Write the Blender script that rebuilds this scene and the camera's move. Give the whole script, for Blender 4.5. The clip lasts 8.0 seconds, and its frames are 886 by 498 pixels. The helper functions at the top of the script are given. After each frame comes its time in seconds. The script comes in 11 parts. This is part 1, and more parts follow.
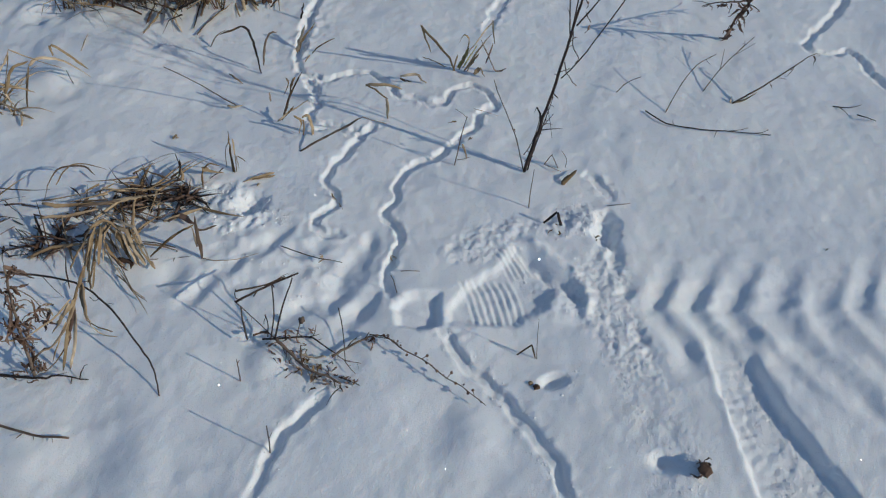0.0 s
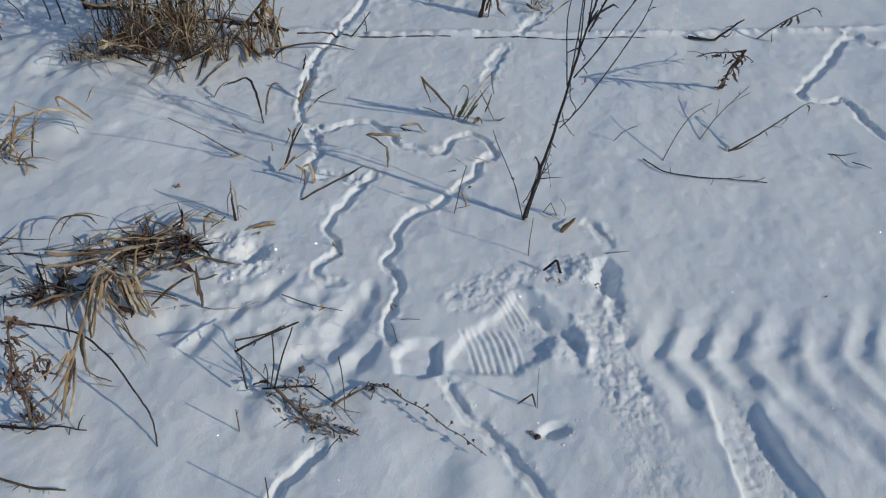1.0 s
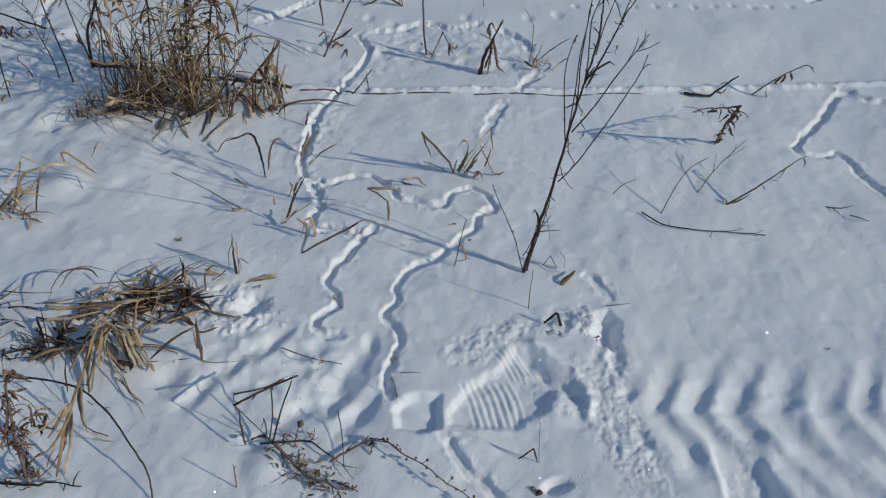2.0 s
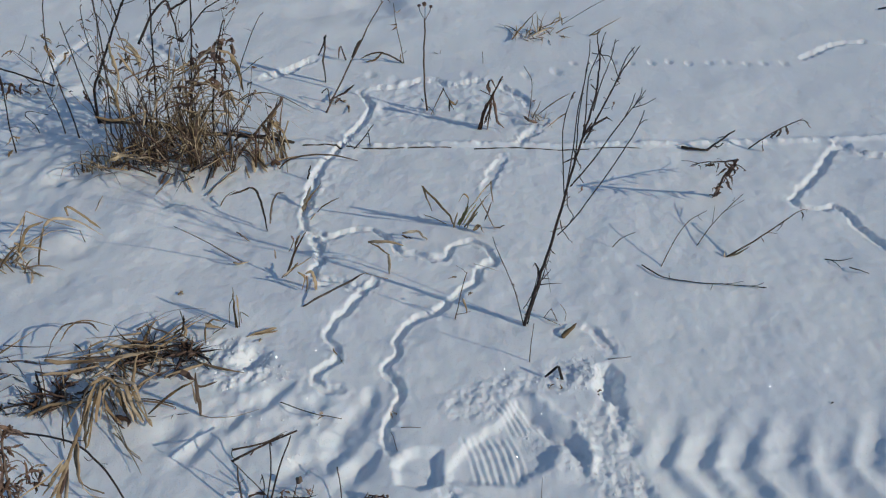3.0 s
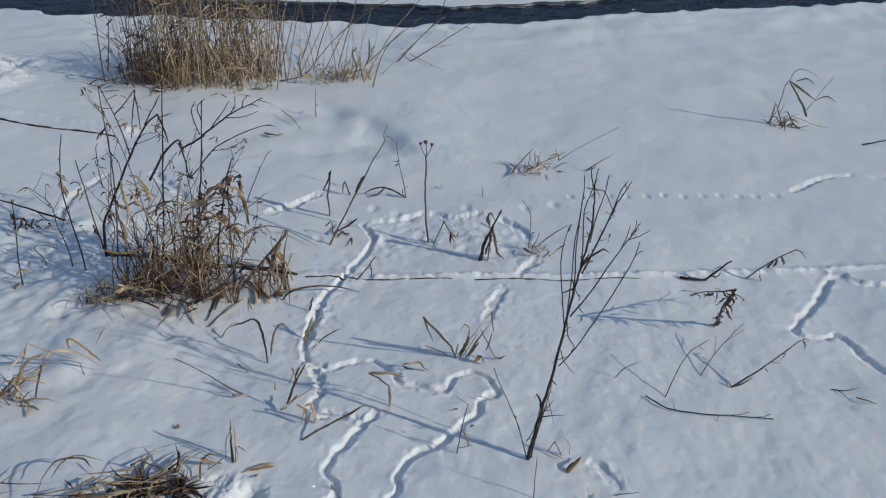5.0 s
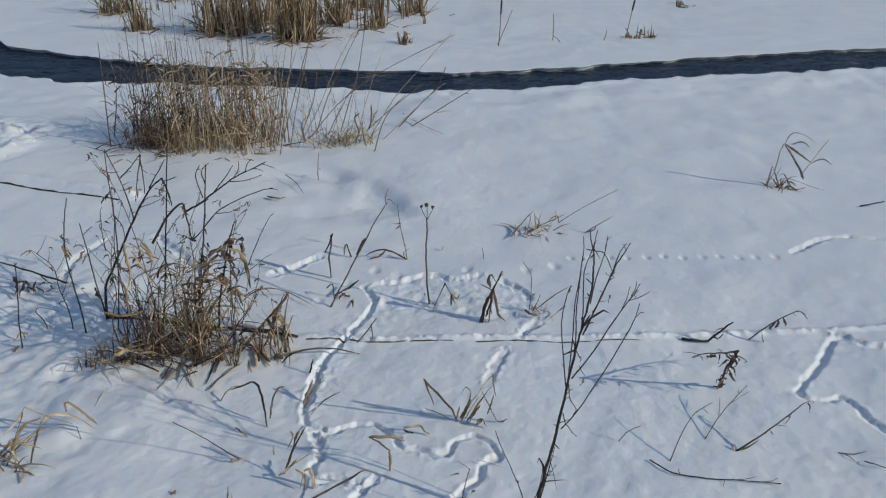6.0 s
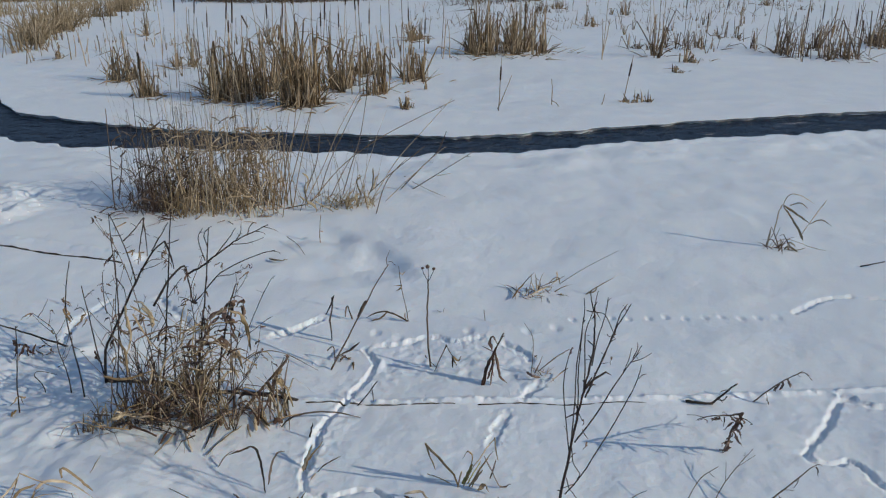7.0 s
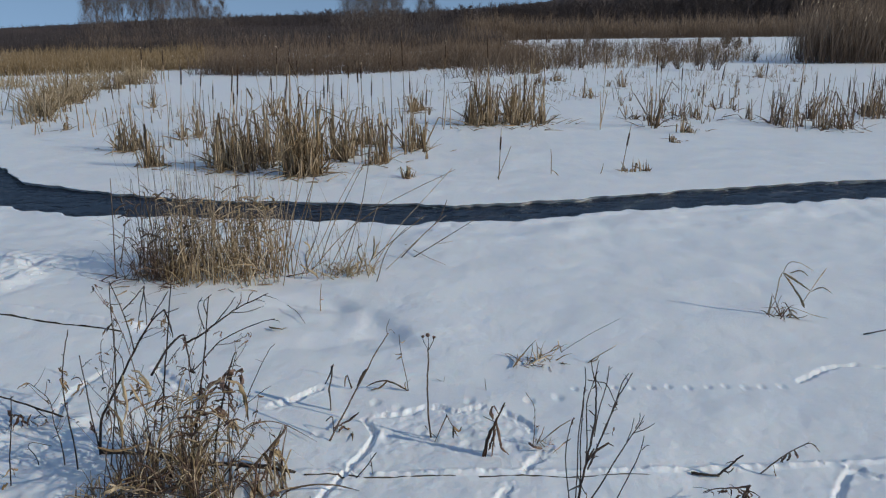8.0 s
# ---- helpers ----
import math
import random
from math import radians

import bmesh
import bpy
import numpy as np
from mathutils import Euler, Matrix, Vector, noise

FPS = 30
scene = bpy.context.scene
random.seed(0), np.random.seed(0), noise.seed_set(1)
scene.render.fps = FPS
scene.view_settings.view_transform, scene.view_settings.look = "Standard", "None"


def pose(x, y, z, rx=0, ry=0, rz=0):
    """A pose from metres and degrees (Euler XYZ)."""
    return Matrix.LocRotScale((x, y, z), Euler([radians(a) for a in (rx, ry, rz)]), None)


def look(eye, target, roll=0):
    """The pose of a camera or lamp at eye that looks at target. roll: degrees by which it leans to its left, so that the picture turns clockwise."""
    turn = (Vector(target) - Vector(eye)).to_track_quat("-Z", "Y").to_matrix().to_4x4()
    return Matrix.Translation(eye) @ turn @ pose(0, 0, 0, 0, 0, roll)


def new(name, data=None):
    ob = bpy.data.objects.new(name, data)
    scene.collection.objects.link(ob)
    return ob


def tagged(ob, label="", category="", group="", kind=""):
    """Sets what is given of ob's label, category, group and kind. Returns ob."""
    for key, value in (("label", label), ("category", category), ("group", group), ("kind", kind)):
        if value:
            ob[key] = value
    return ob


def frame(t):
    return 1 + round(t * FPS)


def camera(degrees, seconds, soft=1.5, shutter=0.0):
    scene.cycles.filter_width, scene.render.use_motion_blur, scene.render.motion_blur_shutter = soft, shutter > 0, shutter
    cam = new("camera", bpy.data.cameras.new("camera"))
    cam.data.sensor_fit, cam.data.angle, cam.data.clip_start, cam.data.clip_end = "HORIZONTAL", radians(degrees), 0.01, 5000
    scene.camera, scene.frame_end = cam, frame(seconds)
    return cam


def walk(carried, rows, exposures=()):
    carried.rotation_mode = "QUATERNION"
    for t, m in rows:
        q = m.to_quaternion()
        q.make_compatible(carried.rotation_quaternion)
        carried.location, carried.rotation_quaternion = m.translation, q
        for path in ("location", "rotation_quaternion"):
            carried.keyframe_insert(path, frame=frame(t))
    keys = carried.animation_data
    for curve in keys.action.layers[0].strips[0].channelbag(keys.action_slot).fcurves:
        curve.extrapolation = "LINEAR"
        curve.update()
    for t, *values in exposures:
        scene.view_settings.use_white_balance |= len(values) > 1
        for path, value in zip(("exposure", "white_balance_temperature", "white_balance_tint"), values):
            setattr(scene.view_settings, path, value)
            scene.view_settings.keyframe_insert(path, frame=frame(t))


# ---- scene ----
# The camera: a slow tilt up from the snow at the feet to the far woods, held at chest height.
EYE = 1.45
cam = camera(59.52, 8.0, soft=1.2)
PATH = [
    (0.0, -0.02, 0.026, -0.036, -0.117, -50.62, -0.617),
    (0.5, -0.02, 0.028, -0.031, -0.17, -49.398, -0.557),
    (1.0, -0.018, 0.03, -0.022, -0.186, -47.445, -0.472),
    (1.5, -0.017, 0.026, -0.023, -0.178, -45.194, -0.418),
    (1.7, -0.016, 0.025, -0.022, -0.177, -44.475, -0.388),
    (2.8, -0.014, 0.023, -0.016, -0.175, -40.490, -0.222),
    (3.0, -0.013, 0.022, -0.015, -0.174, -39.595, -0.192),
    (3.5, -0.011, 0.021, -0.013, -0.139, -37.057, -0.111),
    (4.0, -0.011, 0.017, -0.01, -0.17, -34.141, -0.043),
    (4.5, -0.01, 0.016, -0.009, -0.155, -31.942, 0.002),
    (4.7, -0.009, 0.015, -0.008, -0.148, -31.230, 0.037),
    (5.8, -0.007, 0.007, -0.006, -0.113, -26.220, 0.233),
    (6.0, -0.006, 0.006, -0.005, -0.106, -25.39, 0.268),
    (6.5, -0.005, 0.004, -0.005, -0.089, -23.345, 0.368),
    (7.0, -0.004, 0.001, -0.002, -0.07, -20.847, 0.484),
    (7.5, -0.001, -0.001, -0.0, -0.04, -18.488, 0.572),
    (8.0, 0.0, -0.0, 0.0, 0.0, -15.839, 0.584),
]
walk(cam, [(t, pose(x, y, EYE + z, 90 + pitch, roll, yaw)) for t, x, y, z, yaw, pitch, roll in PATH],
     exposures=[(0.0, -0.07, 6880, 5.5), (4.5, -0.01, 6880, 5.5), (6.0, 0.04, 6880, 5.5), (8.0, 0.10, 6880, 5.5)])

# Light: a low clear winter sun from the right and slightly behind, and a blue sky.
SUN_ELEVATION, SUN_AZIMUTH = 26.0, 114.0
world = bpy.data.worlds.new("sky")
world.use_nodes = True
scene.world = world
sky = world.node_tree.nodes.new("ShaderNodeTexSky")
sky.sky_type = "NISHITA"
sky.sun_disc = False
sky.sun_elevation = radians(SUN_ELEVATION)
sky.sun_rotation = radians(SUN_AZIMUTH)
sky.dust_density, sky.ozone_density = 0.3, 1.4
# the haze-free winter sky keeps its blue down to the horizon
around = world.node_tree.nodes.new("ShaderNodeTexCoord")
lifted = world.node_tree.nodes.new("ShaderNodeVectorMath")
lifted.operation = "ADD"
lifted.inputs[1].default_value = (0, 0, 0.42)
world.node_tree.links.new(around.outputs["Generated"], lifted.inputs[0])
world.node_tree.links.new(lifted.outputs[0], sky.inputs["Vector"])
world.node_tree.links.new(sky.outputs[0], world.node_tree.nodes["Background"].inputs[0])
world.node_tree.nodes["Background"].inputs[1].default_value = 0.15
sun = new("sun", bpy.data.lights.new("sun", "SUN"))
sun.data.energy, sun.data.angle, sun.data.color = 2.32, radians(0.5), (1.0, 0.945, 0.85)
toward = Vector((math.sin(radians(SUN_AZIMUTH)) * math.cos(radians(SUN_ELEVATION)),
                 math.cos(radians(SUN_AZIMUTH)) * math.cos(radians(SUN_ELEVATION)), math.sin(radians(SUN_ELEVATION))))
sun.matrix_world = look(toward * 30, (0, 0, 0))


# ---- materials ----
def material(name):
    m = bpy.data.materials.new(name)
    m.use_nodes = True
    t = m.node_tree
    return m, t, t.nodes, t.nodes["Principled BSDF"]


def mixed(t, factor, a, b):
    n = t.nodes.new("ShaderNodeMix")
    n.data_type = "RGBA"
    if isinstance(factor, float):
        n.inputs[0].default_value = factor
    else:
        t.links.new(factor, n.inputs[0])
    for socket, value in ((n.inputs[6], a), (n.inputs[7], b)):
        if isinstance(value, tuple):
            socket.default_value = (*value, 1)
        else:
            t.links.new(value, socket)
    return n.outputs[2]


def noise_node(t, scale, detail=4.0, coords="Object"):
    c = t.nodes.new("ShaderNodeTexCoord")
    n = t.nodes.new("ShaderNodeTexNoise")
    n.inputs["Scale"].default_value, n.inputs["Detail"].default_value = scale, detail
    t.links.new(c.outputs[coords], n.inputs["Vector"])
    return n.outputs["Fac"]


def ramp(t, value, low, high):
    n = t.nodes.new("ShaderNodeMapRange")
    n.inputs[1].default_value, n.inputs[2].default_value = low, high
    t.links.new(value, n.inputs[0])
    return n.outputs[0]


def snow_material():
    m, t, nodes, bsdf = material("snow")
    base = mixed(t, ramp(t, noise_node(t, 3.0), 0.35, 0.65), (0.80, 0.83, 0.88), (0.86, 0.88, 0.90))
    t.links.new(base, bsdf.inputs["Base Color"])
    bsdf.inputs["Roughness"].default_value = 0.55
    bsdf.inputs["Specular IOR Level"].default_value = 0.8
    bsdf.inputs["Subsurface Weight"].default_value = 0.7
    bsdf.inputs["Subsurface Radius"].default_value = (0.75, 0.9, 1.0)
    bsdf.inputs["Subsurface Scale"].default_value = 0.006
    grain = t.nodes.new("ShaderNodeBump")
    grain.inputs["Strength"].default_value, grain.inputs["Distance"].default_value = 0.55, 0.0020
    t.links.new(noise_node(t, 400.0, 3.0), grain.inputs["Height"])
    soft = t.nodes.new("ShaderNodeBump")
    soft.inputs["Strength"].default_value, soft.inputs["Distance"].default_value = 0.34, 0.005
    t.links.new(noise_node(t, 45.0, 4.0), soft.inputs["Height"])
    t.links.new(soft.outputs[0], grain.inputs["Normal"])
    t.links.new(grain.outputs[0], bsdf.inputs["Normal"])
    # scattered flat ice crystals, each with a tilt of its own, that flash in the sun
    c = t.nodes.new("ShaderNodeTexCoord")
    cells = t.nodes.new("ShaderNodeTexVoronoi")
    cells.inputs["Scale"].default_value = 850.0
    t.links.new(c.outputs["Object"], cells.inputs["Vector"])
    split = t.nodes.new("ShaderNodeSeparateColor")
    t.links.new(cells.outputs["Color"], split.inputs[0])
    few = t.nodes.new("ShaderNodeMath")
    few.operation = "GREATER_THAN"
    few.inputs[1].default_value = 0.975
    t.links.new(split.outputs[2], few.inputs[0])
    tilt = t.nodes.new("ShaderNodeCombineXYZ")
    for k in (0, 1):
        r = t.nodes.new("ShaderNodeMapRange")
        r.inputs[3].default_value, r.inputs[4].default_value = -0.9, 0.9
        t.links.new(split.outputs[k], r.inputs[0])
        t.links.new(r.outputs[0], tilt.inputs[k])
    tilt.inputs[2].default_value = 1.0
    unit = t.nodes.new("ShaderNodeVectorMath")
    unit.operation = "NORMALIZE"
    t.links.new(tilt.outputs[0], unit.inputs[0])
    flash = t.nodes.new("ShaderNodeBsdfGlossy")
    flash.inputs["Roughness"].default_value = 0.12
    t.links.new(unit.outputs[0], flash.inputs["Normal"])
    both = t.nodes.new("ShaderNodeMixShader")
    part_of = t.nodes.new("ShaderNodeMath")
    part_of.operation = "MULTIPLY"
    part_of.inputs[1].default_value = 0.22
    t.links.new(few.outputs[0], part_of.inputs[0])
    t.links.new(part_of.outputs[0], both.inputs[0])
    t.links.new(bsdf.outputs[0], both.inputs[1])
    t.links.new(flash.outputs[0], both.inputs[2])
    t.links.new(both.outputs[0], nodes["Material Output"].inputs["Surface"])
    return m


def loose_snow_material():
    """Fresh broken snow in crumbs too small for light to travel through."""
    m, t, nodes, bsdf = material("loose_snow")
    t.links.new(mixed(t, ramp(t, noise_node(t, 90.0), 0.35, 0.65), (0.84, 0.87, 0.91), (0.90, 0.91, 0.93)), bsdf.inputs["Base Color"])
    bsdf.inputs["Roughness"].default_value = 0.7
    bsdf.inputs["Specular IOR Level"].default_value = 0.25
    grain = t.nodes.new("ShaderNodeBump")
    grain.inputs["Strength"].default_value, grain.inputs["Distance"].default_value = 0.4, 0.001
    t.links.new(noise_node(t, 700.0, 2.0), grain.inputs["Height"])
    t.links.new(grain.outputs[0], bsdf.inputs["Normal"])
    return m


def plant_material(name, dark, light, roughness=0.75, scale=35.0, per_piece=True, even=0.0):
    """Dry plant matter: two tones mixed by grain along the piece, and a tone of its own for each piece."""
    m, t, nodes, bsdf = material(name)
    grain = mixed(t, ramp(t, noise_node(t, scale), 0.3, 0.7), dark, light)
    if per_piece:
        info = t.nodes.new("ShaderNodeObjectInfo")
        isle = t.nodes.new("ShaderNodeNewGeometry")
        add = t.nodes.new("ShaderNodeMath")
        t.links.new(info.outputs["Random"], add.inputs[0])
        t.links.new(isle.outputs["Random Per Island"], add.inputs[1])
        wrap = t.nodes.new("ShaderNodeMath")
        wrap.operation = "FRACT"
        t.links.new(add.outputs[0], wrap.inputs[0])
        hsv = t.nodes.new("ShaderNodeHueSaturation")
        t.links.new(grain, hsv.inputs["Color"])
        r = t.nodes.new("ShaderNodeMapRange")
        r.inputs[3].default_value, r.inputs[4].default_value = 0.5 + 0.5 * even, 1.45 - 0.45 * even
        t.links.new(wrap.outputs[0], r.inputs[0])
        t.links.new(r.outputs[0], hsv.inputs["Value"])
        s = t.nodes.new("ShaderNodeMapRange")
        s.inputs[3].default_value, s.inputs[4].default_value = 1.1, 0.75
        t.links.new(wrap.outputs[0], s.inputs[0])
        t.links.new(s.outputs[0], hsv.inputs["Saturation"])
        grain = hsv.outputs[0]
    t.links.new(grain, bsdf.inputs["Base Color"])
    bsdf.inputs["Roughness"].default_value = roughness
    bsdf.inputs["Specular IOR Level"].default_value = 0.3
    return m


def water_material():
    """Dark open water: a deep body, and a low rippled gloss."""
    m, t, nodes, bsdf = material("water")
    bsdf.inputs["Base Color"].default_value = (0.007, 0.012, 0.024, 1)
    bsdf.inputs["Roughness"].default_value = 1.0
    bsdf.inputs["Specular IOR Level"].default_value = 0.0
    c = t.nodes.new("ShaderNodeTexCoord")
    stretch = t.nodes.new("ShaderNodeMapping")
    stretch.inputs["Scale"].default_value = (1.0, 1.7, 1.0)
    n = t.nodes.new("ShaderNodeTexNoise")
    n.inputs["Scale"].default_value, n.inputs["Detail"].default_value, n.inputs["Distortion"].default_value = 3.6, 6.0, 1.2
    t.links.new(c.outputs["Object"], stretch.inputs[0])
    t.links.new(stretch.outputs[0], n.inputs["Vector"])
    bump = t.nodes.new("ShaderNodeBump")
    bump.inputs["Strength"].default_value, bump.inputs["Distance"].default_value = 1.0, 0.15
    t.links.new(n.outputs["Fac"], bump.inputs["Height"])
    gloss = t.nodes.new("ShaderNodeBsdfGlossy")
    gloss.inputs["Roughness"].default_value = 0.08
    t.links.new(bump.outputs[0], gloss.inputs["Normal"])
    both = t.nodes.new("ShaderNodeMixShader")
    both.inputs[0].default_value = 0.27
    t.links.new(bsdf.outputs[0], both.inputs[1])
    t.links.new(gloss.outputs[0], both.inputs[2])
    t.links.new(both.outputs[0], nodes["Material Output"].inputs["Surface"])
    return m


def ice_material():
    m, t, nodes, bsdf = material("ice")
    t.links.new(mixed(t, ramp(t, noise_node(t, 20.0), 0.4, 0.6), (0.55, 0.66, 0.72), (0.82, 0.86, 0.88)), bsdf.inputs["Base Color"])
    bsdf.inputs["Roughness"].default_value = 0.25
    return m


SNOW = snow_material()
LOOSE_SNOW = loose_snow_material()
ICE = ice_material()
WATER = water_material()
STRAW = plant_material("straw", (0.29, 0.20, 0.115), (0.54, 0.415, 0.265))
HAY = plant_material("grey_straw", (0.20, 0.128, 0.068), (0.40, 0.278, 0.155))
DARK = plant_material("dark_stem", (0.025, 0.019, 0.018), (0.07, 0.052, 0.046))
BROWN = plant_material("brown_stem", (0.078, 0.053, 0.040), (0.185, 0.128, 0.09))
STALK = plant_material("weathered_stalk", (0.045, 0.032, 0.030), (0.115, 0.082, 0.070), 0.85, 90.0)
LEAF = plant_material("withered_leaf", (0.08, 0.044, 0.034), (0.20, 0.12, 0.08))
GREEN = plant_material("last_green", (0.16, 0.17, 0.05), (0.34, 0.30, 0.12))
REED = plant_material("reed", (0.28, 0.195, 0.105), (0.52, 0.40, 0.235))
FARREED = plant_material("far_reed", (0.19, 0.125, 0.06), (0.33, 0.228, 0.115), even=0.4)
BRUSH = plant_material("brown_brush", (0.12, 0.080, 0.054), (0.225, 0.155, 0.104), even=0.5)
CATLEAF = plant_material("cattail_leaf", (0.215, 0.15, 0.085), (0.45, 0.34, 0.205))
# cattail_leaf at about half its tone: shade inside the clumps, put into the colour
SHADED = plant_material("shaded_cattail_leaf", (0.10, 0.066, 0.038), (0.21, 0.14, 0.08))
DARKREED = plant_material("tall_reed", (0.11, 0.074, 0.055), (0.21, 0.15, 0.105))
CATTAIL = plant_material("cattail_head", (0.035, 0.02, 0.013), (0.09, 0.05, 0.03), 0.95, 200.0)
FLUFF = plant_material("cattail_fluff", (0.35, 0.26, 0.17), (0.55, 0.44, 0.32), 0.95, 120.0)
WOOD = plant_material("wet_wood", (0.03, 0.023, 0.018), (0.08, 0.06, 0.045), 0.8, 60.0)
BARK = plant_material("bare_twigs", (0.085, 0.062, 0.053), (0.160, 0.118, 0.096))
WILLOW = plant_material("willow_brush", (0.036, 0.028, 0.030), (0.070, 0.054, 0.053), even=0.5)
FOREST = plant_material("far_woods", (0.052, 0.040, 0.040), (0.100, 0.076, 0.071), even=0.5)


# ---- mesh helpers ----
def mesh_object(name, verts, faces, mat, parent=None, label="", smooth=True):
    me = bpy.data.meshes.new(name)
    me.from_pydata([tuple(v) for v in verts], [], faces)
    me.materials.append(mat)
    if smooth:
        me.shade_smooth()
    ob = new(name, me)
    ob.parent = parent
    return tagged(ob, label)


def curve_through(points, steps):
    """Points along a smooth line through the given ones (Catmull-Rom)."""
    p = [Vector(q) for q in points]
    if len(p) == 2 or steps <= 1:
        return p
    p = [p[0] * 2 - p[1], *p, p[-1] * 2 - p[-2]]
    out = []
    for i in range(1, len(p) - 2):
        a, b, c, d = p[i - 1:i + 3]
        for k in range(steps):
            u = k / steps
            out.append(0.5 * (2 * b + (c - a) * u + (2 * a - 5 * b + 4 * c - d) * u * u + (3 * b - a - 3 * c + d) * u ** 3))
    return [*out, p[-2]]


def tube(line, r0, r1, sides=5, flat=1.0, twist=0.0, verts=None, faces=None, end=0.0):
    """Appends a tapered tube along the line; flat < 1 squeezes it into a blade."""
    verts = [] if verts is None else verts
    faces = [] if faces is None else faces
    start, n = len(verts), len(line)
    side = None
    for i, q in enumerate(line):
        ahead = (line[min(i + 1, n - 1)] - line[max(i - 1, 0)])
        ahead = ahead.normalized() if ahead.length > 1e-9 else Vector((0, 0, 1))
        if side is None:
            side = ahead.cross(Vector((0.3, 1, 0.1)))
            side = side.normalized() if side.length > 1e-6 else Vector((1, 0, 0))
        side = (side - ahead * side.dot(ahead))
        side = side.normalized() if side.length > 1e-9 else ahead.orthogonal().normalized()
        other = ahead.cross(side)
        u = i / max(n - 1, 1)
        r = r0 + (r1 - r0) * u
        if end and u > 1 - end:
            r *= max(0.12, (1 - u) / end)
        c, s = math.cos(twist * u), math.sin(twist * u)
        for k in range(sides):
            a = 2 * math.pi * k / sides
            x, y = math.cos(a) * r, math.sin(a) * r * flat
            verts.append(q + side * (x * c - y * s) + other * (x * s + y * c))
    for i in range(n - 1):
        for k in range(sides):
            a, b = start + i * sides + k, start + i * sides + (k + 1) % sides
            faces.append((a, b, b + sides, a + sides))
    faces.append(tuple(range(start + sides - 1, start - 1, -1)))
    faces.append(tuple(range(start + (n - 1) * sides, start + n * sides)))
    return verts, faces


def thing(name, label, category, x, y, group="", kind="", sink=0.0):
    ob = new(name)
    ob.empty_display_size = 0.05
    ob.location = (x, y, height_at(x, y) - sink)
    return tagged(ob, label, category, group, kind)


def stem(parent, points, r0, r1, mat=None, name="stem", label="", knots=0):
    """A round stem with slight unevenness and a few nodes."""
    line = curve_through(points, 4)
    rnd = random.Random(round(sum(abs(c) for p in points for c in p) * 1000))
    line = [line[0]] + [q + Vector([rnd.uniform(-1, 1) * r0 * 0.35 for _ in range(3)]) for q in line[1:-1]] + [line[-1]]
    shaft = mesh_object(name, *tube(line, r0, r1, 5), mat or DARK, parent, label)
    for _ in range(knots):
        i = rnd.randrange(1, len(line) - 1)
        away = Vector([rnd.uniform(-1, 1) for _ in range(3)]) + (line[i + 1] - line[i]).normalized() * 0.6
        away = away.normalized() * rnd.uniform(3, 13) * r0
        curl = Vector((rnd.uniform(-1, 1), rnd.uniform(-1, 1), rnd.uniform(-1.2, 0.4))) * away.length * 0.4
        verts, faces = [], []
        tube([line[i], line[i] + away * 0.5, line[i] + away + curl * 0.4, line[i] + away + curl], r0 * 0.45, r0 * rnd.choice((0.3, 0.3, 0.8)), 4, 0.5, 0, verts, faces, end=0.5)
        mesh_object("side_shoot", verts, faces, mat or DARK, shaft)
    return shaft


def leaf_sheet(rnd, line, r0, r1, turn):
    """A thin leaf creased along its midrib, with uneven edges, narrow at the foot and blunt at the broken tip."""
    verts, faces, n, side = [], [], len(line), None
    crease, start = rnd.uniform(0.25, 0.8), rnd.uniform(0, 6.28)
    for i, q in enumerate(line):
        ahead = (line[min(i + 1, n - 1)] - line[max(i - 1, 0)])
        ahead = ahead.normalized() if ahead.length > 1e-9 else Vector((0, 0, 1))
        if side is None:
            side = ahead.orthogonal().normalized()
            side = side * math.cos(start) + ahead.cross(side) * math.sin(start)
        side = side - ahead * side.dot(ahead)
        side = side.normalized() if side.length > 1e-9 else ahead.orthogonal().normalized()
        other, u = ahead.cross(side), i / (n - 1)
        r = (r0 + (r1 - r0) * u) * rnd.uniform(0.85, 1.15) * min(1.0, 0.55 + 2.5 * u) * max(0.3, min(1.0, (1.03 - u) / 0.18))
        c, d = math.cos(turn * u), math.sin(turn * u)
        a, b = side * c + other * d, other * c - side * d
        lift, thick = b * r * crease, b * max(0.0004, r * 0.12)
        rim = (a * r * rnd.uniform(0.9, 1.1) + lift, -a * r * rnd.uniform(0.9, 1.1) + lift)
        verts += [q + rim[0], q + thick, q + rim[1], q + rim[1] - thick * 0.5, q - thick, q + rim[0] - thick * 0.5]
    for i in range(n - 1):
        for k in range(6):
            p, o = i * 6 + k, i * 6 + (k + 1) % 6
            faces.append((p, o, o + 6, p + 6))
    faces += [tuple(range(5, -1, -1)), tuple(range(n * 6 - 6, n * 6))]
    return verts, faces


def blade(parent, points, r0, r1, mat=None, name="blade", label="", sharp=False):
    """A dry leaf blade: flat, twisted, pointed; sharp keeps its folds."""
    line = curve_through(points, 1 if sharp else 4)
    if sharp:
        line = [a.lerp(b, u) for a, b in zip(line, line[1:]) for u in (0, 0.5, 0.94)] + [line[-1]]
    rnd = random.Random(round(sum(abs(c) for p in points for c in p) * 1000))
    line = [line[0]] + [q + Vector([rnd.uniform(-1, 1) * r0 * 0.3 for _ in range(3)]) for q in line[1:-1]] + [line[-1]]
    verts, faces = leaf_sheet(rnd, line, r0, r1, rnd.uniform(-1.8, 1.8))
    return mesh_object(name, verts, faces, mat or STRAW, parent, label)


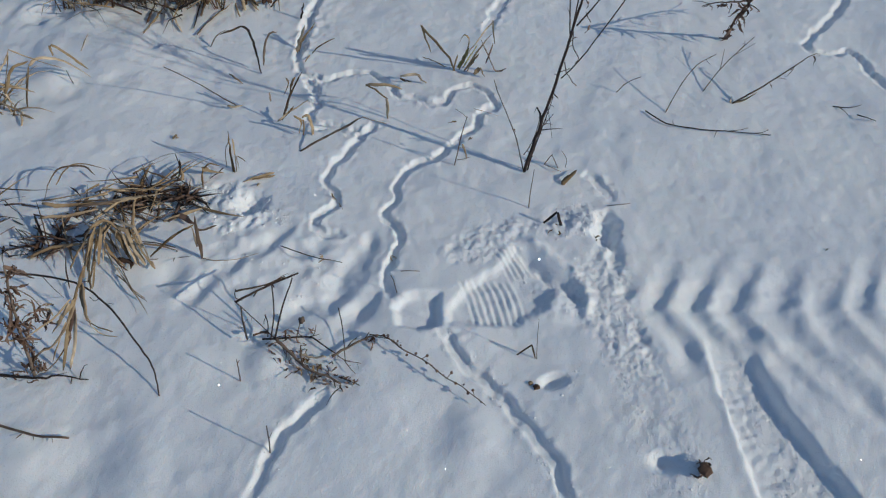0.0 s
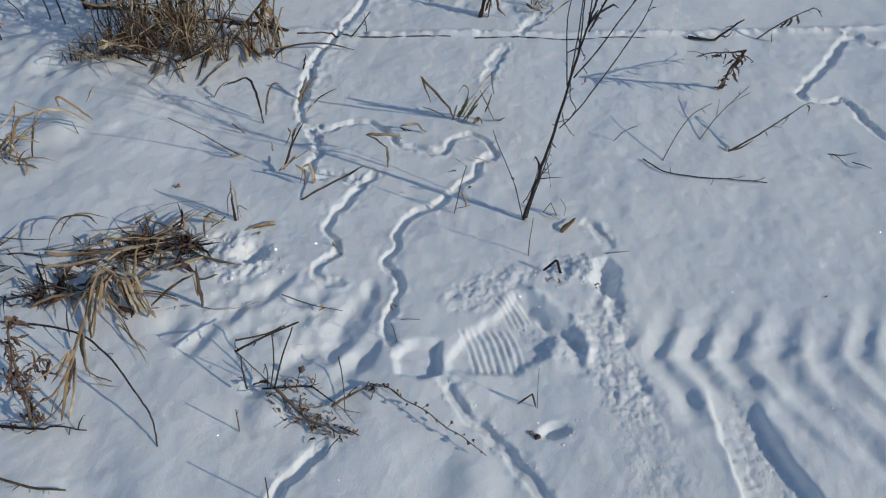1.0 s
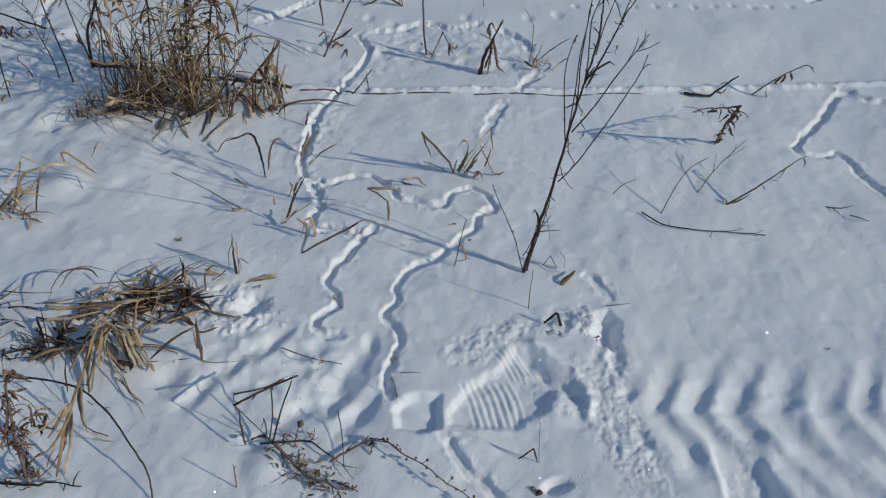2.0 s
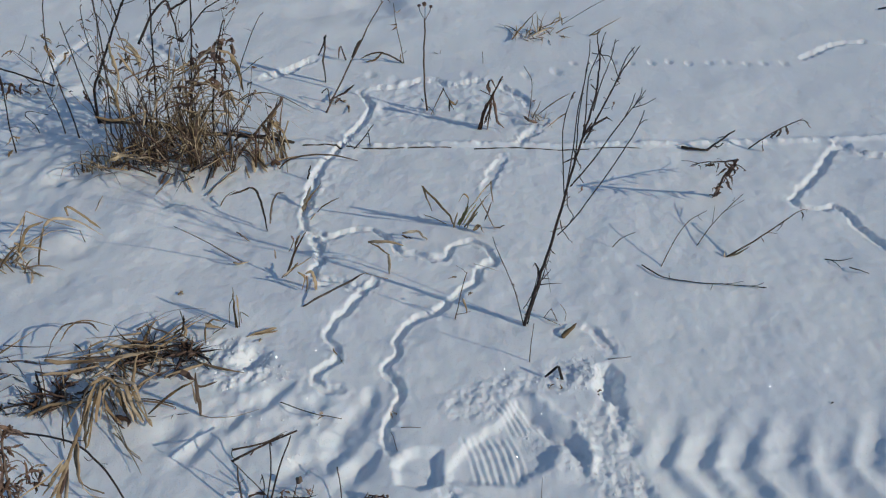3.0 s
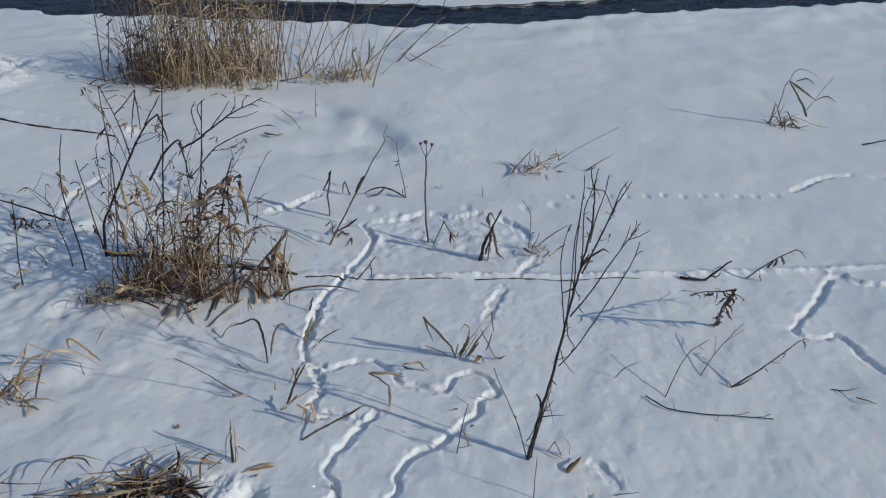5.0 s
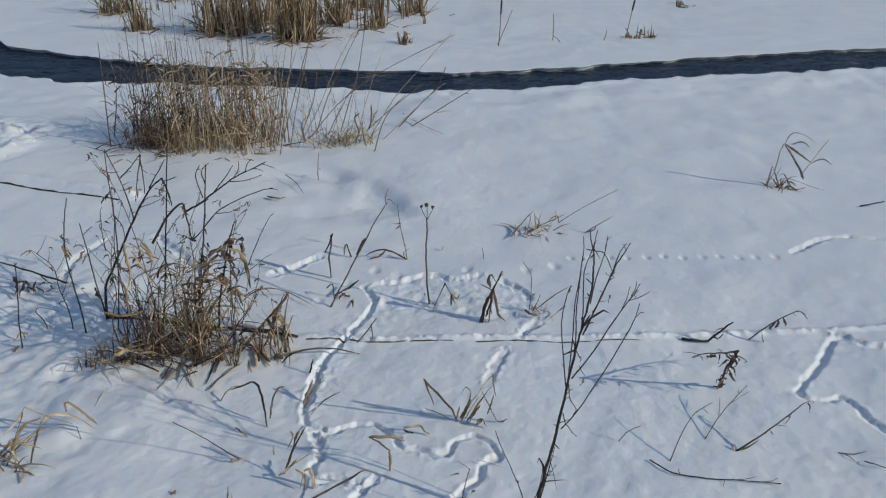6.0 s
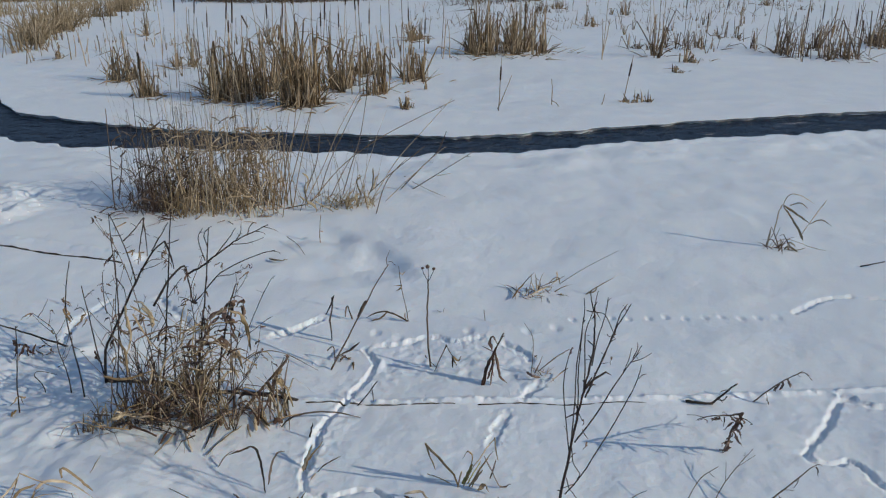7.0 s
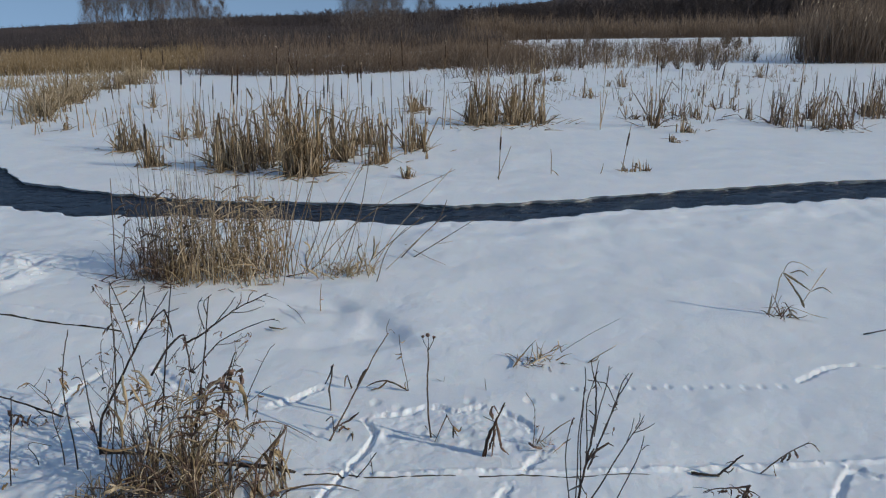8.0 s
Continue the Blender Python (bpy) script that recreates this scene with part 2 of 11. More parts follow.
def crumple(parent, at, size, mat=None, name="leaf", label="", seed=0, drop=1.0):
    """A curled withered leaf: a narrow sheet, rolled and twisted, ragged at its edges."""
    rnd = random.Random(seed * 77 + round(sum(at) * 5000))
    heading = rnd.uniform(0, 6.3)
    line, q = [], Vector(at)
    bend = Vector((math.cos(heading) * 0.7, math.sin(heading) * 0.7, -0.4 * drop))
    for i in range(8):
        line.append(q.copy())
        q = q + bend * size / 7
        bend += Vector([rnd.uniform(-0.75, 0.75), rnd.uniform(-0.75, 0.75), rnd.uniform(-0.75, 0.35) * drop])
        bend = bend.normalized()
    verts, faces = tube(line, size * 0.06, size * 0.15, 5, 0.22, rnd.uniform(-4, 4), end=0.6)
    verts = [v + Vector([rnd.uniform(-1, 1) * size * 0.035 for _ in range(3)]) for v in verts]
    return mesh_object(name, verts, faces, mat or LEAF, parent, label, smooth=False)


def bud(parent, at, r, mat=None, name="seed_head", label="", long=1.0):
    bm = bmesh.new()
    bmesh.ops.create_icosphere(bm, subdivisions=2, radius=r)
    rnd = random.Random(round(sum(at) * 9000))
    for v in bm.verts:
        v.co *= rnd.uniform(0.75, 1.25)
        v.co.z *= long
        v.co += Vector(at)
    me = bpy.data.meshes.new(name)
    bm.to_mesh(me)
    bm.free()
    me.materials.append(mat or LEAF)
    ob = new(name, me)
    ob.parent = parent
    return tagged(ob, label)


# ---- the snow ----
def hashed(ix, iy, seed):
    with np.errstate(over="ignore"):
        h = (ix.astype(np.int64) * 374761393 + iy.astype(np.int64) * 668265263 + seed * 974634777) & 0xFFFFFFFF
        h = ((h ^ (h >> 13)) * 1274126177) & 0xFFFFFFFF
        return ((h ^ (h >> 16)) & 0xFFFF) / 65535.0


def grains(x, y, size, octaves, seed):
    """Smooth noise, about -1 to 1, with its largest waves that size."""
    total, amp, norm = 0.0, 1.0, 0.0
    for o in range(octaves):
        c0, s0 = math.cos(0.5 + 1.1 * o), math.sin(0.5 + 1.1 * o)
        u, v = (x * c0 - y * s0) / size + 17.3 * o, (x * s0 + y * c0) / size - 9.1 * o
        iu, iv = np.floor(u), np.floor(v)
        fu, fv = u - iu, v - iv
        fu, fv = fu * fu * fu * (fu * (fu * 6 - 15) + 10), fv * fv * fv * (fv * (fv * 6 - 15) + 10)
        a, b = hashed(iu, iv, seed + o), hashed(iu + 1, iv, seed + o)
        c, d = hashed(iu, iv + 1, seed + o), hashed(iu + 1, iv + 1, seed + o)
        total = total + amp * ((a * (1 - fu) + b * fu) * (1 - fv) + (c * (1 - fu) + d * fu) * fv - 0.5) * 2
        norm += amp
        amp, size = amp * 0.5, size / 2.03
    return total / norm


def ease(a, b, x):
    u = np.clip((x - a) / (b - a), 0, 1)
    return u * u * (3 - 2 * u)


def steps(stops):
    """Grid lines whose spacing glides between the (place, spacing) stops."""
    places, spacing = zip(*stops)
    out = [places[0]]
    while out[-1] < places[-1]:
        out.append(out[-1] + float(np.interp(out[-1], places, spacing)))
    return np.array(out)


GX = steps([(-1500, 350), (-60, 14), (-12, 0.6), (-5.2, 0.04), (-2.4, 0.02), (-1.3, 0.009), (-0.75, 0.0056), (-0.3, 0.0042), (0.75, 0.0042),
            (1.2, 0.0085), (1.8, 0.011), (2.6, 0.022), (5.2, 0.04), (12, 0.6), (60, 14), (1500, 350)])
GY = steps([(-1500, 350), (-40, 12), (-2, 0.4), (0.35, 0.03), (0.55, 0.006), (0.8, 0.004), (1.25, 0.004), (2.3, 0.0058), (3.4, 0.012),
            (5.5, 0.024), (5.8, 0.016), (7.6, 0.017), (8.2, 0.04), (10, 0.09), (18, 0.5), (60, 5), (300, 40), (2600, 400)])

# the brook: its two banks, from west to east
NEAR_X = (-60, -12, -6.0, -3.84, -3.25, -2.99, -2.67, -1.29, -0.42, 0.59, 1.27, 2.35, 3.81, 8, 60)
NEAR_Y = (38, 11.8, 7.9, 6.61, 6.29, 6.18, 6.25, 6.04, 5.90, 5.94, 6.23, 6.44, 6.60, 7.1, 12)
FAR_X = (-60, -12, -6.5, -4.79, -4.27, -3.52, -2.45, -0.91, 0.07, 0.65, 1.47, 2.57, 3.51, 4.24, 8, 60)
FAR_Y = (45, 15.5, 10.5, 8.39, 7.73, 7.33, 6.86, 6.63, 6.53, 6.57, 6.79, 7.09, 7.32, 7.40, 8.0, 13.5)


def far_edge(x):
    return np.interp(x, FAR_X, FAR_Y) + 0.06 * grains(x, x * 0 + 5, 0.5, 3, 4) + 0.042 * grains(x, x * 0 + 9, 0.13, 2, 5)


# the grid bends so that one of its rows runs along the far bank's lip
LIP = int(np.searchsorted(GY, 7.0))
XX, YY = np.meshgrid(GX, GY)
bend = np.clip(far_edge(np.clip(GX, -5.6, 5.6)), 6.2, 9.6) - GY[LIP]
YY = YY + bend[None, :] * (ease(4.9, GY[LIP], GY) * ease(15.0, GY[LIP], GY))[:, None]
near_bank = np.interp(XX, NEAR_X, NEAR_Y) + 0.06 * grains(XX, XX * 0 + 1, 0.35, 3, 3) + 0.045 * grains(XX, XX * 0 + 2, 0.13, 2, 7) - 0.10 * np.abs(grains(XX, XX * 0 + 8, 0.26, 2, 6)) + 0.02
far_bank = far_edge(XX)

Z = 0.013 * grains(XX, YY, 0.75, 3, 11) + 0.005 * grains(XX * 0.8 + YY * 0.6, YY * 0.8 - XX * 0.6, 0.26, 2, 16) + (0.0036 * grains(XX, YY, 0.13, 3, 12) + 0.0024 * grains(XX, YY, 0.045, 3, 13) * ease(3.4, 2.0, YY) * ease(2.2, 1.5, np.abs(XX))) * ease(0.25, 0.6, YY)
Z += 0.05 * grains(XX, YY, 3.2, 2, 14) * ease(3.0, 6.0, YY) * ease(0.1, 1.0, near_bank - YY)
Z += 0.03 * grains(XX, YY, 3.2, 2, 14) * ease(0.4, 2.5, YY - far_bank) * ease(14, 10, YY)
Z *= 1 - 0.85 * ease(0.5, 0.05, np.abs(YY - far_bank)) * ease(-0.3, 0.1, YY - far_bank)
Z += 0.046 * grains(XX * 0.8, YY, 0.30, 2, 15) * ease(-0.9, -0.2, YY - near_bank) * ease(0.12, 0.6, near_bank - YY)
Z += 0.006 * grains(XX, YY * 1.2, 0.30, 2, 17) * ease(-0.15, -0.45, XX) * ease(0.5, 0.9, YY) * ease(2.6, 2.1, YY)
Z *= ease(-2.5, -1.0, YY)


CRUMBS = []


def patch(x0, x1, y0, y1):
    return (slice(max(0, np.searchsorted(GY, y0)), np.searchsorted(GY, y1)), slice(max(0, np.searchsorted(GX, x0)), np.searchsorted(GX, x1)))


def gap_to(points, margin):
    """The patch of grid round a line, the distance to it, the way along it, and on which side."""
    p = np.array(points)
    s = patch(p[:, 0].min() - margin, p[:, 0].max() + margin, p[:, 1].min() - margin, p[:, 1].max() + margin)
    x, y = XX[s], YY[s]
    best, along, done = np.full(x.shape, 9.0), np.zeros(x.shape), 0.0
    for (ax, ay), (bx, by) in zip(p, p[1:]):
        dx, dy = bx - ax, by - ay
        n = math.hypot(dx, dy) + 1e-9
        u = np.clip(((x - ax) * dx + (y - ay) * dy) / n ** 2, 0, 1)
        d = np.hypot(x - ax - u * dx, y - ay - u * dy)
        nearer = d < best
        best, along = np.where(nearer, d, best), np.where(nearer, done + u * n, along)
        done += n
    return s, best, along, done


def rounded(points, rounds=2):
    p = np.array(points, float)
    for _ in range(rounds):
        q = np.empty((2 * len(p) - 2, 2))
        q[0::2], q[1::2] = 0.75 * p[:-1] + 0.25 * p[1:], 0.25 * p[:-1] + 0.75 * p[1:]
        p = np.vstack([p[:1], q[1:-1], p[-1:]])
    return p


def furrow(points, half, depth, lip=0.12, rough=0.42, gaits=0.35):
    """The run of a small animal under the snow's skin: a groove with crumbling walls and thrown-up rims."""
    line = rounded(points, 1)
    # the trotting gait swings the run from side to side
    way = np.gradient(line, axis=0)
    way /= np.hypot(way[:, 0], way[:, 1])[:, None] + 1e-9
    fine, run = [], np.concatenate([[0], np.cumsum(np.hypot(*np.diff(line, axis=0).T))])
    for at in np.arange(0, run[-1], 0.012):
        q = np.array([np.interp(at, run, line[:, 0]), np.interp(at, run, line[:, 1])])
        w2 = np.array([np.interp(at, run, way[:, 0]), np.interp(at, run, way[:, 1])])
        swing = 0.003 * math.sin(at * 2 * math.pi / 0.075 + 3 * math.sin(at * 7)) + 0.003 * math.sin(at * 31 + 2 * math.sin(at * 11))
        fine.append(q + swing * np.array([-w2[1], w2[0]]))
    line = np.array(fine + [line[-1]])
    s, d, along, total = gap_to(line, half * 5)
    x, y = XX[s], YY[s]
    d = np.abs(d + 0.3 * half * rough / 0.36 * grains(x, y, 0.019, 2, 29))
    w = half * (1 + rough * grains(x, y, 0.026, 3, 21) + 0.2 * grains(x, y, 0.09, 1, 22))
    ends = ease(-0.001, 0.03, along) * ease(-0.001, 0.03, total - along)
    deep = 1.45 * depth * (1 + 0.22 * grains(x, y, 0.07, 2, 23)) * (0.35 + 0.65 * ends)
    gait = np.sin(2 * math.pi * (along + 0.03 * grains(x, y, 0.12, 2, 27)) / 0.058)
    deep, w = deep * (0.82 + 0.24 * gaits * gait), w * (1 + 0.12 * gaits * gait)
    Z[s] += -deep * (1 - ease(0.72, 1.14, d / w)) + depth * lip * np.exp(-((d / w - 1.55) / 0.45) ** 2) * (0.7 + 0.6 * grains(x, y, 0.025, 2, 24))
    Z[s] += 0.0032 * grains(x, y, 0.018, 2, 26) * (1 - ease(1.3, 3.2, d / w))
    # crumbs fallen along both rims
    rng = np.random.default_rng(int(1000 * abs(points[0][0])) + 3)
    n = int(total * 420)
    at, off = rng.integers(0, len(line) - 1, n), np.abs(rng.normal(1.25, 0.45, n)) * half * rng.choice((-1, 1), n)
    go = line[at + 1] - line[at]
    go = go / (np.hypot(go[:, 0], go[:, 1])[:, None] + 1e-9)
    q = line[at] + go * rng.uniform(0, 0.012, n)[:, None] + np.stack([-go[:, 1], go[:, 0]], -1) * off[:, None]
    CRUMBS.append(np.column_stack([q, half * (0.06 + 0.16 * rng.uniform(0, 1, n) ** 3)]))


def scatter(points, n, small, large, seed=1, blur=0.02):
    """Loose crumbs over an area, thinning out at its edge."""
    rng = np.random.default_rng(seed)
    p = np.array(points)
    x, y = rng.uniform(p[:, 0].min() - blur, p[:, 0].max() + blur, n * 4), rng.uniform(p[:, 1].min() - blur, p[:, 1].max() + blur, n * 4)
    odd, near = np.zeros(x.shape, bool), np.full(x.shape, 9.0)
    ring = np.vstack([p, p[:1]])
    for (ax, ay), (bx, by) in zip(ring, ring[1:]):
        odd ^= ((ay > y) != (by > y)) & (x < (bx - ax) * (y - ay) / (by - ay + 1e-12) + ax)
        u = np.clip(((x - ax) * (bx - ax) + (y - ay) * (by - ay)) / ((bx - ax) ** 2 + (by - ay) ** 2 + 1e-12), 0, 1)
        near = np.minimum(near, np.hypot(x - ax - u * (bx - ax), y - ay - u * (by - ay)))
    keep = rng.uniform(0, 1, x.shape) < ease(-blur, blur, np.where(odd, near, -near)) * (0.5 + 0.9 * grains(x, y, 0.07, 2, seed + 7))
    x, y = x[keep][:n], y[keep][:n]
    CRUMBS.append(np.stack([x, y, small + (large - small) * rng.uniform(0, 1, len(x)) ** 3], -1))


def hollow(x, y, rx, ry, depth, turn=0.0, flat=0.0):
    """A rounded dent (or a mound, with a depth below nought)."""
    r = 2.2 * max(rx, ry)
    s = patch(x - r, x + r, y - r, y + r)
    c, n = math.cos(radians(turn)), math.sin(radians(turn))
    u, v = ((XX[s] - x) * c + (YY[s] - y) * n) / rx, (-(XX[s] - x) * n + (YY[s] - y) * c) / ry
    d = np.hypot(u, v) * (1 + 0.15 * grains(XX[s], YY[s], 0.05, 2, 31))
    Z[s] -= depth * (1 - ease(flat, 1.0 + (1 - flat) * 0.5, d))


def inside(points, margin):
    """The grid patch round an outline, and how far inside it each place lies (outside: below nought)."""
    p = np.array(points, float)
    ring = np.vstack([p, p[:1]])
    s, d, _, _ = gap_to(ring, margin)
    x, y = XX[s], YY[s]
    odd = np.zeros(x.shape, bool)
    for (ax, ay), (bx, by) in zip(ring, ring[1:]):
        odd ^= ((ay > y) != (by > y)) & (x < (bx - ax) * (y - ay) / (by - ay + 1e-12) + ax)
    return s, np.where(odd, d, -d)


def pressed(points, depth, edge=0.008, bumps=0.0, size=0.02, flatten=0.0, fade=None):
    """A trodden area with a sharp rim and, where bumps is given, a crumbled floor."""
    s, d = inside(points, 0.06)
    x, y = XX[s], YY[s]
    m = ease(-edge, edge, d + edge * 0.5 * grains(x, y, 0.03, 2, 41))
    if fade:
        m = m * ease(*fade, y)
    Z[s] = Z[s] * (1 - flatten * m) + m * (-depth + bumps * grains(x, y, size, 3, 42))


def crumbs(points, bumps, size, seed=51, blur=0.03):
    """Kicked-up, crumbled snow lying in an area."""
    s, d = inside(points, 0.1)
    x, y = XX[s], YY[s]
    Z[s] += ease(-blur, blur, d) * bumps * (0.9 * grains(x, y, size * 2, 2, seed) + 0.7 * grains(x, y, size * 0.6, 2, seed + 20) + 0.15)


def ribs(ax, ay, bx, by, period, depth, half=0.06):
    """The cross ribs of a sole, between two places on its middle line."""
    n = math.hypot(bx - ax, by - ay)
    ux, uy = (bx - ax) / n, (by - ay) / n
    s = patch(min(ax, bx) - 0.09, max(ax, bx) + 0.09, min(ay, by) - 0.09, max(ay, by) + 0.09)
    x, y = XX[s], YY[s]
    u, v = (x - ax) * ux + (y - ay) * uy, -(x - ax) * uy + (y - ay) * ux
    u = u + 0.22 * v + 0.10 * v * v / half + 0.002 * grains(x, y, 0.03, 2, 71)
    m = ease(-0.004, 0.006, u) * ease(-0.004, 0.006, n - u) * ease(-0.006, 0.012, half - np.abs(v))
    Z[s] += m * depth * (0.5 * np.cos(2 * math.pi * u / period) - 0.1) * (1 + 0.35 * grains(x, y, 0.025, 2, 72))


def ridge(points, half, rise, rough=0.7):
    s, d, along, total = gap_to(rounded(points), half * 4)
    Z[s] += rise * np.exp(-(d / half) ** 2) * ease(0, 0.06, along) * (1 + rough * grains(XX[s], YY[s], 0.03, 3, 73))


def tread(x0, y0, period, slant):
    """Blurred chevrons of a wide lugged tyre."""
    s = patch(x0 - 0.1, x0 + 1.4, y0 - 0.44, y0 + 0.2)
    x, y = XX[s], YY[s]
    v = y - y0
    u = x - x0 - slant * np.abs(v) + 0.022 * grains(x, y, 0.13, 2, 81) + 0.005 * grains(x, y, 0.03, 2, 84)
    m = ease(-0.06, 0.06, u + 0.10) * ease(-0.26, -0.14, v + 0.10 * ease(0.24, 0.44, x - x0) + 0.03 * grains(x, y, 0.08, 2, 85)) * ease(0.17, 0.06, v + 0.02 * grains(x, y, 0.08, 2, 86))
    wave = np.cos(2 * math.pi * u / period) + 0.12 * np.cos(4 * math.pi * u / period + 1)
    Z[s] += m * (0.0050 * wave * (1 + 0.6 * grains(x, y, 0.10, 2, 82)) - 0.004 + 0.0025 * np.exp(-(v / 0.03) ** 2) + 0.002 * grains(x, y, 0.05, 3, 83))



furrow([(-0.192, 1.620), (-0.225, 1.572), (-0.245, 1.509), (-0.283, 1.475), (-0.309, 1.405), (-0.261, 1.351), (-0.264, 1.320), (-0.308, 1.286), (-0.307, 1.250), (-0.286, 1.225), (-0.248, 1.222)], 0.0106, 0.009)
furrow([(-0.109, 1.043), (-0.137, 1.100), (-0.124, 1.150), (-0.099, 1.205), (-0.100, 1.249), (-0.140, 1.273), (-0.141, 1.304), (-0.112, 1.348), (-0.122, 1.401), (-0.106, 1.441), (-0.063, 1.473), (-0.015, 1.498), (0.025, 1.550), (0.065, 1.593), (0.097, 1.641), (0.096, 1.683), (0.156, 1.693), (0.133, 1.756), (0.099, 1.796), (0.057, 1.796), (0.024, 1.770), (0.008, 1.716), (-0.036, 1.718), (-0.079, 1.734), (-0.128, 1.739), (-0.150, 1.798), (-0.238, 1.859), (-0.286, 1.843), (-0.324, 1.812), (-0.391, 1.837), (-0.436, 1.894), (-0.430, 1.962), (-0.421, 2.033), (-0.406, 2.153)], 0.0106, 0.009)
furrow([(-0.398, 1.829), (-0.355, 1.753), (-0.352, 1.693), (-0.378, 1.641), (-0.344, 1.611), (-0.282, 1.605), (-0.220, 1.583)], 0.014, 0.0092)
furrow([(-0.003, 0.953), (0.009, 0.928), (0.049, 0.869), (0.108, 0.813), (0.151, 0.749), (0.194, 0.691), (0.216, 0.660), (0.237, 0.576)], 0.0140, 0.0095, lip=0.1, rough=0.05, gaits=0.0)
furrow([(-0.248, 0.799), (-0.280, 0.754), (-0.326, 0.699), (-0.351, 0.641), (-0.364, 0.575)], 0.012, 0.009, rough=0.18, gaits=0.0)
furrow([(-0.422, 1.936), (-0.430, 2.121), (-0.366, 2.295), (-0.302, 2.469), (-0.259, 2.597), (-0.323, 2.711)], 0.0125, 0.0106)
furrow([(1.374, 2.335), (1.245, 2.167), (1.115, 2.028), (1.109, 1.967), (1.177, 1.961), (1.241, 1.997), (1.261, 1.894), (1.292, 1.789), (1.348, 1.669)], 0.0118, 0.009, rough=0.2, gaits=0.15)
furrow([(1.374, 2.335), (1.434, 2.272), (1.516, 2.246), (1.669, 2.271)], 0.015, 0.0106)
furrow([(0.202, 2.250), (0.160, 2.136), (0.134, 2.055)], 0.017, 0.0055, rough=0.25, gaits=0.3)
furrow([(1.492, 3.001), (1.652, 3.125), (1.797, 3.172), (1.945, 3.124), (2.093, 3.066)], 0.011, 0.009, rough=0.3, gaits=0.4)
furrow([(-1.554, 2.786), (-1.582, 2.966), (-1.519, 3.194)], 0.017, 0.0106)
furrow([(-1.306, 3.205), (-1.166, 3.047), (-1.018, 2.859)], 0.017, 0.0106)
furrow([(-0.703, 2.818), (-0.638, 2.868), (-0.536, 2.974)], 0.02, 0.0106)
furrow([(-0.269, 2.734), (-0.191, 2.748), (-0.058, 2.831), (0.033, 2.757), (0.148, 2.806)], 0.016, 0.0092)
furrow([(0.214, 2.757), (0.298, 2.685), (0.322, 2.595)], 0.016, 0.0092)
furrow([(0.265, 2.312), (0.292, 2.388), (0.335, 2.415)], 0.016, 0.0092)
furrow([(0.370, 1.435), (0.398, 1.405), (0.418, 1.360)], 0.013, 0.007, rough=0.1, gaits=0.0)
hollow(0.535, 2.954, 0.014, 0.019, 0.007, 0, 0.0)
hollow(0.619, 2.960, 0.014, 0.019, 0.007, 0, 0.0)
hollow(0.703, 2.965, 0.014, 0.019, 0.007, 0, 0.0)
hollow(0.772, 2.954, 0.014, 0.019, 0.007, 0, 0.0)
hollow(0.857, 2.959, 0.014, 0.019, 0.007, 0, 0.0)
hollow(0.929, 2.964, 0.014, 0.020, 0.007, 0, 0.0)
hollow(1.010, 2.953, 0.014, 0.020, 0.007, 0, 0.0)
hollow(1.095, 2.958, 0.014, 0.020, 0.007, 0, 0.0)
hollow(1.168, 2.963, 0.014, 0.020, 0.007, 0, 0.0)
hollow(1.247, 2.952, 0.014, 0.020, 0.007, 0, 0.0)
hollow(1.320, 2.958, 0.014, 0.020, 0.007, 0, 0.0)
hollow(1.406, 2.963, 0.014, 0.020, 0.007, 0, 0.0)
hollow(-0.485, 2.597, 0.019, 0.027, 0.007, 0, 0.0)
hollow(-0.392, 2.734, 0.020, 0.029, 0.007, 0, 0.0)
hollow(-0.289, 2.857, 0.021, 0.031, 0.007, 0, 0.0)
hollow(-0.226, 2.575, 0.019, 0.026, 0.007, 0, 0.0)
hollow(-0.098, 2.618, 0.019, 0.027, 0.007, 0, 0.0)
hollow(-0.194, 2.807, 0.021, 0.030, 0.007, 0, 0.0)
hollow(0.093, 2.856, 0.021, 0.031, 0.007, 0, 0.0)
hollow(0.335, 2.856, 0.021, 0.031, 0.007, 0, 0.0)
hollow(0.454, 2.881, 0.021, 0.031, 0.007, 0, 0.0)
# a boot's print: heel, arch left standing, ribbed sole
pressed([(-0.111, 1.013), (-0.094, 1.043), (-0.059, 1.056), (-0.013, 1.050), (-0.009, 0.968), (-0.057, 0.959), (-0.099, 0.971)], 0.019, 0.010, 0.0012, 0.02)
pressed([(0.007, 1.018), (0.056, 1.076), (0.123, 1.125), (0.169, 1.190), (0.216, 1.139), (0.256, 1.082), (0.221, 1.019), (0.156, 0.978), (0.079, 0.971), (0.005, 0.977)], 0.011, 0.012, 0.002, 0.02)
ridge([(0.161, 1.210), (0.208, 1.211), (0.251, 1.164), (0.303, 1.120), (0.326, 1.051), (0.317, 0.997)], 0.014, 0.010)
ridge([(0.177, 1.203), (0.202, 1.149), (0.232, 1.113), (0.274, 1.084), (0.295, 1.050)], 0.017, -0.019, 0.2)
ribs(0.050, 1.030, 0.176, 1.037, 0.0168, 0.0046)
ribs(0.130, 1.138, 0.197, 1.156, 0.014, 0.0045, 0.045)
crumbs([(-0.014, 1.163), (0.019, 1.215), (0.102, 1.260), (0.200, 1.288), (0.239, 1.261), (0.153, 1.198), (0.097, 1.138), (0.018, 1.134)], 0.0046, 0.012, 51, 0.016)
crumbs([(0.211, 1.261), (0.272, 1.317), (0.358, 1.336), (0.385, 1.308), (0.367, 1.244), (0.290, 1.225), (0.223, 1.234)], 0.007, 0.02, 49, 0.012)
